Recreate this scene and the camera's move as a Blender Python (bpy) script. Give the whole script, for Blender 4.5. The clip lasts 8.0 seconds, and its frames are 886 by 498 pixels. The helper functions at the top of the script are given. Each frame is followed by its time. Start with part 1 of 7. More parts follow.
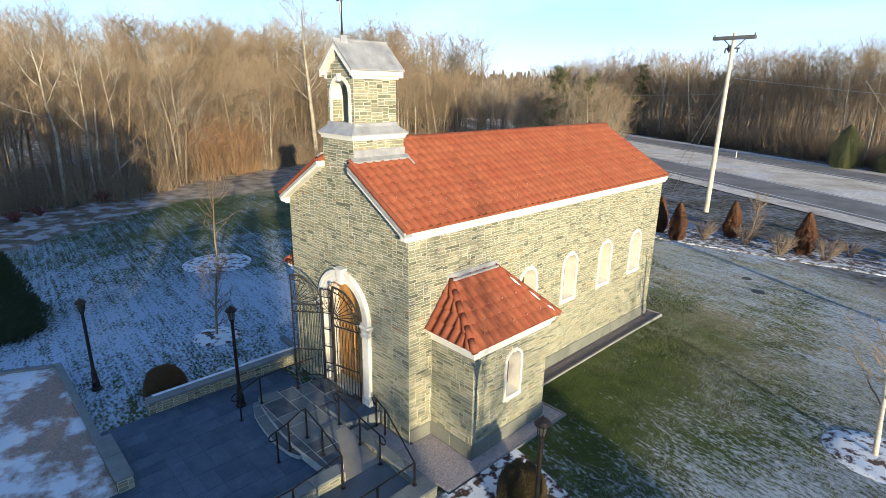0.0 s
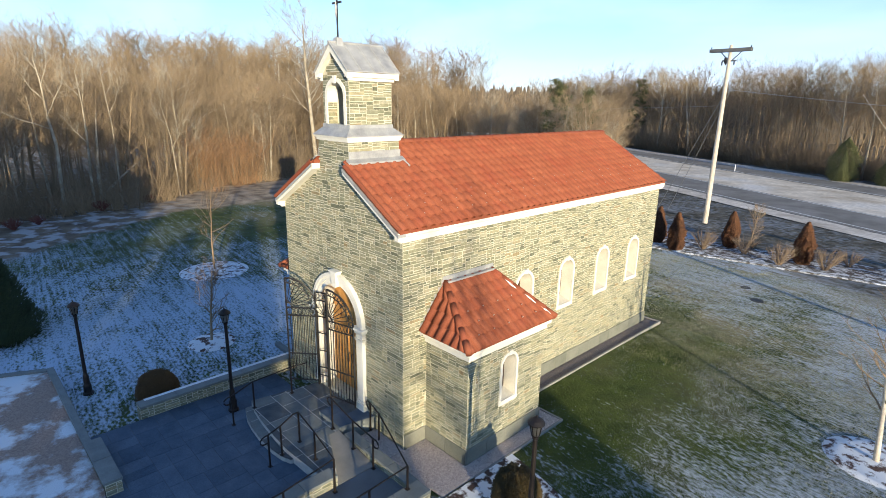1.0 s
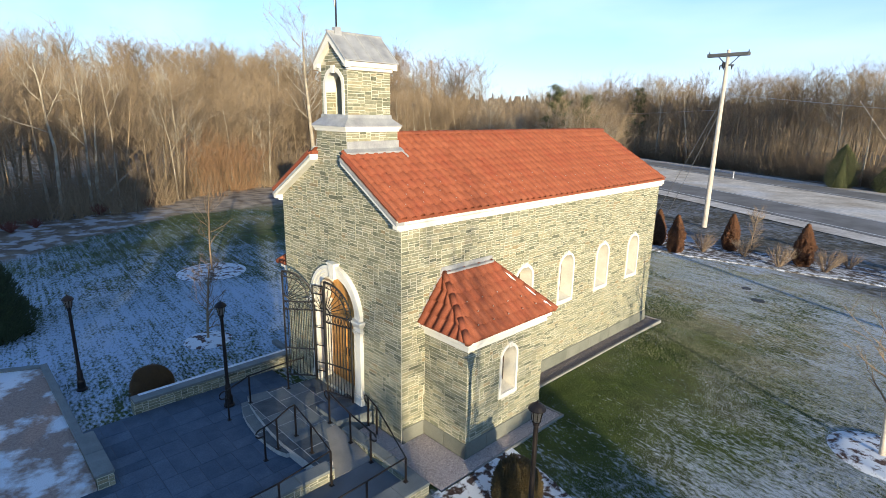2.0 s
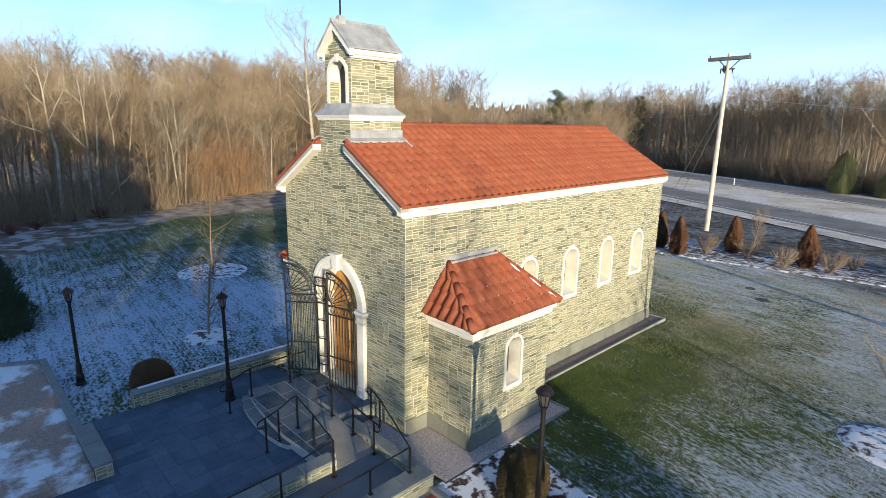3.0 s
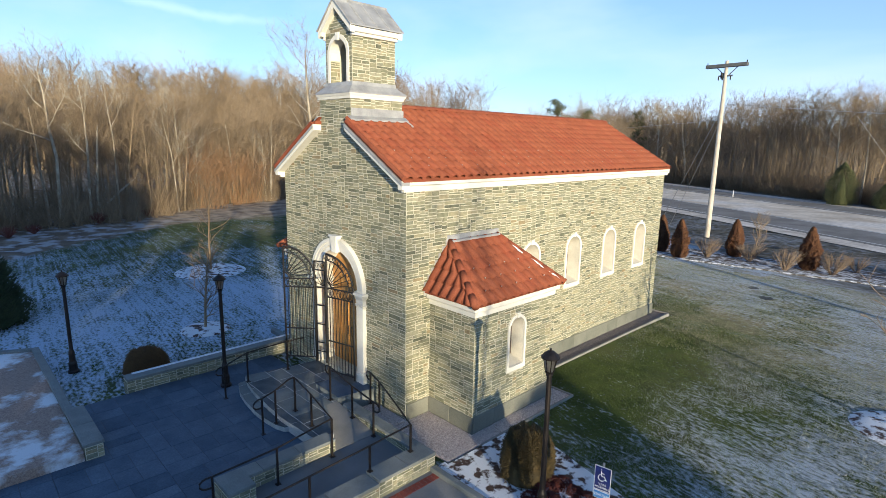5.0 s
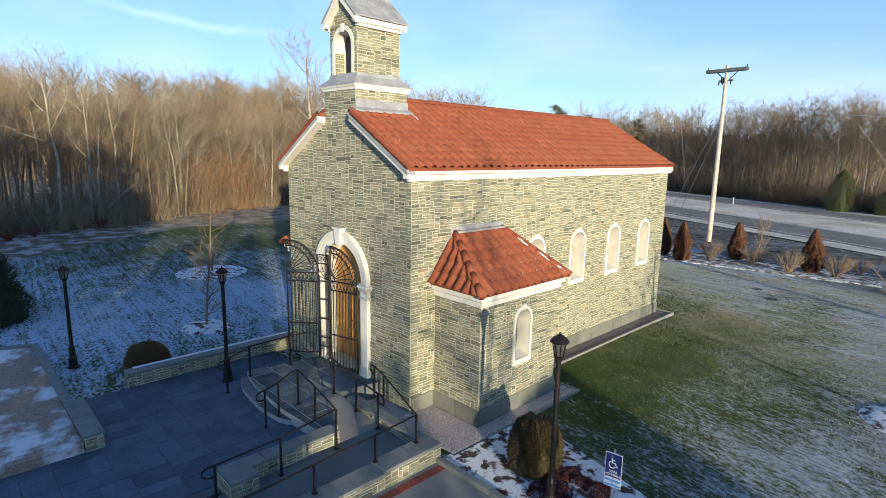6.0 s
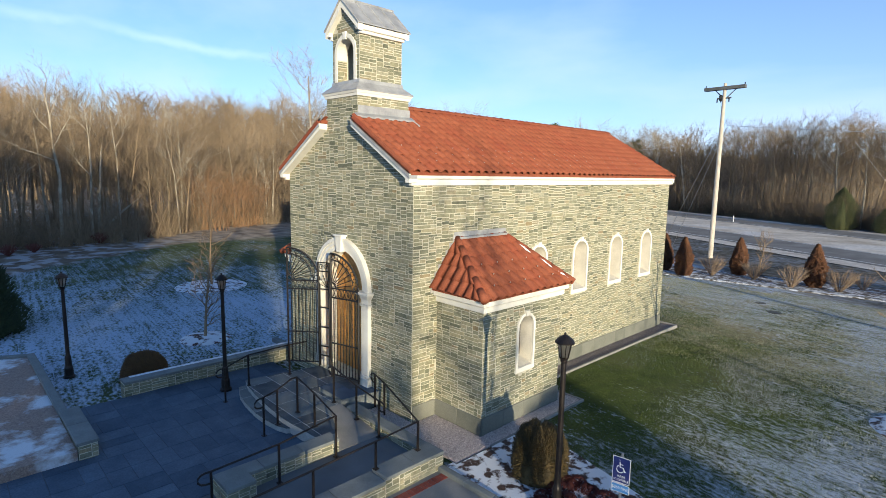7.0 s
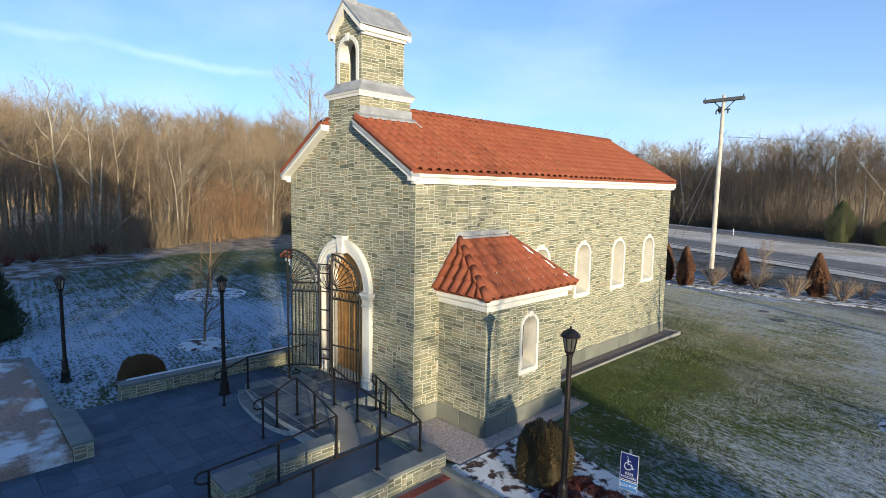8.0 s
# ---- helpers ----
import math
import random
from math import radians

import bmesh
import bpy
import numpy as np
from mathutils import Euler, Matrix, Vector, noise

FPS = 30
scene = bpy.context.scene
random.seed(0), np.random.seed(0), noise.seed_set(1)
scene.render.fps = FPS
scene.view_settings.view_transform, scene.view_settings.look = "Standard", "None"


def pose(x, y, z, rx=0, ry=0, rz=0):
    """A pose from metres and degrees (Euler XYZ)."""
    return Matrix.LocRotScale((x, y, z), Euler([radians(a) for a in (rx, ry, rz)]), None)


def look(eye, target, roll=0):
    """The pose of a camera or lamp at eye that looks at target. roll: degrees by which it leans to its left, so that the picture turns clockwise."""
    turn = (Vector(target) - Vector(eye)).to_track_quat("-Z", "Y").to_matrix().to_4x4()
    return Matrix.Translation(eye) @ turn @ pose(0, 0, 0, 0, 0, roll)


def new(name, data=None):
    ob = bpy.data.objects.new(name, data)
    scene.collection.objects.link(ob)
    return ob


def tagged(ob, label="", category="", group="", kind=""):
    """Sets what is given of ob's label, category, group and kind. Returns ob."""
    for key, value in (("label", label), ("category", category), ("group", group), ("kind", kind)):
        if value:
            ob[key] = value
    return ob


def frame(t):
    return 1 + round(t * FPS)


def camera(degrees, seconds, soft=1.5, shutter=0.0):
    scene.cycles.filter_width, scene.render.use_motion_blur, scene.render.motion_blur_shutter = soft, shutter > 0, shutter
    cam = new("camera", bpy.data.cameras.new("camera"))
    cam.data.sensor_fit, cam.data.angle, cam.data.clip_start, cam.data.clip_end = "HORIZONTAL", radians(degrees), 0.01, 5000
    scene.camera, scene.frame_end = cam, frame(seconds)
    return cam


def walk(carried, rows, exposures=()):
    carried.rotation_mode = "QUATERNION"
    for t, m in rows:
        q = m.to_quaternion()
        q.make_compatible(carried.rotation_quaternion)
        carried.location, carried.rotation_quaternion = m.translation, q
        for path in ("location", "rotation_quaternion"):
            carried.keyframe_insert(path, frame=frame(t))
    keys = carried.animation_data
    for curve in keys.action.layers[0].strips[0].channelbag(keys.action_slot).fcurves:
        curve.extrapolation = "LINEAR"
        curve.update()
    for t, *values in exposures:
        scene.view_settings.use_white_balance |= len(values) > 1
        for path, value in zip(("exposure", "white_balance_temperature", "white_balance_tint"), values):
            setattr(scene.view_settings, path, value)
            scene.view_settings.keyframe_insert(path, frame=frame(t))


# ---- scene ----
cam = camera(79.0, 8.0, soft=0.85)
PATH = [
    (0, (9.446, -7.964, 9.323), (8.069, -6.637, 8.738), 1.0),
    (0.5, (9.481, -7.95, 9.183), (8.098, -6.617, 8.626), 1.1),
    (1, (9.574, -7.875, 8.994), (8.184, -6.539, 8.46), 1.1),
    (1.5, (9.6, -7.846, 8.743), (8.208, -6.505, 8.228), 1.1),
    (3, (9.511, -7.917, 7.92), (8.108, -6.567, 7.458), 1.1),
    (3.5, (9.53, -7.934, 7.689), (8.125, -6.581, 7.244), 1.1),
    (4, (9.537, -7.938, 7.445), (8.129, -6.583, 7.017), 1.1),
    (4.5, (9.522, -7.921, 7.166), (8.112, -6.563, 6.756), 1.1),
    (6, (9.38, -8.019, 6.413), (7.964, -6.653, 6.054), 1.1),
    (6.5, (9.334, -8.022, 6.208), (7.913, -6.652, 5.882), 1.1),
    (7, (9.317, -8.012, 6.031), (7.891, -6.639, 5.748), 1.1),
    (7.5, (9.288, -8.004, 5.837), (7.859, -6.627, 5.585), 1.1),
    (8, (9.235, -8.01, 5.637), (7.804, -6.632, 5.411), 1.1),
]
walk(cam, [(t, look(eye, target, roll)) for t, eye, target, roll in PATH],
     [(0.0, 0.96, 5400, 10), (8.0, 0.66, 5250, 10)])

# ---- light ----
SUN_WAY = Vector((-0.902, 0.429, -0.158)).normalized()   # the way the sunlight travels
world = bpy.data.worlds.new("sky")
world.use_nodes = True
scene.world = world
wn = world.node_tree
for n in list(wn.nodes):
    wn.nodes.remove(n)
sky = wn.nodes.new("ShaderNodeTexSky")
sky.sky_type = "NISHITA"
sky.sun_disc = False
sky.sun_elevation = math.asin(-SUN_WAY.z)
sky.sun_rotation = math.atan2(-SUN_WAY.x, -SUN_WAY.y)
sky.altitude = 100
sky.air_density, sky.dust_density, sky.ozone_density = 1.0, 0.1, 3.0
bg = wn.nodes.new("ShaderNodeBackground")
bg.inputs["Strength"].default_value = 0.12
wout = wn.nodes.new("ShaderNodeOutputWorld")
# thin high haze with faint streaks of cirrus whitens the sky a little
coord = wn.nodes.new("ShaderNodeTexCoord")
stretch = wn.nodes.new("ShaderNodeMapping")
stretch.inputs["Rotation"].default_value = (0, 0, 0.5)
stretch.inputs["Scale"].default_value = (1.2, 5.0, 9.0)
cirrus = wn.nodes.new("ShaderNodeTexNoise")
cirrus.inputs["Scale"].default_value, cirrus.inputs["Detail"].default_value = 1.1, 6
veil = wn.nodes.new("ShaderNodeMapRange")
veil.inputs[1].default_value, veil.inputs[2].default_value, veil.inputs[3].default_value, veil.inputs[4].default_value = 0.42, 0.72, 0.40, 0.85
haze = wn.nodes.new("ShaderNodeMix")
haze.data_type = "RGBA"
haze.inputs[7].default_value = (4.85, 5.2, 6.15, 1)
wn.links.new(coord.outputs["Generated"], stretch.inputs["Vector"])
wn.links.new(stretch.outputs[0], cirrus.inputs["Vector"])
wn.links.new(cirrus.outputs[0], veil.inputs[0])
up = wn.nodes.new("ShaderNodeSeparateXYZ")
wn.links.new(coord.outputs["Generated"], up.inputs[0])
low = wn.nodes.new("ShaderNodeMapRange")       # the haze lies along the horizon
low.inputs[1].default_value, low.inputs[2].default_value, low.inputs[3].default_value, low.inputs[4].default_value = 0.0, 0.50, 1.0, 0.12
wn.links.new(up.outputs[2], low.inputs[0])
thin = wn.nodes.new("ShaderNodeMath")
thin.operation = "MULTIPLY"
wn.links.new(veil.outputs[0], thin.inputs[0])
wn.links.new(low.outputs[0], thin.inputs[1])
wn.links.new(thin.outputs[0], haze.inputs[0])
wn.links.new(sky.outputs[0], haze.inputs[6])
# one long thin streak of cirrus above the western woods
def sky_math(op, a, b=0.0, c=None):
    n = wn.nodes.new("ShaderNodeMath")
    n.operation = op
    for i, v in enumerate((a, b, c)):
        if v is None:
            continue
        if isinstance(v, (int, float)):
            n.inputs[i].default_value = v
        else:
            wn.links.new(v, n.inputs[i])
    return n.outputs[0]


def sky_ramp(v, lo, hi, o0=0.0, o1=1.0):
    n = wn.nodes.new("ShaderNodeMapRange")
    n.interpolation_type = "SMOOTHSTEP"
    n.inputs[1].default_value, n.inputs[2].default_value, n.inputs[3].default_value, n.inputs[4].default_value = lo, hi, o0, o1
    wn.links.new(v, n.inputs[0])
    return n.outputs[0]


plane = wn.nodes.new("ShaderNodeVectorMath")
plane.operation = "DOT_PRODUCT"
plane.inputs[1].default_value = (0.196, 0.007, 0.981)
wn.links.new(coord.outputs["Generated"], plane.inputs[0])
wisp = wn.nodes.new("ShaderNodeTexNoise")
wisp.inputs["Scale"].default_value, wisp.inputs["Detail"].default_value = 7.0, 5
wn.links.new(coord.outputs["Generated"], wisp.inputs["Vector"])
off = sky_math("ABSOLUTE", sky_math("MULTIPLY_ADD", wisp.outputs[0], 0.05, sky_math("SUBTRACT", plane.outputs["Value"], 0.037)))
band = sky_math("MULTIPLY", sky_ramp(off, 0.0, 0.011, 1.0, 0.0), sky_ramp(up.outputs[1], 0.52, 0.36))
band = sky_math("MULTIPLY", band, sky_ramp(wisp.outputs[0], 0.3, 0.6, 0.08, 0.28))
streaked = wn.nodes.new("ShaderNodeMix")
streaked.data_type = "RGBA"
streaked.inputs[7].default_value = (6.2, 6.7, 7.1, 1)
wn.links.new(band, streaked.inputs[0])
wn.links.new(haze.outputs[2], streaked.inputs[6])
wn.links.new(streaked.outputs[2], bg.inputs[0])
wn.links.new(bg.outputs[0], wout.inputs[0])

sun = new("sun", bpy.data.lights.new("sun", "SUN"))
sun.data.energy, sun.data.angle, sun.data.color = 5.0, radians(0.5), (1.0, 0.77, 0.44)
sun.rotation_mode = "QUATERNION"
sun.rotation_quaternion = SUN_WAY.to_track_quat("-Z", "Y")


# ---- mesh helpers ----
def mesh_from(name, verts, faces, mats=(), smooth=False):
    me = bpy.data.meshes.new(name)
    me.from_pydata([tuple(v) for v in verts], [], [tuple(f) for f in faces])
    me.update()
    for m in mats:
        me.materials.append(m)
    if smooth:
        me.polygons.foreach_set("use_smooth", [True] * len(me.polygons))
    return me


def mesh_tris(name, verts, tris, mat, smooth=False):
    """A mesh from arrays: verts n x 3, tris m x 3."""
    me = bpy.data.meshes.new(name)
    n, m = len(verts), len(tris)
    me.vertices.add(n)
    me.vertices.foreach_set("co", np.asarray(verts, np.float32).ravel())
    me.loops.add(3 * m)
    me.loops.foreach_set("vertex_index", np.asarray(tris, np.int32).ravel())
    me.polygons.add(m)
    me.polygons.foreach_set("loop_start", np.arange(0, 3 * m, 3, dtype=np.int32))
    me.polygons.foreach_set("loop_total", np.full(m, 3, np.int32))
    if smooth:
        me.polygons.foreach_set("use_smooth", np.ones(m, bool))
    me.materials.append(mat)
    me.update()
    me.validate()
    return me


def part(name, bm, material, parent=None, label="", smooth=False):
    me = bpy.data.meshes.new(name)
    bmesh.ops.recalc_face_normals(bm, faces=bm.faces)
    bm.to_mesh(me)
    bm.free()
    if smooth:
        me.polygons.foreach_set("use_smooth", [True] * len(me.polygons))
    me.materials.append(material)
    ob = new(name, me)
    ob.parent = parent
    if label:
        ob["label"] = label
    return ob


def shared(name, me, parent, loc=(0, 0, 0), label=""):
    ob = new(name, me)
    ob.parent = parent
    ob.location = loc
    if label:
        ob["label"] = label
    return ob


def empty(name, loc=(0, 0, 0)):
    ob = new(name)
    ob.location = loc
    return ob


def box(bm, x0, y0, z0, x1, y1, z1, bevel=0.0, m=None):
    """An axis-parallel block, its edges rounded off by bevel."""
    r = bmesh.ops.create_cube(bm, size=1)
    vs = r["verts"]
    for v in vs:
        v.co = Vector((x0 + (v.co.x + 0.5) * (x1 - x0), y0 + (v.co.y + 0.5) * (y1 - y0), z0 + (v.co.z + 0.5) * (z1 - z0)))
    if bevel:
        es = list({e for v in vs for e in v.link_edges})
        r2 = bmesh.ops.bevel(bm, geom=es, offset=bevel, segments=1, affect="EDGES", profile=0.5)
        vs = list({v for f in r2["faces"] for v in f.verts} | {v for v in vs if v.is_valid})
    if m is not None:
        bmesh.ops.transform(bm, matrix=m, verts=vs)
    return vs


def prism(bm, poly, z0, z1):
    """An upright prism over a polygon of (x, y)."""
    a = [bm.verts.new((x, y, z0)) for x, y in poly]
    b = [bm.verts.new((x, y, z1)) for x, y in poly]
    bm.faces.new(a[::-1])
    bm.faces.new(b)
    n = len(poly)
    for i in range(n):
        bm.faces.new((a[i], a[(i + 1) % n], b[(i + 1) % n], b[i]))


def tube(bm, points, radius, sides=8, taper=None):
    """A round bar along points; taper: a radius for each point."""
    pts = [Vector(p) for p in points]
    rings = []
    for i, p in enumerate(pts):
        d = (pts[min(i + 1, len(pts) - 1)] - pts[max(i - 1, 0)]).normalized()
        a = d.orthogonal().normalized() if abs(d.z) > 0.99 else d.cross(Vector((0, 0, 1))).normalized()
        b = d.cross(a)
        r = taper[i] if taper else radius
        rings.append([bm.verts.new(p + r * (math.cos(t) * a + math.sin(t) * b)) for t in (2 * math.pi * k / sides for k in range(sides))])
    for r0, r1 in zip(rings, rings[1:]):
        for k in range(sides):
            bm.faces.new((r0[k], r0[(k + 1) % sides], r1[(k + 1) % sides], r1[k]))
    bm.faces.new(rings[0][::-1])
    bm.faces.new(rings[-1])


def lathe(bm, profile, cx=0.0, cy=0.0, sides=16):
    """A turned form: profile of (radius, z)."""
    rings = []
    for r, z in profile:
        rings.append([bm.verts.new((cx + r * math.cos(2 * math.pi * k / sides), cy + r * math.sin(2 * math.pi * k / sides), z)) for k in range(sides)])
    for r0, r1 in zip(rings, rings[1:]):
        for k in range(sides):
            bm.faces.new((r0[k], r0[(k + 1) % sides], r1[(k + 1) % sides], r1[k]))
    bm.faces.new(rings[0][::-1])
    bm.faces.new(rings[-1])


def frustum(bm, r0, z0, r1, z1):
    """A block between two rectangles (x0, y0, x1, y1)."""
    a = [bm.verts.new((x, y, z0)) for x, y in ((r0[0], r0[1]), (r0[2], r0[1]), (r0[2], r0[3]), (r0[0], r0[3]))]
    b = [bm.verts.new((x, y, z1)) for x, y in ((r1[0], r1[1]), (r1[2], r1[1]), (r1[2], r1[3]), (r1[0], r1[3]))]
    bm.faces.new(a[::-1])
    bm.faces.new(b)
    for i in range(4):
        bm.faces.new((a[i], a[(i + 1) % 4], b[(i + 1) % 4], b[i]))


# ---- materials ----
def material(name, c0, c1, scale=8.0, rough=0.8, metal=0.0, detail=6.0, fine=60.0, fine_mix=0.35, bump=0.3, dist=0.01, c2=None, scale2=1.2,
             random_mix=0.0, island=False, spec=0.5):
    """Two colours mixed at two scales of noise, a third for large stains, fine relief; random_mix: how far pieces differ from each other."""
    m = bpy.data.materials.new(name)
    m.use_nodes = True
    nt = m.node_tree
    N, L = nt.nodes, nt.links
    b = N["Principled BSDF"]
    b.inputs["Roughness"].default_value = rough
    b.inputs["Metallic"].default_value = metal
    b.inputs["Specular IOR Level"].default_value = spec
    geo = N.new("ShaderNodeNewGeometry")
    def noise_of(s, d, vec=None):
        t = N.new("ShaderNodeTexNoise")
        t.inputs["Scale"].default_value = s
        t.inputs["Detail"].default_value = d
        L.new(vec or geo.outputs["Position"], t.inputs["Vector"])
        return t.outputs[0]
    def ramp(v, lo, hi):
        r = N.new("ShaderNodeMapRange")
        r.inputs[1].default_value, r.inputs[2].default_value = lo, hi
        L.new(v, r.inputs[0])
        return r.outputs[0]
    def mixed(f, a, bcol):
        x = N.new("ShaderNodeMix")
        x.data_type = "RGBA"
        if isinstance(f, float):
            x.inputs[0].default_value = f
        else:
            L.new(f, x.inputs[0])
        for i, v in ((6, a), (7, bcol)):
            if isinstance(v, tuple):
                x.inputs[i].default_value = (*v, 1)
            else:
                L.new(v, x.inputs[i])
        return x.outputs[2]
    f_mid = ramp(noise_of(scale, detail), 0.3, 0.7)
    if random_mix:
        if island:
            rnd = geo.outputs["Random Per Island"]
        else:
            info = N.new("ShaderNodeObjectInfo")
            rnd = info.outputs["Random"]
        a = N.new("ShaderNodeMath")
        a.operation = "MULTIPLY_ADD"
        L.new(rnd, a.inputs[0])
        a.inputs[1].default_value = random_mix
        mm = N.new("ShaderNodeMath")
        mm.operation = "MULTIPLY"
        L.new(f_mid, mm.inputs[0])
        mm.inputs[1].default_value = 1 - random_mix
        L.new(mm.outputs[0], a.inputs[2])
        f_mid = a.outputs[0]
    col = mixed(f_mid, c0, c1)
    if c2:
        col = mixed(ramp(noise_of(scale2, 4), 0.48, 0.72), col, c2)
    f_fine = noise_of(fine, 3)
    dark = N.new("ShaderNodeMix")
    dark.data_type, dark.blend_type = "RGBA", "MULTIPLY"
    dark.inputs[0].default_value = fine_mix
    L.new(col, dark.inputs[6])
    g = N.new("ShaderNodeMapRange")
    g.inputs[1].default_value, g.inputs[2].default_value, g.inputs[3].default_value, g.inputs[4].default_value = 0.3, 0.7, 0.4, 1.3
    L.new(f_fine, g.inputs[0])
    L.new(g.outputs[0], dark.inputs[7])
    L.new(dark.outputs[2], b.inputs["Base Color"])
    bp = N.new("ShaderNodeBump")
    bp.inputs["Strength"].default_value, bp.inputs["Distance"].default_value = bump, dist
    L.new(f_fine, bp.inputs["Height"])
    L.new(bp.outputs[0], b.inputs["Normal"])
    return m


def stone_material(name, island):
    """Schist: each stone takes a tone from a range of olive, grey-green, tan and blue-grey, with grain and rusty stains."""
    m = material(name, (0.5, 0.5, 0.5), (1.0, 1.0, 1.0), scale=9, rough=0.85, fine=45, fine_mix=0.4, bump=0.6)
    N, L = m.node_tree.nodes, m.node_tree.links
    b = N["Principled BSDF"]
    grain = b.inputs["Base Color"].links[0].from_socket
    if island:
        rnd = N.new("ShaderNodeNewGeometry").outputs["Random Per Island"]
    else:
        rnd = N.new("ShaderNodeObjectInfo").outputs["Random"]
    r = N.new("ShaderNodeValToRGB")
    tones = ((0.0, (0.125, 0.13, 0.093)), (0.16, (0.195, 0.20, 0.14)), (0.34, (0.27, 0.262, 0.178)), (0.5, (0.225, 0.23, 0.163)), (0.64, (0.345, 0.315, 0.208)),
             (0.78, (0.20, 0.21, 0.16)), (0.9, (0.36, 0.345, 0.255)), (1.0, (0.25, 0.195, 0.11)))
    while len(r.color_ramp.elements) < len(tones):
        r.color_ramp.elements.new(0.5)
    for e, (p, c) in zip(r.color_ramp.elements, tones):
        e.position, e.color = p, (*c, 1)
    L.new(rnd, r.inputs[0])
    x = N.new("ShaderNodeMix")
    x.data_type, x.blend_type = "RGBA", "MULTIPLY"
    x.inputs[0].default_value = 0.75
    L.new(r.outputs[0], x.inputs[6])
    L.new(grain, x.inputs[7])
    gain = N.new("ShaderNodeMix")
    gain.data_type, gain.blend_type = "RGBA", "MULTIPLY"
    gain.inputs[0].default_value = 1.0
    gain.inputs[7].default_value = (1.18, 1.17, 1.07, 1)
    L.new(x.outputs[2], gain.inputs[6])
    L.new(gain.outputs[2], b.inputs["Base Color"])
    return m


M_stone = stone_material("schist_stone", True)
M_stone_piece = stone_material("schist_stone_piece", False)
M_mortar = material("lime_mortar", (0.51, 0.48, 0.37), (0.62, 0.585, 0.46), scale=6, rough=0.95, fine=120, bump=0.3)
M_trim = material("cream_limestone", (0.70, 0.67, 0.58), (0.78, 0.75, 0.66), scale=4, rough=0.7, fine=80, fine_mix=0.12, bump=0.1)
M_tile = material("clay_tile", (0.195, 0.057, 0.028), (0.295, 0.096, 0.046), scale=3, rough=0.75, spec=0.2, fine=40, fine_mix=0.3, random_mix=0.3, island=True, c2=(0.23, 0.06, 0.03), scale2=1.5)
M_tile_piece = material("clay_tile_piece", (0.195, 0.057, 0.028), (0.295, 0.096, 0.046), scale=3, rough=0.75, spec=0.2, fine=40, fine_mix=0.3, random_mix=0.3, c2=(0.23, 0.06, 0.03), scale2=1.5)
M_reveal = material("cream_plaster", (0.43, 0.40, 0.33), (0.53, 0.495, 0.415), scale=3, rough=0.85, fine=40, fine_mix=0.15, bump=0.1)
M_lead = material("lead_sheet", (0.29, 0.29, 0.29), (0.46, 0.455, 0.44), scale=3, rough=0.5, metal=0.25, fine=30, fine_mix=0.2)
M_base = material("base_concrete", (0.13, 0.135, 0.11), (0.19, 0.19, 0.155), scale=2, rough=0.9, fine=60)
M_base_piece = material("base_stone_block", (0.125, 0.13, 0.105), (0.215, 0.215, 0.175), scale=2, rough=0.9, fine=60, random_mix=0.5)
M_iron = material("dark_iron", (0.012, 0.011, 0.011), (0.03, 0.026, 0.024), scale=10, rough=0.5, metal=0.3)
M_bronze = material("brown_cast_iron", (0.012, 0.009, 0.008), (0.026, 0.019, 0.015), scale=8, rough=0.5, metal=0.3)
M_door = material("oiled_oak", (0.42, 0.195, 0.042), (0.62, 0.33, 0.085), scale=4, rough=0.45, fine=50, fine_mix=0.3)
M_darkoak = material("dark_oak", (0.055, 0.028, 0.013), (0.10, 0.05, 0.022), scale=5, rough=0.5, fine=50)
M_slate = material("bluestone_slab", (0.052, 0.076, 0.114), (0.122, 0.16, 0.215), scale=2, rough=0.7, fine=30, random_mix=0.5, bump=0.15, spec=0.2)
M_joint = material("slab_joint", (0.08, 0.09, 0.105), (0.12, 0.13, 0.145), scale=5, rough=0.9)
M_cap = material("bluestone_cap", (0.13, 0.145, 0.145), (0.22, 0.235, 0.225), scale=3, rough=0.7, fine=40, random_mix=0.3)
M_pale_joint = material("pale_mortar_joint", (0.36, 0.36, 0.34), (0.50, 0.49, 0.46), scale=6, rough=0.9)
M_step = material("bluestone_step", (0.062, 0.074, 0.085), (0.115, 0.13, 0.14), scale=3, rough=0.8, fine=40, spec=0.3)
M_flag = material("worn_bluestone_flag", (0.12, 0.138, 0.142), (0.21, 0.226, 0.22), scale=3, rough=0.75, fine=40, spec=0.3, random_mix=0.4)
M_concrete = material("pale_concrete", (0.21, 0.205, 0.19), (0.30, 0.285, 0.26), scale=1.5, rough=0.9, fine=70)
M_ramp = material("grey_ramp", (0.125, 0.135, 0.145), (0.185, 0.195, 0.205), scale=1.2, rough=0.85, fine=60, fine_mix=0.25, bump=0.12, spec=0.25)
M_gravel = material("pea_gravel", (0.36, 0.29, 0.255), (0.80, 0.70, 0.63), scale=22, rough=0.9, fine=35, fine_mix=0.6, bump=1.0, dist=0.02, random_mix=0.4, island=True)
# darker tone of the pea gravel, for the strip along the nave
M_dark_gravel = material("dark_gravel", (0.15, 0.125, 0.115), (0.31, 0.265, 0.24), scale=22, rough=0.85, fine=35, fine_mix=0.6, bump=1.0, dist=0.02, random_mix=0.4, island=True)
M_asphalt = material("asphalt", (0.145, 0.135, 0.122), (0.22, 0.206, 0.186), scale=0.6, rough=0.9, fine=20, c2=(0.26, 0.245, 0.23), scale2=0.25)
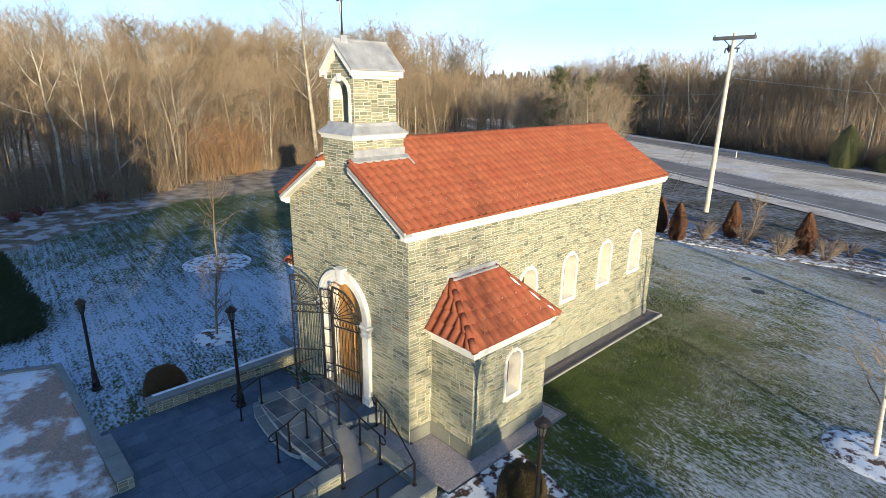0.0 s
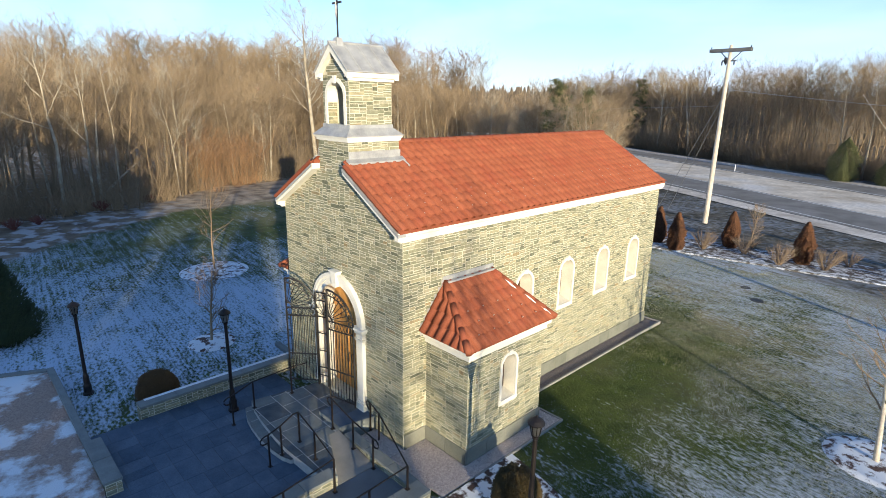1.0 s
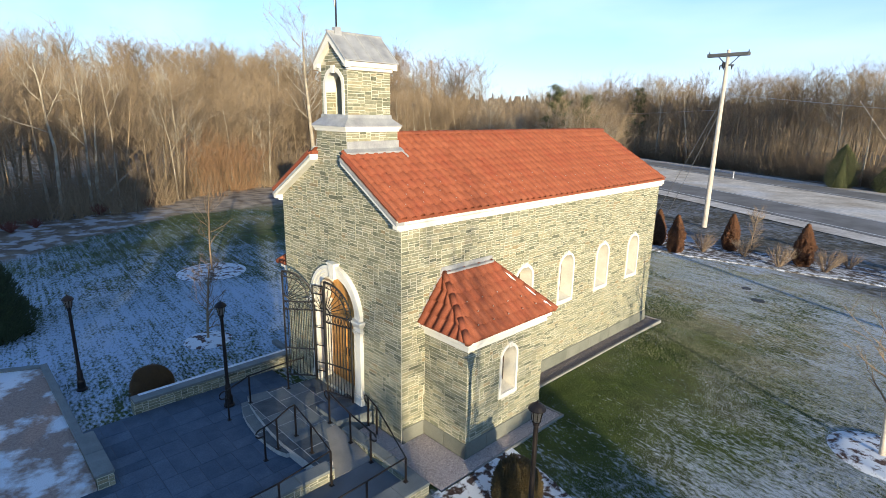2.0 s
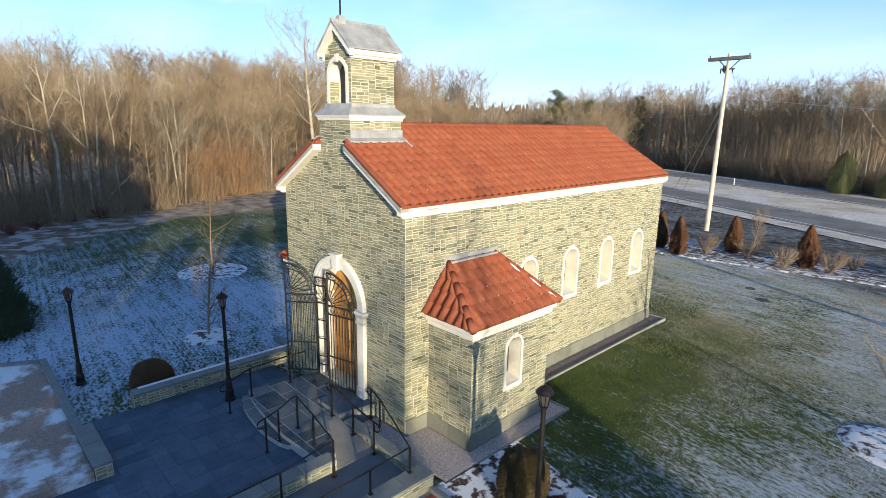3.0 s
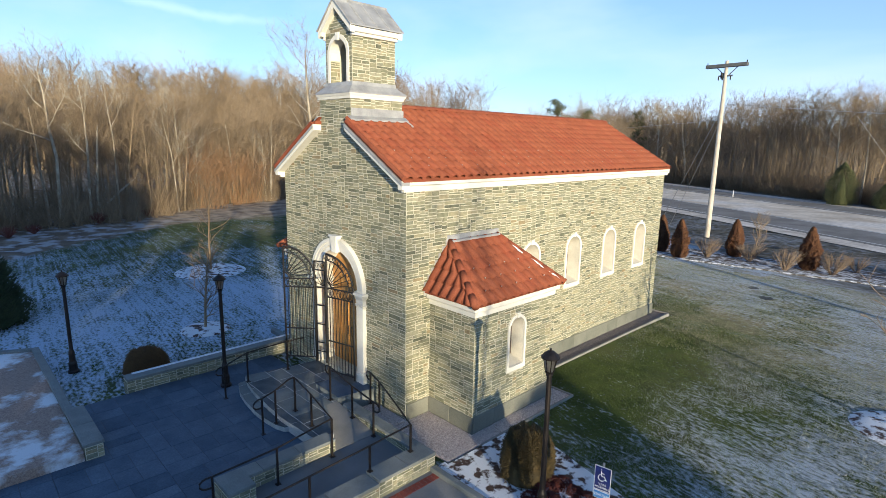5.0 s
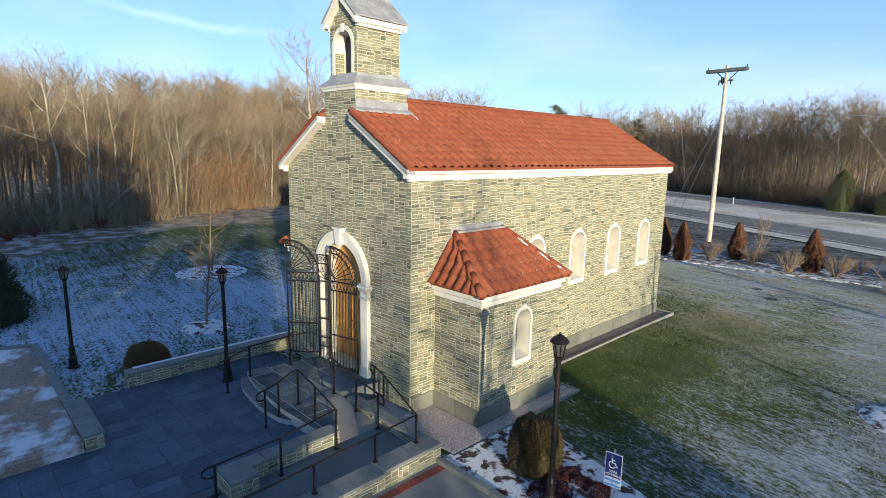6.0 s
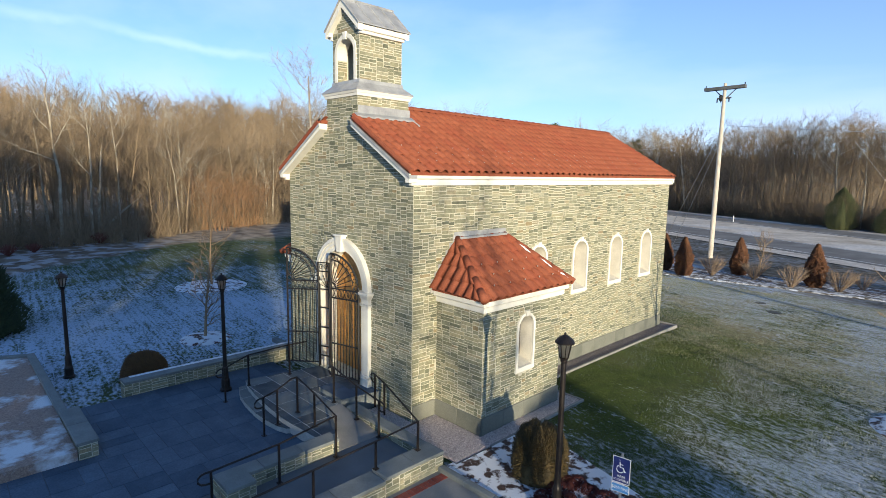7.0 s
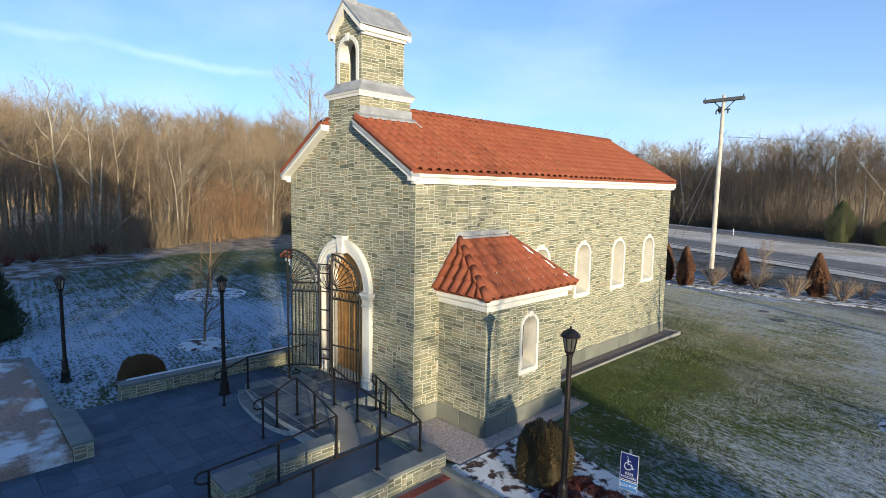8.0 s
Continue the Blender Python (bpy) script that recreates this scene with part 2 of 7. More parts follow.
M_verge = material("frosted_verge", (0.42, 0.36, 0.29), (0.74, 0.68, 0.60), scale=0.5, rough=0.95, fine=3)
M_median = material("frosted_median_grass", (0.47, 0.39, 0.29), (0.76, 0.68, 0.56), scale=0.35, rough=0.95, fine=2.5, c2=(0.66, 0.63, 0.60), scale2=0.12)
M_line = material("road_paint", (0.6, 0.6, 0.58), (0.7, 0.7, 0.68), scale=2)
M_bark = material("winter_bark", (0.135, 0.095, 0.056), (0.37, 0.28, 0.175), scale=0.35, rough=0.95, fine=6, random_mix=0.35)
M_bark_wood = material("thicket_bark", (0.11, 0.078, 0.046), (0.40, 0.30, 0.185), scale=0.12, rough=0.95, fine=3, random_mix=0.35, island=True)
M_pale_bark = material("pale_bark", (0.23, 0.195, 0.14), (0.47, 0.41, 0.315), scale=1.5, rough=0.9, fine=10)
M_pole = material("weathered_pole", (0.42, 0.37, 0.30), (0.60, 0.54, 0.45), scale=1.5, rough=0.9, fine=15)
M_green = material("evergreen", (0.018, 0.032, 0.012), (0.05, 0.07, 0.022), scale=3, rough=0.8, fine=20, random_mix=0.4, island=True)
M_olive = material("olive_needles", (0.045, 0.055, 0.018), (0.115, 0.125, 0.045), scale=2, rough=0.85, fine=12, random_mix=0.4, island=True)
M_dome = material("yew_leaf", (0.028, 0.025, 0.009), (0.135, 0.086, 0.019), scale=6, rough=0.7, fine=30, random_mix=0.5, island=True)
M_brown_dome = material("bronzed_yew_leaf", (0.060, 0.034, 0.012), (0.17, 0.095, 0.030), scale=6, rough=0.7, fine=30, random_mix=0.5, island=True)
M_rust = material("rusty_cedar", (0.055, 0.024, 0.010), (0.17, 0.074, 0.029), scale=3, rough=0.85, fine=20, random_mix=0.5, island=True)
M_redtwig = material("red_twigs", (0.10, 0.028, 0.022), (0.22, 0.075, 0.055), scale=2, rough=0.85, random_mix=0.5, island=True)
M_redleaf = material("barberry_leaf", (0.038, 0.008, 0.007), (0.11, 0.022, 0.016), scale=8, rough=0.8, random_mix=0.5, island=True)
M_twig = material("pale_twig", (0.15, 0.105, 0.07), (0.30, 0.225, 0.15), scale=6, rough=0.9)
M_snow = material("thin_snow", (0.60, 0.62, 0.66), (0.80, 0.81, 0.83), scale=5, rough=0.7, fine=30, fine_mix=0.15)
M_glass = material("dark_glass", (0.02, 0.02, 0.022), (0.03, 0.03, 0.03), rough=0.08)
M_lamp_glass = material("lantern_glass", (0.24, 0.235, 0.22), (0.30, 0.295, 0.28), rough=0.3)
M_lamp_glass.node_tree.nodes["Principled BSDF"].inputs["Transmission Weight"].default_value = 0.9
M_blue = material("blue_enamel", (0.012, 0.020, 0.12), (0.018, 0.03, 0.16), rough=0.4, fine_mix=0.1)
M_lightblue = material("light_blue_enamel", (0.06, 0.20, 0.50), (0.08, 0.24, 0.55), rough=0.4, fine_mix=0.1)
M_white = material("white_enamel", (0.75, 0.75, 0.75), (0.82, 0.82, 0.82), rough=0.4, fine_mix=0.05)
M_brick = material("red_brick", (0.20, 0.045, 0.03), (0.30, 0.075, 0.05), scale=10, rough=0.85, random_mix=0.5)
M_arm = material("weathered_crossarm", (0.075, 0.08, 0.082), (0.14, 0.145, 0.145), scale=3, rough=0.9)
M_wire = material("aluminium_wire", (0.3, 0.3, 0.3), (0.4, 0.4, 0.4), rough=0.4, metal=0.7)
M_galv = material("galvanised_steel", (0.35, 0.36, 0.37), (0.48, 0.49, 0.5), rough=0.4, metal=0.8)


def frost_ground():
    """Winter lawn: green and straw grass under streaks of hoar frost; bare leaf litter towards the woods."""
    m = bpy.data.materials.new("frosted_lawn")
    m.use_nodes = True
    nt = m.node_tree
    N, L = nt.nodes, nt.links
    b = N["Principled BSDF"]
    b.inputs["Roughness"].default_value = 0.9
    b.inputs["Specular IOR Level"].default_value = 0.2
    geo = N.new("ShaderNodeNewGeometry")
    def mapped(rot, sx, sy):
        mp = N.new("ShaderNodeMapping")
        mp.vector_type = "TEXTURE"             # rot: the way the pattern is drawn out; sx, sy: its length and width
        mp.inputs["Rotation"].default_value[2] = radians(rot)
        mp.inputs["Scale"].default_value = (sx, sy, 1)
        L.new(geo.outputs["Position"], mp.inputs["Vector"])
        return mp.outputs[0]
    def noise_of(s, d, vec):
        t = N.new("ShaderNodeTexNoise")
        t.inputs["Scale"].default_value, t.inputs["Detail"].default_value = s, d
        L.new(vec, t.inputs["Vector"])
        return t.outputs[0]
    def ramp(v, lo, hi, o0=0.0, o1=1.0):
        r = N.new("ShaderNodeMapRange")
        r.inputs[1].default_value, r.inputs[2].default_value, r.inputs[3].default_value, r.inputs[4].default_value = lo, hi, o0, o1
        L.new(v, r.inputs[0])
        return r.outputs[0]
    def math2(op, a, c):
        x = N.new("ShaderNodeMath")
        x.operation = op
        for i, v in ((0, a), (1, c)):
            if isinstance(v, (int, float)):
                x.inputs[i].default_value = v
            else:
                L.new(v, x.inputs[i])
        return x.outputs[0]
    def mixed(f, a, c):
        x = N.new("ShaderNodeMix")
        x.data_type = "RGBA"
        L.new(f, x.inputs[0])
        for i, v in ((6, a), (7, c)):
            if isinstance(v, tuple):
                x.inputs[i].default_value = (*v, 1)
            else:
                L.new(v, x.inputs[i])
        return x.outputs[2]
    plain = geo.outputs["Position"]
    sep = N.new("ShaderNodeSeparateXYZ")
    L.new(plain, sep.inputs[0])
    grass = mixed(ramp(noise_of(1.3, 6, plain), 0.35, 0.65), (0.020, 0.046, 0.007), (0.085, 0.124, 0.022))
    grass = mixed(ramp(noise_of(30, 3, plain), 0.35, 0.7), grass, (0.045, 0.05, 0.018))
    grass = mixed(math2("MULTIPLY", ramp(noise_of(0.35, 5, plain), 0.42, 0.62), ramp(sep.outputs[1], 6.0, 17.0, 0.1, 0.85)), grass, (0.25, 0.21, 0.125))
    # frost: mown streaks, broken by fine tufts, thinner on the strip beside the chapel wall
    streak = noise_of(1.0, 6, mapped(170, 1.2, 0.45))
    tuft = noise_of(7, 9, mapped(170, 1.1, 0.6))
    line = noise_of(1.0, 3, mapped(175, 4.5, 0.16))
    big = noise_of(0.16, 3, plain)
    f = math2("ADD", math2("ADD", math2("MULTIPLY", streak, 0.46), math2("MULTIPLY", line, 0.18)), math2("MULTIPLY", tuft, 0.88))
    f = math2("ADD", f, math2("MULTIPLY", big, 0.52))
    # thawed beside the sunlit wall
    thaw = math2("MULTIPLY", ramp(sep.outputs[0], 1.0, 7.0, 1.0, 0.0), ramp(sep.outputs[0], -2.0, 0.0, 0.0, 1.0))
    thaw = math2("MULTIPLY", math2("MULTIPLY", thaw, ramp(sep.outputs[1], 13.0, 19.0, 1.0, 0.0)), ramp(sep.outputs[1], 2.5, 6.0, 0.3, 1.0))
    f = math2("SUBTRACT", f, math2("MULTIPLY", thaw, 0.30))
    far = ramp(math2("ADD", sep.outputs[1], math2("MULTIPLY", sep.outputs[0], 0.8)), 9.0, 24.0)
    f = math2("ADD", f, math2("MULTIPLY", far, 0.085))
    f = math2("ADD", f, ramp(sep.outputs[0], -9.0, -6.0, 0.13, 0.0))
    f = math2("ADD", f, math2("MULTIPLY", math2("SUBTRACT", line, 0.5), ramp(sep.outputs[0], -10.0, -6.0, 0.20, 0.0)))
    thin = noise_of(1.0, 2, mapped(175, 3.2, 0.075))
    f = math2("ADD", f, math2("MULTIPLY", ramp(thin, 0.60, 0.70), ramp(sep.outputs[0], -10.0, -6.0, 0.14, 0.05)))
    f = math2("ADD", f, math2("MULTIPLY", ramp(sep.outputs[0], 3.5, 9.0, 0.0, 0.07), ramp(sep.outputs[1], 10.0, 15.0, 1.0, 0.0)))
    f = math2("SUBTRACT", f, math2("MULTIPLY", ramp(sep.outputs[0], -27.0, -13.0, 0.26, 0.0), ramp(sep.outputs[1], -5.0, 6.0, 0.35, 1.0)))
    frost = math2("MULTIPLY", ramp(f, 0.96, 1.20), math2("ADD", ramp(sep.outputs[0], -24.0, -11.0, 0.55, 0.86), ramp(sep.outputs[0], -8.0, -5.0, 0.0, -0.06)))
    # frost tinted bluer on the left lawn, for the blue of its shade
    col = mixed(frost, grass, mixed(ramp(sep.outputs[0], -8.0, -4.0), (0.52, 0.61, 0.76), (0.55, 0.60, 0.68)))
    # leaf litter under the woods
    edge = math2("SUBTRACT", math2("MULTIPLY", noise_of(0.5, 5, plain), 4.0), math2("ADD", sep.outputs[0], ramp(sep.outputs[1], -5.0, 5.5, 27.8, 35.6)))
    litter = ramp(edge, 1.6, 2.6)
    road = math2("ADD", math2("MULTIPLY", sep.outputs[0], 0.47), math2("MULTIPLY", sep.outputs[1], 0.88))
    litter = math2("MAXIMUM", litter, ramp(math2("ADD", road, math2("MULTIPLY", noise_of(0.4, 4, plain), 5.0)), 27.0, 30.0))
    # tan raised for the sunlit stretch at high y; darker snowy soil at low y
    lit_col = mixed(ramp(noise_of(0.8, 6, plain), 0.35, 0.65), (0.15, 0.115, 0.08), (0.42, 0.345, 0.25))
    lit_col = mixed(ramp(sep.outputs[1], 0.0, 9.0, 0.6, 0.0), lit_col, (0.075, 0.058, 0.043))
    lit_col = mixed(math2("MULTIPLY", ramp(noise_of(0.9, 8, plain), 0.49, 0.58, 0.0, 0.75), ramp(sep.outputs[1], 2.0, 9.0, 1.0, 0.12)), lit_col, (0.45, 0.46, 0.48))
    # bank down to the road: its colour is darkened for the slope's shade
    bank = ramp(math2("ADD", road, math2("MULTIPLY", noise_of(0.4, 4, plain), 5.0)), 27.0, 30.0)
    shaded_bank_col = mixed(ramp(noise_of(1.2, 6, plain), 0.35, 0.65), (0.035, 0.034, 0.026), (0.12, 0.105, 0.075))
    shaded_bank_col = mixed(ramp(math2("ADD", math2("MULTIPLY", noise_of(2.6, 8, plain), 0.6), math2("MULTIPLY", noise_of(0.3, 3, plain), 0.4)), 0.46, 0.66, 0.0, 0.45), shaded_bank_col, (0.42, 0.47, 0.56))
    lit_col = mixed(bank, lit_col, shaded_bank_col)
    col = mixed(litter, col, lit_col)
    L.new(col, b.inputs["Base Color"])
    bp = N.new("ShaderNodeBump")
    bp.inputs["Strength"].default_value, bp.inputs["Distance"].default_value = 0.7, 0.05
    L.new(tuft, bp.inputs["Height"])
    L.new(bp.outputs[0], b.inputs["Normal"])
    return m


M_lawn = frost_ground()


def patch_snow(name, soil0, soil1, amount=0.5, scale=1.6, soft=0.04):
    """Soil, mulch or gravel with torn patches of thin snow."""
    m = material(name, soil0, soil1, scale=18, rough=0.9, fine=50, fine_mix=0.5, bump=0.8, dist=0.02)
    N, L = m.node_tree.nodes, m.node_tree.links
    b = N["Principled BSDF"]
    src = b.inputs["Base Color"].links[0].from_socket
    geo = N.new("ShaderNodeNewGeometry")
    t = N.new("ShaderNodeTexNoise")
    t.inputs["Scale"].default_value, t.inputs["Detail"].default_value, t.inputs["Roughness"].default_value = scale, 7, 0.62
    L.new(geo.outputs["Position"], t.inputs["Vector"])
    r = N.new("ShaderNodeMapRange")
    r.inputs[1].default_value, r.inputs[2].default_value = 1 - amount - soft, 1 - amount + soft
    L.new(t.outputs[0], r.inputs[0])
    x = N.new("ShaderNodeMix")
    x.data_type = "RGBA"
    L.new(r.outputs[0], x.inputs[0])
    L.new(src, x.inputs[6])
    x.inputs[7].default_value = (0.70, 0.72, 0.75, 1)
    L.new(x.outputs[2], b.inputs["Base Color"])
    return m


M_green_blade = material("green_grass_blade", (0.030, 0.056, 0.007), (0.135, 0.17, 0.03), scale=1.5, rough=0.8, fine=20, random_mix=0.5, island=True)
M_blade = material("grass_blade", (0.050, 0.072, 0.020), (0.43, 0.46, 0.50), scale=2.6, rough=0.8, fine=20, random_mix=0.4, island=True)
M_straw_blade = material("straw_grass_blade", (0.12, 0.135, 0.045), (0.41, 0.395, 0.27), scale=0.7, rough=0.8, fine=20, random_mix=0.5, island=True)
M_frost_blade = material("frosted_grass_blade", (0.12, 0.17, 0.14), (0.58, 0.66, 0.77), scale=1.6, rough=0.8, fine=20, random_mix=0.5, island=True)
M_willow = material("willow_stem", (0.19, 0.105, 0.05), (0.36, 0.215, 0.105), scale=0.5, rough=0.9, fine=5, random_mix=0.4, island=True)
M_soil = patch_snow("snowy_soil", (0.035, 0.024, 0.018), (0.10, 0.07, 0.05), 0.44, 2.4, 0.10)
M_edge_snow = patch_snow("torn_edge_snow", (0.05, 0.04, 0.03), (0.13, 0.11, 0.075), 0.475, 2.6, 0.09)
M_mulch = patch_snow("snowy_mulch", (0.03, 0.018, 0.014), (0.09, 0.05, 0.035), 0.535, 3.4)
M_ring = patch_snow("snowy_ring_mulch", (0.05, 0.028, 0.022), (0.12, 0.07, 0.05), 0.54, 3.2)
M_court = patch_snow("snowy_court_gravel", (0.26, 0.185, 0.145), (0.40, 0.30, 0.24), 0.475, 0.8, 0.05)


# ---- ground ----
def ground_z(x, y):
    d = 0.47 * x + 0.88 * y
    return -0.03 - 0.031 * min(max(d - 10, 0), 33)


def road_point(s, d, dz=0.0):
    """A place s along the road and d across it."""
    x, y = 0.47 * d + 0.883 * s, 0.88 * d - 0.470 * s
    return (x, y, ground_z(x, y) + dz)


def build_ground():
    xs = sorted(set([-1500, -900, -500, -300, -200, -140, -100] + list(range(-80, 41, 2)) + [60, 100, 200, 400, 900, 1500]))
    ys = sorted(set([-1500, -800, -400, -200, -100, -60] + list(range(-40, 121, 2)) + [160, 220, 300, 500, 900, 1500]))
    verts = []
    for y in ys:
        for x in xs:
            bump = 0.05 * noise.noise(Vector((x * 0.12, y * 0.12, 0))) if (x < -12 or y > 16) else 0
            verts.append((x, y, ground_z(x, y) + bump))
    n = len(xs)
    faces = [(j * n + i, j * n + i + 1, (j + 1) * n + i + 1, (j + 1) * n + i) for j in range(len(ys) - 1) for i in range(n - 1)]
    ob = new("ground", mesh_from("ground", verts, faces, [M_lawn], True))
    tagged(ob, "winter lawn streaked with hoar frost and leaf litter", "lawn", kind="structure")


build_ground()


def road_strip(name, d0, d1, dz, mat, label, cat, wobble=0.0):
    ss = list(range(-220, 161, 4))
    verts, faces = [], []
    for s in ss:
        w = wobble * noise.noise(Vector((s * 0.15, d0, 0)))
        w2 = wobble * noise.noise(Vector((s * 0.15, d1, 7)))
        verts += [road_point(s, d0 + w, dz), road_point(s, d1 + w2, dz)]
    for i in range(len(ss) - 1):
        faces.append((2 * i, 2 * i + 2, 2 * i + 3, 2 * i + 1))
    ob = new(name, mesh_from(name, verts, faces, [mat]))
    tagged(ob, label, cat, kind="structure")
    return ob


road_strip("road_shoulder", 41.0, 44.0, 0.09, M_verge, "frost-whitened verge beside the country road", "verge", 0.4)
road_strip("road", 44.0, 51.7, 0.115, M_asphalt, "grey asphalt carriageway with frosty stains", "road", 0.2)
road_strip("road_median", 51.7, 64.2, 0.09, M_median, "frosty tan grass strip between the two carriageways", "verge", 0.2)
road_strip("road", 64.2, 71.0, 0.115, M_asphalt, "grey asphalt carriageway with frosty stains", "road", 0.2)
road_strip("road_shoulder", 71.0, 73.6, 0.09, M_verge, "frost-whitened verge beside the country road", "verge", 0.5)
for d in (44.7, 51.2, 64.7, 70.4):
    road_strip("road_marking", d, d + 0.22, 0.121, M_line, "worn white edge line on the road", "road marking")


# ---- masonry ----
def courses(w, h, rng, inside, base=0.0):
    """Random squared rubble over a w by h face, laid stone by stone on the lowest place: (u0, v0, u1, v1) of those kept by inside."""
    cell, unit = 0.022, 0.030
    n = max(2, round(w / cell))
    top = np.zeros(n, int)
    rows = math.ceil(h / unit)
    kept = []
    while True:
        lo = int(top.min())
        if lo >= rows:
            break
        i = int(np.argmax(top == lo))
        j = i
        while j < n and top[j] == lo:
            j += 1
        tall = rng.choice((2, 2, 2, 3, 3, 3, 3, 4))
        want = int(max(rng.uniform(0.13, 0.46), tall * unit * 1.7) / cell) + 1
        k = min(i + want, j)
        if j - k < 4:
            k = j
        left, right = (top[i - 1] if i else 0), (top[j] if j < n else 0)
        if k - i < 5:                     # fill narrow gaps level with a neighbour
            m = max(1, min([q - lo for q in (left, right) if q > lo] or [2]))
            tall = min(m, 5)
        top[i:k] = lo + tall
        c = (max(i * w / n, 0), lo * unit, min(k * w / n, w), min((lo + tall) * unit, h))
        if c[2] - c[0] > 0.04 and c[3] - c[1] > 0.02:
            c = inside(*c)
            if c and c[2] - c[0] > 0.03 and c[3] - c[1] > 0.02:
                kept.append(c)
    return kept


def stone_solid(c, rng, joint=0.0085):
    """Eight corners of a dressed stone over its cell: back face in the mortar, front face a little smaller and proud."""
    u0, v0, u1, v1 = c
    j = joint * rng.uniform(0.7, 1.3)
    p = rng.uniform(0.003, 0.012)
    e = 0.003
    w = lambda: rng.uniform(-0.004, 0.004)
    back = [(u0 + j, v0 + j), (u1 - j, v0 + j), (u1 - j, v1 - j), (u0 + j, v1 - j)]
    back = [(a + w(), b + w()) for a, b in back]
    mid = ((u0 + u1) / 2, (v0 + v1) / 2)
    front = [(a + (e if a < mid[0] else -e), b + (e if b < mid[1] else -e)) for a, b in back]
    return [(a, b, -0.01) for a, b in back] + [(a, b, p * 0.6) for a, b in back] + [(a, b, p + w() * 0.6) for a, b in front]


STONE_FACES = [(0, 1, 5, 4), (1, 2, 6, 5), (2, 3, 7, 6), (3, 0, 4, 7), (4, 5, 9, 8), (5, 6, 10, 9), (6, 7, 11, 10), (7, 4, 8, 11), (8, 9, 10, 11)]


def masonry(parent, origin, du, dn, w, h, inside, seed, pieces=None, label="squared grey-green schist rubble in pale mortar"):
    """Stones over a wall face. du: the way along, dn: the way out. pieces: cells for which stones are parts of their own."""
    rng = random.Random(seed)
    o, du, dn = Vector(origin), Vector(du), Vector(dn)
    verts, faces = [], []
    count = 0
    for c in courses(w, h, rng, inside):
        solid = stone_solid(c, rng)
        pts = [o + du * a + Vector((0, 0, b)) + dn * p for a, b, p in solid]
        if pieces and pieces(c) and count < 300:
            mid = o + du * ((c[0] + c[2]) / 2) + Vector((0, 0, (c[1] + c[3]) / 2))
            me = mesh_from("stone", [p - mid for p in pts], STONE_FACES, [M_stone_piece])
            shared("stone", me, parent, mid)
            count += 1
        else:
            k = len(verts)
            verts += pts
            faces += [tuple(k + i for i in f) for f in STONE_FACES]
    if verts:
        ob = new("stonework", mesh_from("stonework", verts, faces, [M_stone]))
        ob.parent = parent
        tagged(ob, label, kind="stuff")


# ---- chapel: measures ----
CX, HW, LEN = -2.88, 2.88, 13.4         # middle line, half width, length
EAVE, RIDGE = 5.98, 7.73
ROOF = EAVE + 0.09                      # where the roof plane meets the wall's face
BASE = 0.42                             # height of the smooth base course
AX0, AX1, AY0, AY1 = 0.0, 1.54, 0.79, 3.82   # side chapel
A_EAVE = 3.22
WINS = (4.83, 7.11, 9.40, 11.68)
W_HALF, W_SILL, W_SPRING = 0.38, 2.36, 3.55

chapel = empty("chapel", (CX, 0, 0))
tagged(chapel, "small schist-stone chapel with red clay tile roof and bellcote", "chapel")


def at(ob):
    """Hang a world-placed mesh under the chapel without moving it."""
    ob.parent = chapel
    ob.location = ob.location - chapel.location
    return ob


def arch_points(cx, half, z0, spring, n=16, foot=True):
    pts = [(cx + half, z0)] if foot else []
    pts += [(cx + half * math.cos(math.pi * i / n), spring + half * math.sin(math.pi * i / n)) for i in range(n + 1)]
    if foot:
        pts.append((cx - half, z0))
    return pts


def wall_with_openings(name, outline, holes, thick, place, mat):
    """A wall from an outline in (u, z) with arched holes that go through it; place(u, z, depth) gives the world point."""
    bm = bmesh.new()
    def loop(pts):
        vs = [bm.verts.new((u, 0, z)) for u, z in pts]
        return [bm.edges.new((vs[i], vs[(i + 1) % len(vs)])) for i in range(len(vs))]
    edges = loop(outline)
    for hpts in holes:
        edges += loop(hpts)
    bmesh.ops.triangle_fill(bm, use_beauty=True, edges=edges)
    front = list(bm.faces)
    r = bmesh.ops.extrude_face_region(bm, geom=front)
    for g in r["geom"]:
        if isinstance(g, bmesh.types.BMVert):
            g.co.y = thick
    for v in bm.verts:
        v.co = Vector(place(v.co.x, v.co.z, v.co.y))
    ob = part(name, bm, mat)
    return at(ob)


def clear_of(openings, tri=None, w=None):
    """Test for stones: keeps cells off the openings (cx, half, z0, spring) and below the gable."""
    def test(u0, v0, u1, v1):
        m = 0.012
        for cx, half, z0, spring in openings:
            if v1 > z0 - m:
                zc = max(v0, spring)
                # half width of the opening at the cell's nearest height
                if v0 <= spring:
                    hh = half
                else:
                    dz = v0 - spring
                    hh = math.sqrt(max(half * half - dz * dz, 0)) if dz < half else -1
                if hh >= 0 and u1 > cx - hh - m and u0 < cx + hh + m:
                    # cut the stone back at the opening
                    if u0 < cx - hh - m - 0.05 and u1 < cx + hh:
                        u1 = cx - hh - m
                    elif u1 > cx + hh + m + 0.05 and u0 > cx - hh:
                        u0 = cx + hh + m
                    else:
                        return None
        if tri:
            top = tri(u0, u1)
            if v0 > top - 0.03:
                return None
            v1 = min(v1, top)
        return (u0, v0, u1, v1)
    return test


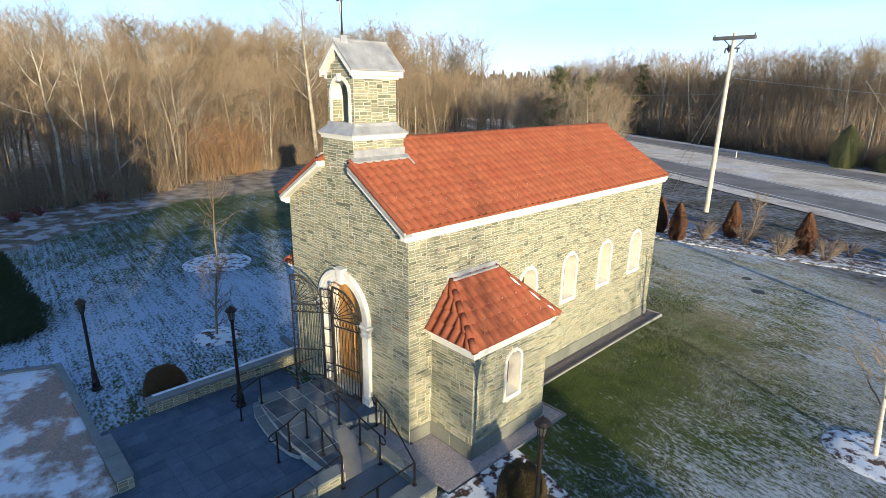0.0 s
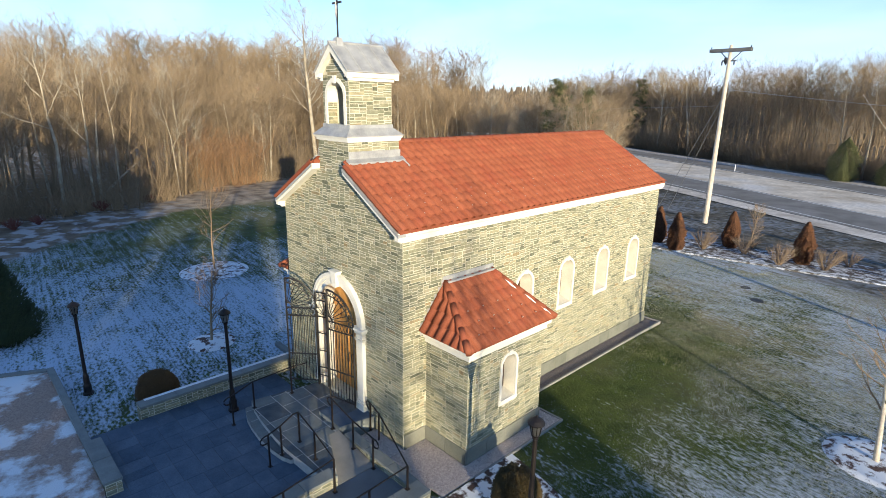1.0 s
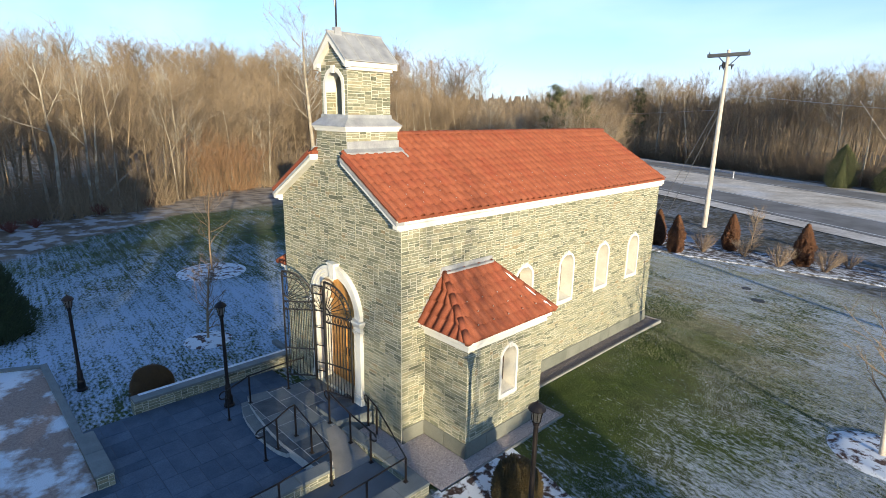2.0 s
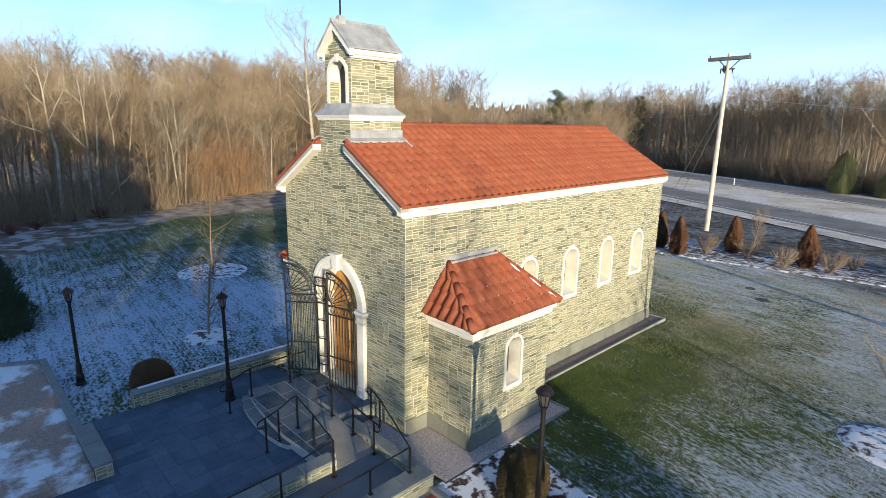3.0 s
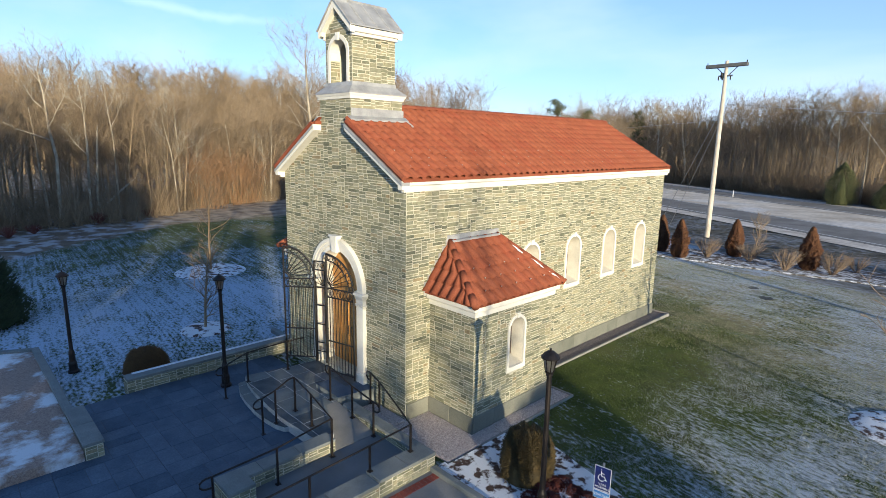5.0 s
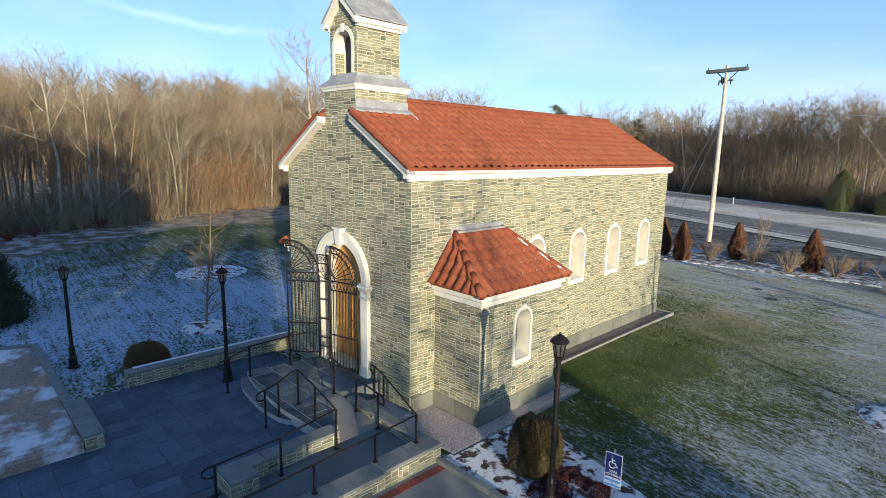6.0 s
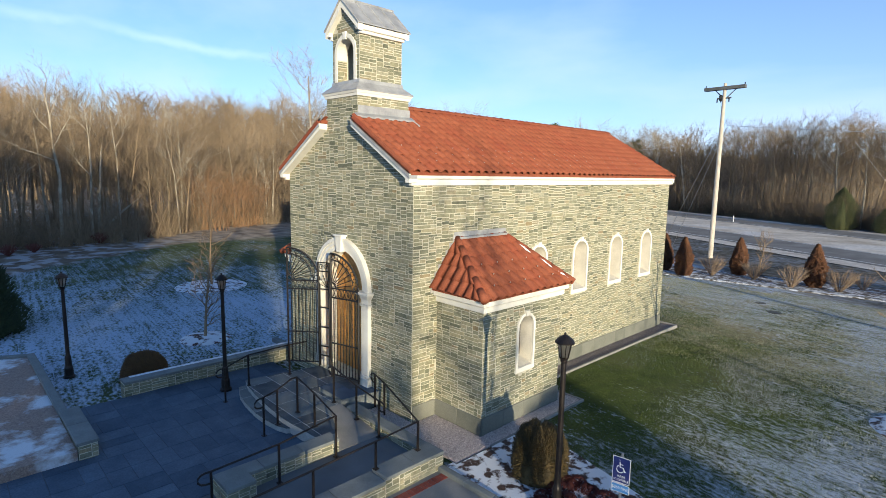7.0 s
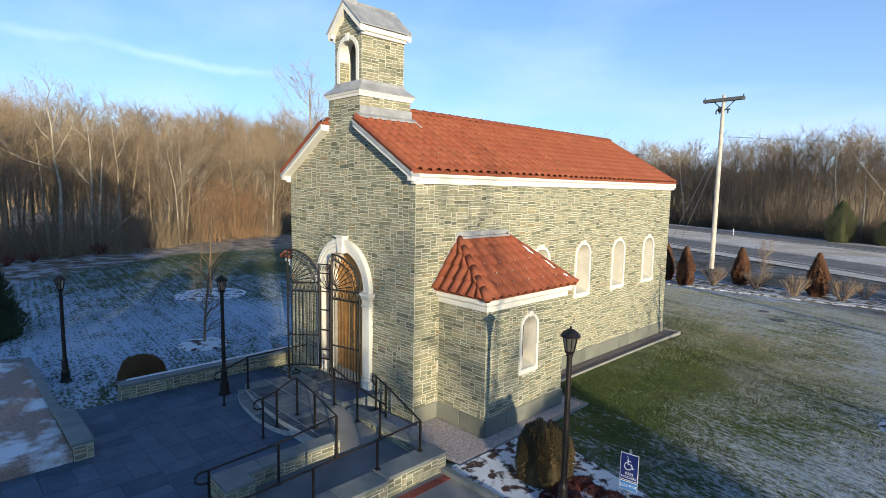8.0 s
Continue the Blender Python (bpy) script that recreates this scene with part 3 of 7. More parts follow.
# facade: u runs from the far corner at x = CX - HW to x = 0
FW = 2 * HW
D_HALF, D_SPRING, D_FLOOR = 0.99, 2.95, 0.43
S_HALF = 1.29                            # outer half width of the door's stone surround
gable = lambda u: ROOF - 0.07 + (RIDGE - ROOF) * (1 - abs(u - HW) / HW)
facade = wall_with_openings("front_wall", [(0, -0.1), (FW, -0.1), (FW, gable(FW)), (HW, gable(HW)), (0, gable(0))],
                            [arch_points(HW, D_HALF, D_FLOOR, D_SPRING)], 0.5, lambda u, z, d: (CX - HW + u, d, z), M_mortar)
def facade_top(u0, u1):
    if u0 < HW + 0.70 and u1 > HW - 0.70:
        return 7.06
    return min(gable(u0), gable(u1))
masonry(chapel, (CX - HW - CX, 0, 0), (1, 0, 0), (0, -1, 0), FW, 7.9, clear_of([(HW, S_HALF - 0.12, 0, D_SPRING)], facade_top), 3,
        pieces=lambda c: c[2] > FW - 1.2 and 0.4 < c[1] < 3.6)

# long walls
side_open = [(y, W_HALF + 0.03, W_SILL - 0.10, W_SPRING) for y in WINS]
for sgn, nm, seed in ((1, "side_wall", 5), (-1, "side_wall", 6)):
    X = CX + sgn * HW
    wall_with_openings(nm, [(0.5, -0.2), (LEN, -0.2), (LEN, EAVE), (0.5, EAVE)], [arch_points(y, W_HALF, W_SILL, W_SPRING) for y in WINS], 0.5,
                       lambda u, z, d, X=X, s=sgn: (X - s * d, u, z), M_mortar)
    def inside(u0, v0, u1, v1, t=clear_of(side_open)):
        if v1 < BASE:
            return None
        if u1 > AY0 and u0 < AY1 and v0 < 3.3:
            if u0 < AY0 - 0.05:
                u1 = AY0
            elif u1 > AY1 + 0.05:
                u0 = AY1
            else:
                return None
        return t(u0, max(v0, BASE), u1, v1)
    masonry(chapel, (sgn * HW, 0, 0), (0, 1, 0), (sgn, 0, 0), LEN, EAVE - 0.2, inside, seed)
back = wall_with_openings("back_wall", [(0.5, -0.4), (FW - 0.5, -0.4), (FW - 0.5, gable(FW - 0.5)), (HW, gable(HW)), (0.5, gable(0.5))], [], 0.5,
                          lambda u, z, d: (CX - HW + u, LEN - d, z), M_mortar)
masonry(chapel, (HW, LEN, 0), (-1, 0, 0), (0, 1, 0), FW, 7.6, clear_of([], lambda a, b: min(gable(a), gable(b))), 9)
# floor and ceiling inside
bm = bmesh.new()
box(bm, CX - HW + 0.4, 0.4, 0.2, -0.4, LEN - 0.4, 0.40)
at(part("nave_floor", bm, M_slate))

# smooth base course, in dressed blocks
def base_blocks(x0, y0, x1, y1, z0):
    long_x = x1 - x0 > y1 - y0
    a, b = (x0, x1) if long_x else (y0, y1)
    n = max(1, round((b - a) / 0.75))
    for i in range(n):
        p, q = a + (b - a) * i / n + 0.003, a + (b - a) * (i + 1) / n - 0.003
        bm = bmesh.new()
        if long_x:
            box(bm, p, y0, z0, q, y1, BASE, 0.012)
        else:
            box(bm, x0, p, z0, x1, q, BASE, 0.012)
        at(part("base_block", bm, M_base_piece))


base_blocks(-0.02, 0.02, 0.035, AY0 - 0.04, -0.25)
base_blocks(-0.02, AY1 + 0.04, 0.035, LEN + 0.03, -0.45)
base_blocks(CX - HW - 0.035, 0.02, CX - HW + 0.02, LEN + 0.03, -0.45)


# ---- windows ----
def ring_bm(pts_out, pts_in, d0, d1):
    """A band between two open outlines of equal count in (u, z), from depth d0 to d1, as a closed solid in (u, depth, z)."""
    bm = bmesh.new()
    n = len(pts_out)
    def row(pts, d):
        return [bm.verts.new((u, d, z)) for u, z in pts]
    a, b, c, e = row(pts_out, d0), row(pts_in, d0), row(pts_in, d1), row(pts_out, d1)
    for i in range(n - 1):
        bm.faces.new((a[i], a[i + 1], b[i + 1], b[i]))
        bm.faces.new((b[i], b[i + 1], c[i + 1], c[i]))
        bm.faces.new((c[i], c[i + 1], e[i + 1], e[i]))
        bm.faces.new((e[i], e[i + 1], a[i + 1], a[i]))
    bm.faces.new((a[0], b[0], c[0], e[0]))
    bm.faces.new((a[-1], e[-1], c[-1], b[-1]))
    return bm


def splay_bm(front, back, d0, d1):
    """A lining that narrows from one outline at depth d0 to another at d1, as a closed wedge."""
    bm = bmesh.new()
    rows = [[bm.verts.new((u, d, z)) for u, z in pts] for pts, d in ((front, d0), (back, d1), (front, d1))]
    n = len(front)
    for i in range(n):
        j = (i + 1) % n
        for a, b in ((0, 1), (1, 2), (2, 0)):
            bm.faces.new((rows[a][i], rows[a][j], rows[b][j], rows[b][i]))
    return bm


def window(cy, X, sgn, half, sill, spring, band=0.075, deep=0.36, half_in=0.20):
    """A round-headed window: slim stone surround with keystone, splayed cream reveal, sill, oak frame and dark leaded glass."""
    base = empty("window", (X, cy, sill))
    def put(bm, name, mat, par, label=""):
        m = Matrix(((0, -sgn, 0, 0), (1, 0, 0, 0), (0, 0, 1, -sill), (0, 0, 0, 1)))
        bmesh.ops.transform(bm, matrix=m, verts=bm.verts)
        return part(name, bm, mat, par, label)
    n = 16
    put(ring_bm(arch_points(0, half + band, sill, spring, n), arch_points(0, half - 0.004, sill, spring, n), -0.045, 0.0), "surround", M_trim, base)
    inner = arch_points(0, half_in, sill + 0.20, spring, n)
    put(splay_bm(arch_points(0, half - 0.004, sill + 0.004, spring, n), inner, 0.001, deep), "reveal", M_reveal, base, "cream plastered splayed reveal")
    bm = bmesh.new()
    box(bm, -half - band - 0.01, -0.05, sill - 0.12, half + band + 0.01, 0.06, sill + 0.002, 0.008)
    put(bm, "sill", M_trim, base)
    bm = bmesh.new()
    top = spring + half
    frustum(bm, (-0.05, -0.066, 0.05, -0.002), top - 0.02, (-0.075, -0.075, 0.075, -0.002), top + band + 0.05)
    put(bm, "keystone", M_trim, base)
    put(ring_bm(arch_points(0, half_in, sill + 0.2, spring, n), arch_points(0, half_in - 0.045, sill + 0.2, spring, n), deep - 0.05, deep), "window_frame", M_darkoak, base, "brown oak window frame")
    bm = bmesh.new()
    vs = [bm.verts.new((u, deep - 0.025, z)) for u, z in arch_points(0, half_in - 0.04, sill + 0.2, spring, n)]
    f = bm.faces.new(vs)
    r = bmesh.ops.extrude_face_region(bm, geom=[f])
    for g in r["geom"]:
        if isinstance(g, bmesh.types.BMVert):
            g.co.y += 0.01
    put(bm, "pane", M_glass, base)
    return at(base)


for sgn in (1, -1):
    for y in WINS:
        if y > 4.0:
            window(y, CX + sgn * HW, sgn, W_HALF, W_SILL, W_SPRING)


# ---- cornices and roof ----
def side_cornice(X, sgn, y0, y1, z0, z1, out):
    bm = bmesh.new()
    prof = [(-0.02, z0), (out * 0.55, z0), (out * 0.62, z0 + (z1 - z0) * 0.5), (out * 0.95, z0 + (z1 - z0) * 0.62), (out, z1), (-0.02, z1)]
    a = [bm.verts.new((X + sgn * p, y0, z)) for p, z in prof]
    b = [bm.verts.new((X + sgn * p, y1, z)) for p, z in prof]
    n = len(prof)
    for i in range(n):
        bm.faces.new((a[i], a[(i + 1) % n], b[(i + 1) % n], b[i]))
    bm.faces.new(a)
    bm.faces.new(b[::-1])
    return bm


for sgn in (1, -1):
    at(part("cornice", side_cornice(CX + sgn * HW, sgn, -0.13, LEN + 0.12, EAVE - 0.26, EAVE, 0.13), M_trim))

# raking cornice on both gables: a broad board under the roof's edge
def rake(sgn, y0, y1, x_in, x_out):
    slope = (RIDGE - ROOF) / HW
    bm = bmesh.new()
    pts = []
    for x in (x_out, x_in):
        z = ROOF - 0.05 + slope * (HW - abs(x))
        pts.append((CX + sgn * x, z))
    (xa, za), (xb, zb) = pts
    t = 0.15
    prof = [(xa, za - t), (xa, za), (xb, zb), (xb, zb - t)]
    a = [bm.verts.new((x, y0, z)) for x, z in prof]
    b = [bm.verts.new((x, y1, z)) for x, z in prof]
    for i in range(4):
        bm.faces.new((a[i], a[(i + 1) % 4], b[(i + 1) % 4], b[i]))
    bm.faces.new(a)
    bm.faces.new(b[::-1])
    return bm


for sgn in (1, -1):
    at(part("raking_cornice", rake(sgn, -0.24, 0.0, 0.73, HW + 0.13), M_trim))
    lead = rake(sgn, -0.265, -0.02, 0.745, HW + 0.145)
    for v in lead.verts:                 # a thin sheet over the upper edge
        v.co.z += 0.012
    for f_x in (0.745, HW + 0.145):
        col = [v for v in lead.verts if abs(abs(v.co.x - CX) - f_x) < 1e-4]
        hi = max(v.co.z for v in col)
        for v in col:
            if v.co.z < hi - 0.05:
                v.co.z = hi - 0.075
    at(part("lead_capping", lead, M_lead, label="grey lead capping along the gable's edge"))
    # short return of the cornice at the corner
    bm = bmesh.new()
    a, b = sorted((CX + sgn * (HW - 0.03), CX + sgn * (HW + 0.128)))
    box(bm, a, -0.238, EAVE - 0.20, b, -0.132, EAVE + 0.0, 0.008)
    at(part("cornice_return", bm, M_trim))
    at(part("raking_cornice", rake(sgn, LEN, LEN + 0.12, 0.0, HW + 0.13), M_trim))


def tile_mesh(width, length, n=6, piece=False):
    """One S-shaped clay tile: a barrel and a flat pan, thick at its lower edge. u across, v up the slope, w off the roof."""
    prof = []
    bw = width * 0.62
    for i in range(n + 1):
        t = math.pi * i / n
        prof.append((bw / 2 - bw / 2 * math.cos(t), 0.012 + 0.062 * math.sin(t)))
    prof.append((width * 0.82, 0.004))
    prof.append((width * 1.02, 0.012))
    verts = []
    for v, lift in ((0, 0.026), (length, 0.0)):
        for u, w in prof:
            verts.append((u, v, w + lift))
    k = len(prof)
    for u, w in prof:
        verts.append((u, 0.0, w + 0.026 - 0.018))
    faces = []
    for i in range(k - 1):
        faces.append((i, i + 1, k + i + 1, k + i))
        faces.append((2 * k + i, 2 * k + i + 1, i + 1, i))
    return verts, faces


def tiled_slope(parent, origin, du, dv, width, length, keep, seed, piece=None, tile_w=0.285, course=0.34, trim=None):
    """Tiles on a roof plane: origin at the eave, du along it, dv up the slope; keep(u, v) tells where tiles lie."""
    rng = random.Random(seed)
    o, du, dv = Vector(origin), Vector(du).normalized(), Vector(dv).normalized()
    dn = du.cross(dv)
    if dn.z < 0:
        dn = -dn
    cols, rows = round(width / tile_w), math.ceil(length / course)
    tw = width / cols
    tv, tf = tile_mesh(tw, course + 0.06)
    verts, faces = [], []
    me = None
    count = 0
    turn = Matrix((du, dv, dn)).transposed().to_4x4()
    for r in range(rows):
        for c in range(cols):
            u, v = c * tw, r * course
            clip = keep(u, v, tw, course)
            if not clip:
                continue
            top = min(course + 0.06, length - v)
            j = Vector((rng.uniform(-0.006, 0.006), rng.uniform(-0.012, 0.012), rng.uniform(0, 0.006)))
            if piece and piece(u, v) and count < 300 and top > course:
                if me is None:
                    me = mesh_from("tile", tv, tf, [M_tile_piece], True)
                ob = shared("tile", me, parent)
                p = o + du * (u + j.x) + dv * (v + j.y) + dn * j.z
                ob.matrix_basis = Matrix.Translation(p) @ turn
                count += 1
                continue
            k = len(verts)
            sc = top / (course + 0.06)
            for a, b, w in tv:
                p, q = u + a + j.x, v + b * sc + j.y
                if trim:                  # cut along the hip
                    lo, hi = trim(q)
                    c = min(max(p, lo), max(hi, lo))
                    w = w if c == p else min(w, 0.012)
                    p = c
                verts.append(o + du * p + dv * q + dn * (w + j.z))
            faces += [tuple(k + i for i in f) for f in tf]
    if verts:
        ob = new("tile_field", mesh_from("tile_field", verts, faces, [M_tile], True))
        ob.parent = parent
        tagged(ob, "overlapping red S-shaped clay roof tiles", kind="stuff")
    return dn


OVER = 0.17
slope_v = Vector((-HW - OVER, 0, (RIDGE - ROOF) * (HW + OVER) / HW))
roof_len = slope_v.length
SL = slope_v.normalized()
TOW_Y1 = 1.66
for sgn in (1, -1):
    # boarding under the tiles, cut out round the bellcote
    bm = bmesh.new()
    x_e, z_e = HW + OVER - 0.03, ROOF - (RIDGE - ROOF) * (OVER - 0.03) / HW + 0.03
    for x_in, y0, y1 in ((0.71, -0.20, TOW_Y1), (0.0, TOW_Y1, LEN + 0.13)):
        z_in = RIDGE + 0.03 - (RIDGE - ROOF) / HW * x_in
        a = [(x_e, z_e), (x_in, z_in), (x_in, z_in - 0.08), (x_e, z_e - 0.07)]
        f0 = [bm.verts.new((CX + sgn * x, y0, z)) for x, z in a]
        f1 = [bm.verts.new((CX + sgn * x, y1, z)) for x, z in a]
        for i in range(4):
            bm.faces.new((f0[i], f0[(i + 1) % 4], f1[(i + 1) % 4], f1[i]))
        bm.faces.new(f0)
        bm.faces.new(f1[::-1])
    at(part("roof_deck", bm, M_tile))
    def keep(u, v, tw, ch, s=sgn):
        x_mid = HW + OVER - (v + ch * 0.5) * abs(SL.x)
        y_mid = -0.15 + u + tw / 2
        return not (x_mid < 0.73 and y_mid < TOW_Y1 - 0.05)
    org = (sgn * (HW + OVER), -0.15, ROOF - (RIDGE - ROOF) * OVER / HW + 0.035)
    tiled_slope(chapel, org, (0, 1, 0), (-sgn * abs(SL.x), 0, SL.z), LEN + 0.30, roof_len, keep, 11 + sgn,
                (lambda u, v: u < 11.9 and v < 2.4) if sgn > 0 else None)
# ridge tiles
bm = bmesh.new()
y = TOW_Y1
while y < LEN + 0.1:
    n = 8
    r0, r1 = 0.105, 0.095
    ra = [bm.verts.new((CX + r0 * math.cos(math.pi * k / n) * 1.15, y - 0.03, RIDGE + 0.06 + r0 * math.sin(math.pi * k / n))) for k in range(n + 1)]
    rb = [bm.verts.new((CX + r1 * math.cos(math.pi * k / n) * 1.15, min(y + 0.37, LEN + 0.16), RIDGE + 0.045 + r1 * math.sin(math.pi * k / n))) for k in range(n + 1)]
    for k in range(n):
        bm.faces.new((ra[k], ra[k + 1], rb[k + 1], rb[k]))
    bm.faces.new(ra)
    y += 0.36
at(part("ridge_tiles", bm, M_tile, label="row of half-round red clay ridge tiles"))
# verge tiles along the front gable, and dark lead under them
for sgn in (1, -1):
    bm = bmesh.new()
    L0 = roof_len - 0.93
    k = 0
    while k * 0.34 < L0:
        v0, v1 = k * 0.34, min(k * 0.34 + 0.37, L0)
        p0 = Vector((CX + sgn * (HW + OVER - v0 * abs(SL.x)), -0.215, ROOF - (RIDGE - ROOF) * OVER / HW + v0 * SL.z + 0.07))
        p1 = Vector((CX + sgn * (HW + OVER - v1 * abs(SL.x)), -0.215, ROOF - (RIDGE - ROOF) * OVER / HW + v1 * SL.z + 0.055))
        tube(bm, [p0, p1], 0.06, 8)
        k += 1
    at(part("verge_tiles", bm, M_tile, label="rounded clay tiles along the gable edge"))
    bm = bmesh.new()
    q0 = Vector((CX + sgn * (HW + 0.13), -0.232, ROOF - 0.005))
    q1 = Vector((CX + sgn * 0.73, -0.232, ROOF - 0.005 + (RIDGE - ROOF) / HW * (HW + 0.13 - 0.73)))
    tube(bm, [q0, q1], 0.022, 6)
    at(part("gutter", bm, M_iron, label="dark metal drip edge under the verge"))


# ---- bellcote ----
TX, TH = CX - 0.03, 0.72
def tower_block(x0, x1, y0, y1, z0, z1, seed, hole=None):
    """A stone-faced block; hole: (half, z0, spring) of an arch from front to back."""
    w, d = x1 - x0, y1 - y0
    hl = [arch_points(w / 2, hole[0], hole[1], hole[2])] if hole else []
    if hole:
        for ya in (y0, y1 - 0.30):
            wall_with_openings("bellcote_wall", [(0, z0), (w, z0), (w, z1), (0, z1)], hl, 0.30, lambda u, z, q, ya=ya: (x0 + u, ya + q, z), M_mortar)
        for xa, xb in ((x0, x0 + 0.2), (x1 - 0.2, x1)):
            bm = bmesh.new()
            box(bm, xa, y0 + 0.301, z0, xb, y1 - 0.301, z1)
            at(part("bellcote_wall", bm, M_mortar))
        for za, zb, nm in ((z0, hole[1], "bellcote_floor"), (z1 - 0.06, z1 - 0.005, "bellcote_ceiling")):
            bm = bmesh.new()
            box(bm, x0 + 0.2, y0 + 0.301, za, x1 - 0.2, y1 - 0.301, zb)
            at(part(nm, bm, M_base))
        bm = bmesh.new()
        box(bm, x0 + 0.201, y1 - 0.36, hole[1], x1 - 0.201, y1 - 0.303, z1 - 0.062)
        at(part("bell_shutter", bm, M_iron, label="dark shutter closing the back of the bell arch"))
    else:
        bm = bmesh.new()
        box(bm, x0, y0, z0, x1, y1, z1)
        at(part("bellcote_core", bm, M_mortar))
    op = clear_of([(w / 2, hole[0] + 0.03, hole[1] - z0, hole[2] - z0)] if hole else [])
    masonry(chapel, (x0 - CX, y0, z0), (1, 0, 0), (0, -1, 0), w, z1 - z0, op, seed)
    masonry(chapel, (x1 - CX, y1, z0), (-1, 0, 0), (0, 1, 0), w, z1 - z0, op, seed + 1)
    masonry(chapel, (x1 - CX, y0, z0), (0, 1, 0), (1, 0, 0), d, z1 - z0, clear_of([]), seed + 2)
    masonry(chapel, (x0 - CX, y1, z0), (0, -1, 0), (-1, 0, 0), d, z1 - z0, clear_of([]), seed + 3)


tower_block(TX - TH, TX + TH, 0.004, TOW_Y1, 7.05, 7.93, 21)
TS = 0.61
SY0, SY1 = 0.14, 1.50
tower_block(TX - TS, TX + TS, SY0, SY1, 8.20, 9.52, 31, (0.40, 8.30, 9.02))


def rect(x0, y0, x1, y1, g):
    return (x0 - g, y0 - g, x1 + g, y1 + g)


T0 = (TX - TH, 0.0, TX + TH, TOW_Y1)
T1 = (TX - TS, SY0, TX + TS, SY1)
bm = bmesh.new()
frustum(bm, rect(*T0, 0.03), 7.90, rect(*T0, 0.045), 7.97)
frustum(bm, rect(*T0, 0.06), 7.972, rect(*T0, 0.085), 8.03)
at(part("bellcote_cornice", bm, M_trim))
bm = bmesh.new()
frustum(bm, rect(*T0, 0.10), 8.032, rect(*T0, 0.095), 8.06)
frustum(bm, rect(*T0, 0.095), 8.061, rect(*T1, 0.03), 8.24)
frustum(bm, rect(*T1, 0.03), 8.241, rect(*T1, 0.022), 8.33)
at(part("lead_skirt", bm, M_lead, label="grey lead skirt round the bellcote"))
for s in (1, -1):
    bm = bmesh.new()
    k = (RIDGE - ROOF) / HW
    z0 = RIDGE - k * TH + 0.05
    box(bm, TX + s * (TH + 0.018) - 0.016, 0.0, z0 - 0.12, TX + s * (TH + 0.018) + 0.016, TOW_Y1 + 0.03, z0 + 0.30, 0.006)
    # apron dressed over the tiles
    x0, x1 = TX + s * (TH + 0.02), TX + s * (TH + 0.17)
    za, zb = z0 + 0.115, z0 + 0.115 - k * 0.15
    v = [bm.verts.new(p) for p in ((x0, -0.1, za), (x1, -0.1, zb), (x1, TOW_Y1 + 0.1, zb), (x0, TOW_Y1 + 0.1, za),
                                   (x0, -0.1, za - 0.05), (x1, -0.1, zb - 0.05), (x1, TOW_Y1 + 0.1, zb - 0.05), (x0, TOW_Y1 + 0.1, za - 0.05))]
    for f in ((0, 1, 2, 3), (4, 7, 6, 5), (0, 4, 5, 1), (1, 5, 6, 2), (2, 6, 7, 3), (3, 7, 4, 0)):
        bm.faces.new([v[i] for i in f])
    at(part("lead_flashing", bm, M_lead, label="grey lead flashing at the foot of the bellcote"))
# cornice and gabled lead roof of the bellcote
for s in (1, -1):
    bm = bmesh.new()
    x = TX + s * TS
    a0, a1 = min(x - s * 0.02, x + s * 0.12), max(x - s * 0.02, x + s * 0.12)
    box(bm, a0, SY0 - 0.12, 9.50, a1, SY1 + 0.12, 9.64, 0.015)
    b0, b1 = min(x - s * 0.02, x + s * 0.07), max(x - s * 0.02, x + s * 0.07)
    box(bm, b0, SY0 - 0.04, 9.42, b1, SY1 + 0.04, 9.502, 0.01)
    at(part("bellcote_cornice", bm, M_trim))
T_PEAK, T_EAVE, T_OUT = 10.32, 9.62, 0.75
for yy0, yy1 in ((SY0, SY0 + 0.30), (SY1 - 0.30, SY1)):
    bm = bmesh.new()
    a = [bm.verts.new((x, yy0, z)) for x, z in ((TX - TS, 9.5), (TX + TS, 9.5), (TX + TS, 9.62), (TX, 10.22), (TX - TS, 9.62))]
    b = [bm.verts.new((x, yy1, z)) for x, z in ((TX - TS, 9.5), (TX + TS, 9.5), (TX + TS, 9.62), (TX, 10.22), (TX - TS, 9.62))]
    bm.faces.new(a)
    bm.faces.new(b[::-1])
    for i in range(5):
        bm.faces.new((a[i], b[i], b[(i + 1) % 5], a[(i + 1) % 5]))
    at(part("bellcote_gable", bm, M_mortar))
def tgable(u0, u1):
    return min(0.10 + 0.62 * (1 - abs(u - TS) / TS) for u in (u0, u1))
masonry(chapel, (TX - TS - CX, SY0, 9.5), (1, 0, 0), (0, -1, 0), 2 * TS, 0.75, clear_of([], tgable), 41)
masonry(chapel, (TX + TS - CX, SY1, 9.5), (-1, 0, 0), (0, 1, 0), 2 * TS, 0.75, clear_of([], tgable), 42)
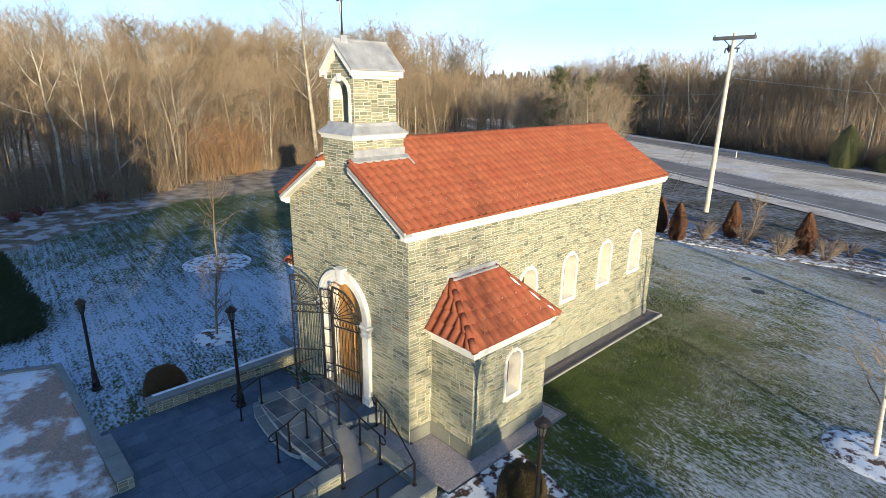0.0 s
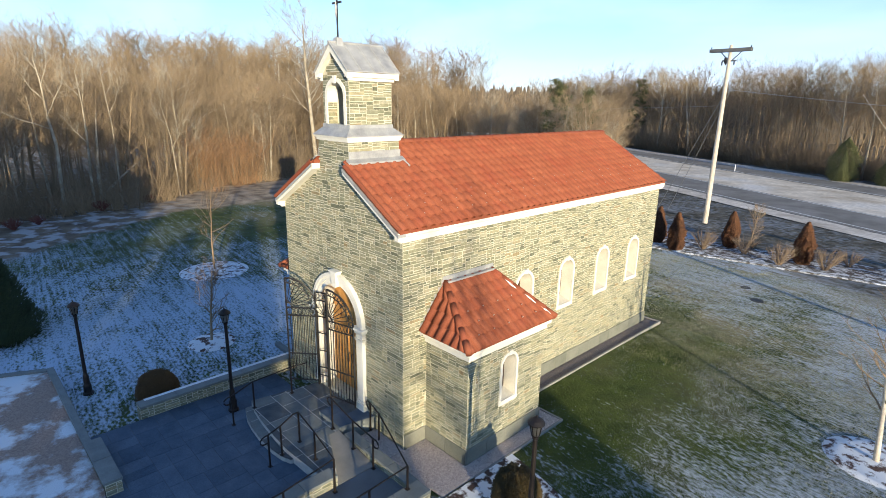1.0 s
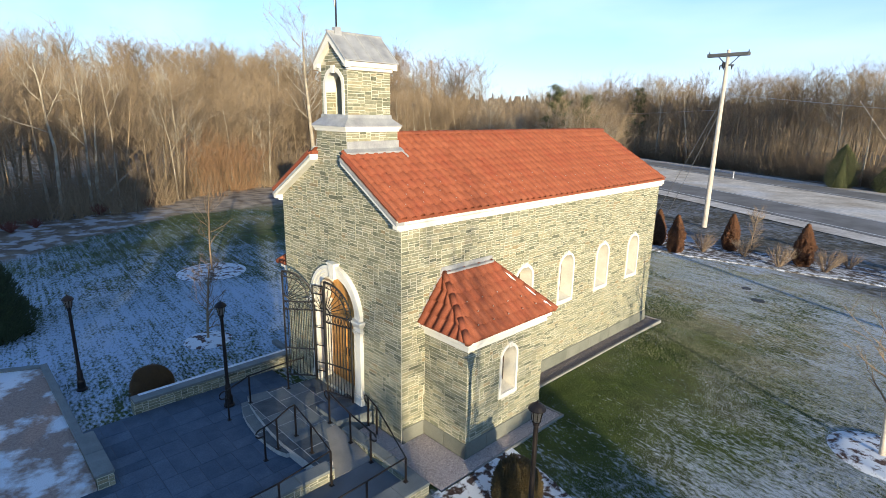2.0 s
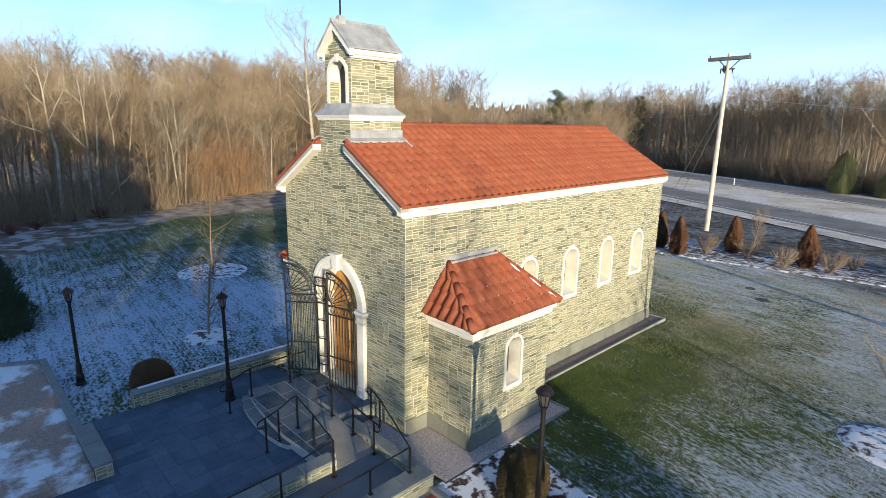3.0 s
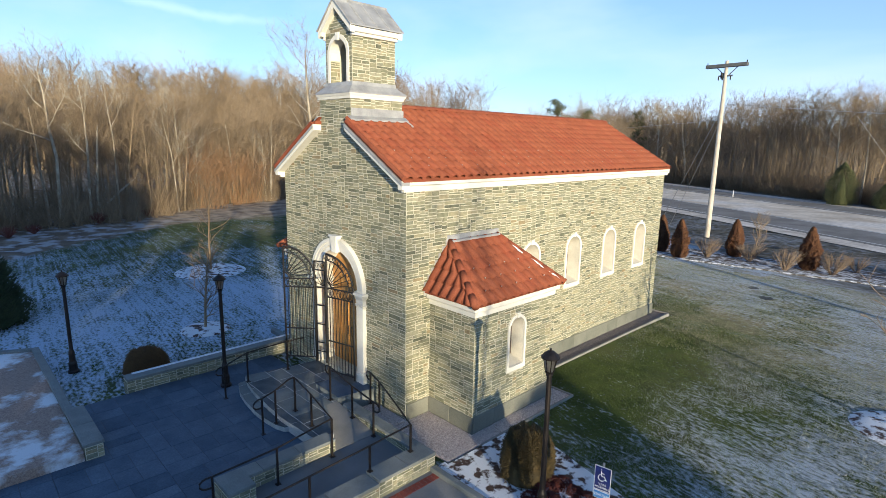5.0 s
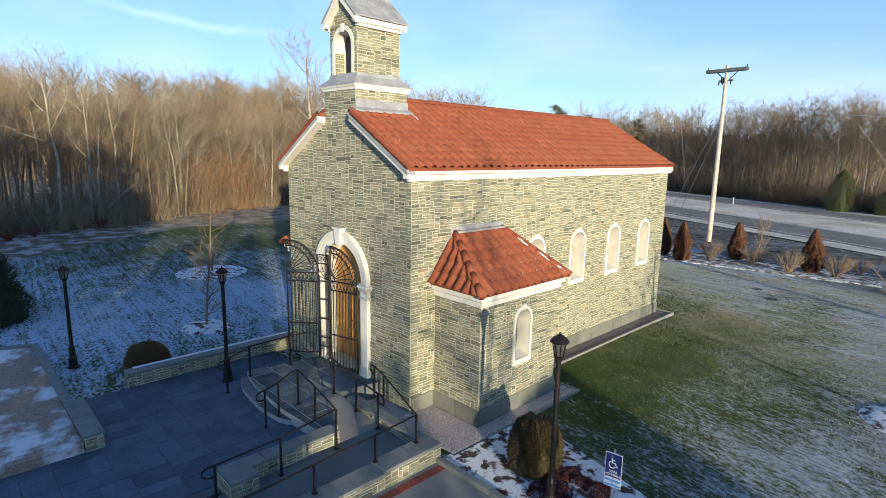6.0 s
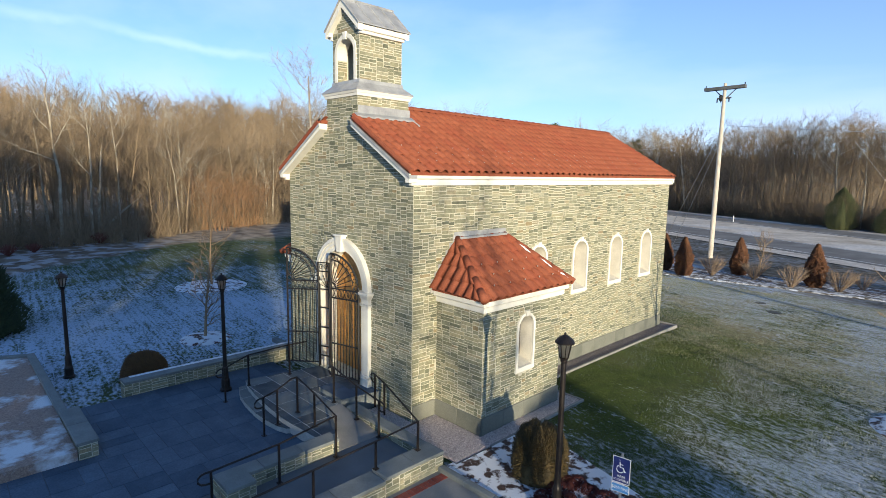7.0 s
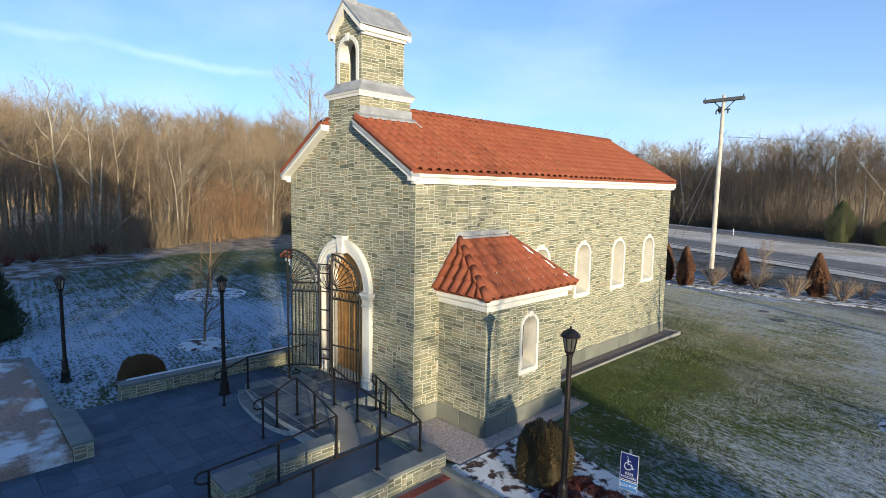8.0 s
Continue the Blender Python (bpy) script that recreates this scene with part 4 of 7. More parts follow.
for s in (1, -1):
    # raking board, then lead slope with standing seams
    for yy0, yy1 in ((SY0 - 0.14, SY0), (SY1, SY1 + 0.14)):
        bm = bmesh.new()
        pr = [(TX + s * T_OUT, T_EAVE - 0.15), (TX + s * T_OUT, T_EAVE + 0.01), (TX, T_PEAK), (TX, T_PEAK - 0.19)]
        a = [bm.verts.new((x, yy0, z)) for x, z in pr]
        b = [bm.verts.new((x, yy1, z)) for x, z in pr]
        bm.faces.new(a)
        bm.faces.new(b[::-1])
        for i in range(4):
            bm.faces.new((a[i], b[i], b[(i + 1) % 4], a[(i + 1) % 4]))
        at(part("raking_cornice", bm, M_trim))
    bm = bmesh.new()
    pr = [(TX + s * (T_OUT + 0.03), T_EAVE + 0.012), (TX + s * (T_OUT + 0.03), T_EAVE + 0.04), (TX, T_PEAK + 0.05), (TX, T_PEAK + 0.012)]
    a = [bm.verts.new((x, SY0 - 0.17, z)) for x, z in pr]
    b = [bm.verts.new((x, SY1 + 0.17, z)) for x, z in pr]
    bm.faces.new(a)
    bm.faces.new(b[::-1])
    for i in range(4):
        bm.faces.new((a[i], b[i], b[(i + 1) % 4], a[(i + 1) % 4]))
    for k in range(5):
        yy = SY0 - 0.12 + k * (SY1 - SY0 + 0.24) / 4
        tube(bm, [(TX + s * (T_OUT + 0.025), yy, T_EAVE + 0.05), (TX, yy, T_PEAK + 0.055)], 0.018, 6)
    at(part("lead_roof", bm, M_lead, label="lead sheet roof slope with standing seams"))
bm = bmesh.new()
tube(bm, [(TX, SY0 - 0.18, T_PEAK + 0.045), (TX, SY1 + 0.18, T_PEAK + 0.045)], 0.035, 8)
at(part("lead_ridge_roll", bm, M_lead))
bm = bmesh.new()
frustum(bm, (TX - 0.10, 0.16, TX + 0.10, 0.36), T_PEAK - 0.05, (TX - 0.08, 0.18, TX + 0.08, 0.34), T_PEAK + 0.16)
at(part("cross_pedestal", bm, M_lead))
# stones in the jambs of the bell arch
masonry(chapel, (TX - 0.40 - CX, SY0, 8.33), (0, 1, 0), (1, 0, 0), 0.30, 0.55, clear_of([]), 45)
masonry(chapel, (TX + 0.40 - CX, SY0 + 0.30, 8.33), (0, -1, 0), (-1, 0, 0), 0.30, 0.55, clear_of([]), 46)
# bell arch lining
put_y = ring_bm(arch_points(TX, 0.49, 8.33, 9.02), arch_points(TX, 0.385, 8.33, 9.02), SY0 - 0.03, SY0 + 0.0)
at(part("arch_surround", put_y, M_trim))
put_y = ring_bm(arch_points(TX, 0.404, 8.90, 9.02), arch_points(TX, 0.385, 8.90, 9.02), SY0 + 0.002, SY0 + 0.30)
at(part("arch_lining", put_y, M_trim))
bm = bmesh.new()
for k, (a0, a1) in enumerate(((TX - 0.07, TX + 0.07),)):
    frustum(bm, (a0 + 0.02, SY0 - 0.05, a1 - 0.02, SY0 - 0.001), 9.36, (a0, SY0 - 0.06, a1, SY0 - 0.001), 9.55)
at(part("keystone", bm, M_trim))

cross = empty("roof_cross", (TX, 0.26, T_PEAK + 0.16))
tagged(cross, "dark iron cross with small pale figure on the bellcote ridge", "cross")
bm = bmesh.new()
box(bm, -0.022, -0.016, 0, 0.022, 0.016, 1.02, 0.005)
part("upright", bm, M_iron, cross)
bm = bmesh.new()
box(bm, -0.20, -0.018, 0.80, 0.20, 0.014, 0.845, 0.005)
part("crossbar", bm, M_iron, cross)
bm = bmesh.new()
lathe(bm, [(0.012, 0.47), (0.022, 0.56), (0.026, 0.68), (0.03, 0.75), (0.02, 0.79), (0.016, 0.84)], 0, -0.035, 8)
part("ornament", bm, M_lead, cross)


# ---- side chapels ----
def side_chapel(sgn):
    X0, X1 = CX + sgn * HW, CX + sgn * (HW + AX1)
    lx0, lx1 = sgn * HW, sgn * (HW + AX1)
    # walls
    wall_with_openings("annex_wall", [(AY0, -0.2), (AY1, -0.2), (AY1, A_EAVE), (AY0, A_EAVE)], [arch_points(2.33, 0.29, 1.33, 2.33)], 0.35,
                       lambda u, z, d: (X1 - sgn * d, u, z), M_mortar)
    for y0, y1 in ((AY0, AY0 + 0.35), (AY1 - 0.35, AY1)):
        bm = bmesh.new()
        a, b = sorted((X0, X1 - sgn * 0.352))
        box(bm, a, y0, -0.2, b, y1, A_EAVE)
        at(part("annex_wall", bm, M_mortar))
    def above(u0, v0, u1, v1):
        return None if v1 < BASE + 0.02 else (u0, max(v0, BASE), u1, v1)
    t = clear_of([(2.33 - AY0, 0.29 + 0.03, 1.33 - 0.10, 2.33)])
    masonry(chapel, (lx1, AY0, 0), (0, 1, 0), (sgn, 0, 0), AY1 - AY0, A_EAVE - 0.1, lambda *c: above(*c) and t(*above(*c)), 51 + sgn)
    masonry(chapel, (lx0, AY0, 0), (sgn, 0, 0), (0, -1, 0), AX1, A_EAVE - 0.1, above, 53 + sgn)
    masonry(chapel, (lx1, AY1, 0), (-sgn, 0, 0), (0, 1, 0), AX1, A_EAVE - 0.1, above, 56 + sgn)
    # base course
    for x0, y0, x1, y1 in ((X0, AY0 - 0.035, X1 + sgn * 0.035, AY0 + 0.02), (X1 - sgn * 0.02, AY0 + 0.02, X1 + sgn * 0.035, AY1 - 0.02), (X0, AY1 - 0.02, X1 + sgn * 0.035, AY1 + 0.035)):
        a, b = sorted((x0, x1))
        base_blocks(a, y0, b, y1, -0.3)
    window(2.33, X1, sgn, 0.29, 1.33, 2.33, 0.07, 0.30, 0.13)
    # cornice
    E0 = A_EAVE - 0.15
    for x0, y0, x1, y1 in ((X0, AY0 - 0.15, X1 + sgn * 0.15, AY0 + 0.02), (X1 - sgn * 0.02, AY0 + 0.021, X1 + sgn * 0.15, AY1 - 0.021), (X0, AY1 - 0.02, X1 + sgn * 0.15, AY1 + 0.15)):
        bm = bmesh.new()
        a, b = sorted((x0, x1))
        box(bm, a, y0, E0, b, y1, A_EAVE, 0.03)
        at(part("cornice", bm, M_trim))
    for x0, y0, x1, y1 in ((X0, AY0 - 0.06, X1 + sgn * 0.06, AY0 + 0.018), (X1 - sgn * 0.018, AY0 + 0.019, X1 + sgn * 0.06, AY1 - 0.019), (X0, AY1 - 0.018, X1 + sgn * 0.06, AY1 + 0.06)):
        bm = bmesh.new()
        a, b = sorted((x0, x1))
        box(bm, a, y0, E0 - 0.15, b, y1, E0 - 0.001, 0.012)
        at(part("frieze", bm, M_trim))
    # hipped roof against the nave wall
    ex, ey0, ey1, ry0, ry1, zr = AX1 + 0.20, AY0 - 0.21, AY1 + 0.21, 1.42, 3.19, 4.38
    ze = A_EAVE + 0.0
    P = lambda dx, y, z: Vector((sgn * (HW + dx), y, z))
    bm = bmesh.new()
    vs = [bm.verts.new(p) for p in (P(0, ey0, ze), P(ex, ey0, ze), P(ex, ey1, ze), P(0, ey1, ze), P(0, ry0, zr), P(0, ry1, zr))]
    for f in ((0, 1, 4), (1, 2, 5, 4), (2, 3, 5), (0, 3, 2, 1), (0, 4, 5, 3)):
        bm.faces.new([vs[i] for i in f])
    part("roof_deck", bm, M_tile, chapel)
    # main slope
    dv = (P(0, 0, zr) - P(ex, 0, ze))
    ln = dv.length
    k0, k1 = (ry0 - ey0) / ln, (ey1 - ry1) / ln
    W = ey1 - ey0
    off = Vector((0, 0, 0.02))
    def keep_main(u, v, tw, ch):
        m = v + ch * 0.5
        m0 = v + ch * 0.1
        return u + tw * 0.85 > k0 * m0 and u + tw * 0.15 < W - k1 * m0
    tiled_slope(chapel, P(ex + 0.02, ey0, ze) + off, (0, 1, 0), dv, W, ln, keep_main, 61 + sgn, trim=lambda v: (k0 * v + 0.02, W - k1 * v - 0.02))
    # hip slopes
    for yb, yr, dy in ((ey0, ry0, 1), (ey1, ry1, -1)):
        dv2 = Vector((0, yr - yb, zr - ze))
        l2 = dv2.length
        kk = ex / l2
        def keep_hip(u, v, tw, ch):
            return u + tw * 0.15 < ex - kk * (v + ch * 0.1)
        tiled_slope(chapel, P(0, yb - dy * 0.02, ze) + off, (sgn, 0, 0), dv2, ex, l2, keep_hip, 65 + sgn + dy, trim=lambda v: (0.0, ex - kk * v - 0.02))
        # hip tiles
        bm = bmesh.new()
        a, b = P(ex + 0.02, yb - dy * 0.02, ze + 0.035), P(0.02, yr, zr + 0.035)
        n = 6
        for i in range(n):
            p0, p1 = a.lerp(b, i / n), a.lerp(b, min((i + 1.06) / n, 1))
            tube(bm, [p0 + Vector((0, 0, 0.004)), p1], 0.1, 14, (0.088, 0.083))
        part("hip_tiles", bm, M_tile, chapel, "rounded clay hip tiles", True)
    # lead apron and stepped flashing on the nave wall
    bm = bmesh.new()
    a, b = sorted((sgn * HW, sgn * (HW + 0.03)))
    box(bm, a, ry0 - 0.10, zr - 0.02, b, ry1 + 0.10, zr + 0.19, 0.006)
    a, b = sorted((sgn * HW, sgn * (HW + 0.16)))
    box(bm, a, ry0 - 0.02, zr + 0.02, b, ry1 + 0.02, zr + 0.075, 0.006)
    n = 7
    for i in range(n):
        f0, f1 = i / n, (i + 1) / n
        for yb, yr in ((ey0, ry0), (ey1, ry1)):
            y0, y1 = sorted((yb + (yr - yb) * f0, yb + (yr - yb) * f1))
            z1 = ze + (zr - ze) * f1
            a, b = sorted((sgn * HW, sgn * (HW + 0.024)))
            box(bm, a, y0 - 0.02, z1 - 0.25, b, y1 + 0.02, z1 + 0.10, 0.004)
    part("lead_flashing", bm, M_lead, chapel, "stepped grey lead flashing")


side_chapel(1)
side_chapel(-1)


# snow guards: small metal nibs in staggered rows on the lower tiles
def nib(bm, p, dn):
    m = Matrix.Translation(p) @ dn.to_track_quat("Z", "Y").to_matrix().to_4x4()
    box(bm, -0.008, -0.011, -0.02, 0.008, 0.011, 0.022, 0.003, m)


bm = bmesh.new()
dn = Vector((SL.z, 0, abs(SL.x)))
for r, (v, o) in enumerate(((0.42, 0.0), (0.78, 0.28), (1.12, 0.0))):
    y = 0.25 + o
    while y < LEN - 0.2:
        nib(bm, Vector((HW + OVER, 0, ROOF - (RIDGE - ROOF) * OVER / HW + 0.035)) + Vector((-abs(SL.x), 0, SL.z)) * v + Vector((0, y, 0)) + dn * 0.085, dn)
        y += 0.57
ob = part("snow_guards", bm, M_lead, chapel)
tagged(ob, "rows of small metal snow guards on the lower tiles", kind="stuff")
bm = bmesh.new()
dvm = Vector((-(AX1 + 0.20), 0, 4.38 - A_EAVE))
dnm = Vector((dvm.normalized().z, 0, -dvm.normalized().x))
for v, o in ((0.35, 0.55), (0.70, 0.85), (1.05, 0.75)):
    y = AY0 - 0.2 + o
    while y < AY1 + 0.2 - o * 0.9:
        nib(bm, Vector((HW + AX1 + 0.22, y, A_EAVE + 0.02)) + dvm.normalized() * v + dnm * 0.085, dnm)
        y += 0.57
ob = part("snow_guards", bm, M_lead, chapel)
tagged(ob, "small metal snow guards on the side chapel roof", kind="stuff")


# thin snow left on the shaded hip, and a strip of lead beside the bellcote
for v0, v1 in ((0.22, 0.42), (0.50, 0.72), (0.80, 0.94)):
    a, b = Vector((0.02 + AX1 + 0.20, AY1 + 0.21, A_EAVE)), Vector((0.0, 3.19, 4.38))
    p0, p1 = a.lerp(b, 1 - v0), a.lerp(b, 1 - v1)
    bm = bmesh.new()
    tube(bm, [p0 + Vector((0.03, -0.10, 0.075)), p0.lerp(p1, 0.5) + Vector((0.03, -0.11, 0.085)), p1 + Vector((0.03, -0.10, 0.075))], 0.03, 6, (0.012, 0.034, 0.010))
    ob = part("snow_strip", bm, M_snow)
    tagged(ob, "thin strip of snow lying along the tiled hip", "snow", "snow strips on the hip")
bm = bmesh.new()
p0 = Vector((TX + TH + 0.02, TOW_Y1 + 0.06, RIDGE - (RIDGE - ROOF) / HW * (TH - 0.0) + 0.12))
tube(bm, [p0, p0 + Vector((0.34, 0.03, -0.34 * (RIDGE - ROOF) / HW))], 0.03, 6)
at(part("lead_strip", bm, M_lead))


# ---- doorway ----
def voussoir_ring():
    bm = ring_bm(arch_points(CX, S_HALF, D_SPRING, D_SPRING, 24, False), arch_points(CX, S_HALF - 0.10, D_SPRING, D_SPRING, 24, False), -0.13, -0.001)
    at(part("archivolt", bm, M_trim))
    bm = ring_bm(arch_points(CX, S_HALF - 0.10, D_SPRING, D_SPRING, 24, False), arch_points(CX, S_HALF - 0.2, D_SPRING, D_SPRING, 24, False), -0.10, -0.001)
    at(part("archivolt", bm, M_trim))
    bm = ring_bm(arch_points(CX, S_HALF - 0.2, D_SPRING, D_SPRING, 24, False), arch_points(CX, D_HALF - 0.03, D_SPRING, D_SPRING, 24, False), -0.07, 0.42)
    at(part("archivolt", bm, M_trim))


voussoir_ring()
bm = bmesh.new()
frustum(bm, (CX - 0.10, -0.16, CX + 0.10, -0.001), 3.86, (CX - 0.15, -0.18, CX + 0.15, -0.001), 4.28)
box(bm, CX - 0.20, -0.21, 4.282, CX + 0.20, -0.001, 4.33, 0.01)
at(part("keystone", bm, M_trim))
for s in (1, -1):
    bm = bmesh.new()
    a, b = sorted((CX + s * (D_HALF - 0.03), CX + s * (S_HALF - 0.02)))
    box(bm, a, -0.11, D_FLOOR + 0.30, b, 0.42, 2.56, 0.012)
    at(part("pilaster", bm, M_trim))
    bm = bmesh.new()
    box(bm, a - 0.03, -0.14, D_FLOOR - 0.02, b + 0.03, 0.42, D_FLOOR + 0.22, 0.012)
    box(bm, a - 0.015, -0.125, D_FLOOR + 0.222, b + 0.015, 0.42, D_FLOOR + 0.298, 0.012)
    at(part("pilaster_base", bm, M_trim))
    bm = bmesh.new()
    frustum(bm, (a - 0.02, -0.125, b + 0.02, 0.42), 2.562, (a - 0.045, -0.15, b + 0.045, 0.42), 2.63)
    box(bm, a - 0.005, -0.115, 2.632, b + 0.005, 0.42, 2.76, 0.006)
    frustum(bm, (a - 0.02, -0.13, b + 0.02, 0.42), 2.762, (a - 0.09, -0.20, b + 0.09, 0.42), 2.88)
    box(bm, a - 0.10, -0.21, 2.882, b + 0.10, 0.42, 2.948, 0.008)
    at(part("capital", bm, M_trim))

# oak double door, closed, with arched fanlight boards
def door_leaf(s):
    base = empty("door_leaf", (CX, 0.40, D_FLOOR))
    bm = bmesh.new()
    n = 14
    pts = [(0.004, 0.02), (D_HALF - 0.03, 0.02)] + [((D_HALF - 0.03) * math.cos(math.pi / 2 * i / n), D_SPRING - D_FLOOR + (D_HALF - 0.03) * math.sin(math.pi / 2 * i / n)) for i in range(n)] + [(0.004, D_SPRING - D_FLOOR + D_HALF - 0.03)]
    a = [bm.verts.new((s * u, 0, z)) for u, z in pts]
    b = [bm.verts.new((s * u, 0.06, z)) for u, z in pts]
    bm.faces.new(a)
    bm.faces.new(b[::-1])
    for i in range(len(pts)):
        j = (i + 1) % len(pts)
        bm.faces.new((a[i], b[i], b[j], a[j]))
    part("leaf", bm, M_door, base)
    for u0, u1, z0, z1 in ((0.14, 0.46, 0.2, 0.9), (0.54, 0.84, 0.2, 0.9), (0.14, 0.46, 1.02, 2.0), (0.54, 0.84, 1.02, 2.0), (0.14, 0.46, 2.12, 2.7), (0.54, 0.84, 2.12, 2.6)):
        bm = bmesh.new()
        x0, x1 = sorted((s * u0, s * u1))
        box(bm, x0, -0.025, z0, x1, -0.001, z1, 0.02)
        part("panel", bm, M_door, base)
    bm = bmesh.new()
    tube(bm, [(s * 0.07, -0.04, 0.9), (s * 0.07, -0.075, 0.95), (s * 0.07, -0.075, 1.15), (s * 0.07, -0.04, 1.2)], 0.012, 6)
    part("door_handle", bm, M_iron, base, "dark iron pull handle")
    at(base)


door_leaf(1)
door_leaf(-1)


# ---- wrought iron gates ----
def gate(hinge, angle, flip):
    """One gate leaf: square bars, two rails, and a quarter-round fan of rays and rings above. u runs from the hinge."""
    g = empty("iron_gate", hinge)
    g.rotation_euler = (0, 0, radians(angle))
    tagged(g, "black wrought-iron gate leaf with rayed fan top, standing open" if flip else "black wrought-iron gate leaf with rayed fan top, half open", "gate", group="door gates")
    w, hs, R = 0.93, 2.50, 0.93
    k_bar = 1.35
    def bar(name, pts, r=0.010, sides=6):
        bm = bmesh.new()
        tube(bm, pts, r * k_bar, sides)
        part(name, bm, M_iron, g)
    bar("stile", [(0.0, 0, 0.03), (0.0, 0, hs)], 0.02)
    bar("stile", [(w, 0, 0.03), (w, 0, hs + R)], 0.02)
    for z in (0.12, 1.0, hs - 0.25, hs):
        bar("rail", [(0, 0, z), (w, 0, z)], 0.016)
    n = 9
    for i in range(1, n):
        u = w * i / n
        bar("baluster", [(u, 0, 0.12), (u, 0, hs - 0.25)], 0.009, 5)
    for i in range(8):
        u0 = w * (i + 0.5) / 8
        bar("ring", [(u0 + 0.045 * math.cos(t), 0, hs - 0.125 + 0.1 * math.sin(t)) for t in (k * math.pi / 5 for k in range(11))], 0.007, 5)
    c = (w, hs)
    for rr, rad in ((R, 0.02), (R - 0.16, 0.012), (0.16, 0.014)):
        bar("arch_rail", [(c[0] - rr * math.cos(t), 0, c[1] + rr * math.sin(t)) for t in (math.pi / 2 * k / 14 for k in range(15))], rad)
    for k in range(1, 8):
        t = math.pi / 2 * k / 8
        bar("ray", [(c[0] - r * math.cos(t), 0, c[1] + r * math.sin(t)) for r in (0.16, R - 0.16)], 0.009, 5)
    for k in range(7):
        t = math.pi / 2 * (k + 0.5) / 7
        r0 = R - 0.08
        p = (c[0] - r0 * math.cos(t), c[1] + r0 * math.sin(t))
        bar("scroll", [(p[0] + 0.055 * math.cos(q), 0, p[1] + 0.055 * math.sin(q)) for q in (j * math.pi / 5 for j in range(11))], 0.008, 5)
    return g


gate((CX - D_HALF + 0.06, -0.19, D_FLOOR), 222, True)
gate((CX + D_HALF - 0.02, -0.19, D_FLOOR), 196, False)


def gate_jamb():
    """The narrow fixed panel beside the left leaf: two stiles, rungs, and a scrolled square at the top."""
    g = empty("gate_jamb", (CX - D_HALF + 0.07, -0.235, D_FLOOR))
    g.rotation_euler = (0, 0, radians(24))
    tagged(g, "narrow fixed wrought-iron panel with scrolled head beside the gate", "gate")
    w, h = 0.36, 3.05
    def bar(name, pts, r, sides=6):
        bm = bmesh.new()
        tube(bm, pts, r, sides)
        part(name, bm, M_iron, g)
    for u in (0, w):
        bar("stile", [(u, 0, 0.0), (u, 0, h)], 0.024)
    for z in (0.35, 0.62, 1.18, 1.75, 2.28, h - 0.26, h - 0.01):
        bar("rung", [(0, 0, z), (w, 0, z)], 0.018)
    for k in range(4):
        t = math.pi / 2 * (k + 0.5) / 4
        bar("ray", [(w - 0.03 - 0.05 * math.cos(t), 0, 2.34), (w - 0.03 - 0.30 * math.cos(t), 0, 2.34 + 0.42 * math.sin(t))], 0.009, 5)
    for u in (0.1, 0.26):
        bar("scroll", [(u + (0.07 - 0.004 * j) * math.cos(j * 0.6), 0, h - 0.135 + (0.09 - 0.005 * j) * math.sin(j * 0.6)) for j in range(14)], 0.009, 5)


gate_jamb()


# ---- forecourt: landing, steps, ramp, low walls ----
PZ = 0.05        # level of the slate court


def slab(name, poly, z0, z1, mat, label, cat, kind="structure", parent=None):
    bm = bmesh.new()
    prism(bm, poly, z0, z1)
    ob = part(name, bm, mat, parent)
    if not parent:
        tagged(ob, label, cat, kind=kind)
    return ob


def rect_poly(x0, y0, x1, y1):
    return [(x0, y0), (x1, y0), (x1, y1), (x0, y1)]


# joints lie a little below the slabs
court = slab("court_floor", rect_poly(-6.0, -16, 0.0, -0.6), -0.3, PZ - 0.006, M_joint, "dark bluestone court in random rectangles", "paving")
# door platform, and the flagged landing below it
platform = slab("door_platform", [(-2.5, -1.02), (-1.46, -1.02), (-1.25, -0.002), (-2.5, -0.002)], -0.1, 0.425, M_cap, "dark bluestone slab before the chapel door", "platform")
LAND_Z, STEP_Z = 0.31, 0.18
LAND = [(-4.48, -2.12), (-4.0, -2.26), (-3.4, -2.35), (-2.4, -2.44), (-1.7, -2.46), (-0.95, -2.42), (-0.5, -2.38), (-0.24, -2.36), (-0.24, -1.92), (-1.50, -1.33), (-1.50, -0.03), (-4.12, -0.03)]
landing = slab("landing", LAND, -0.1, LAND_Z - 0.005, M_pale_joint, "broad bluestone landing with bowed front and pale joints", "landing")
STEP = [(-4.42, -2.34), (-3.9, -2.53), (-3.4, -2.62), (-2.65, -2.69), (-2.1, -2.67), (-1.7, -2.62), (-1.42, -2.52), (-1.36, -2.40), (-4.42, -2.06)]
lower_step = slab("step", STEP, -0.1, STEP_Z - 0.005, M_pale_joint, "bluestone step with bowed front edge", "step")


def clipped(poly, inside, meet):
    out = []
    for i, p in enumerate(poly):
        q = poly[(i + 1) % len(poly)]
        if inside(p):
            out.append(p)
        if inside(p) != inside(q):
            out.append(meet(p, q))
    return out


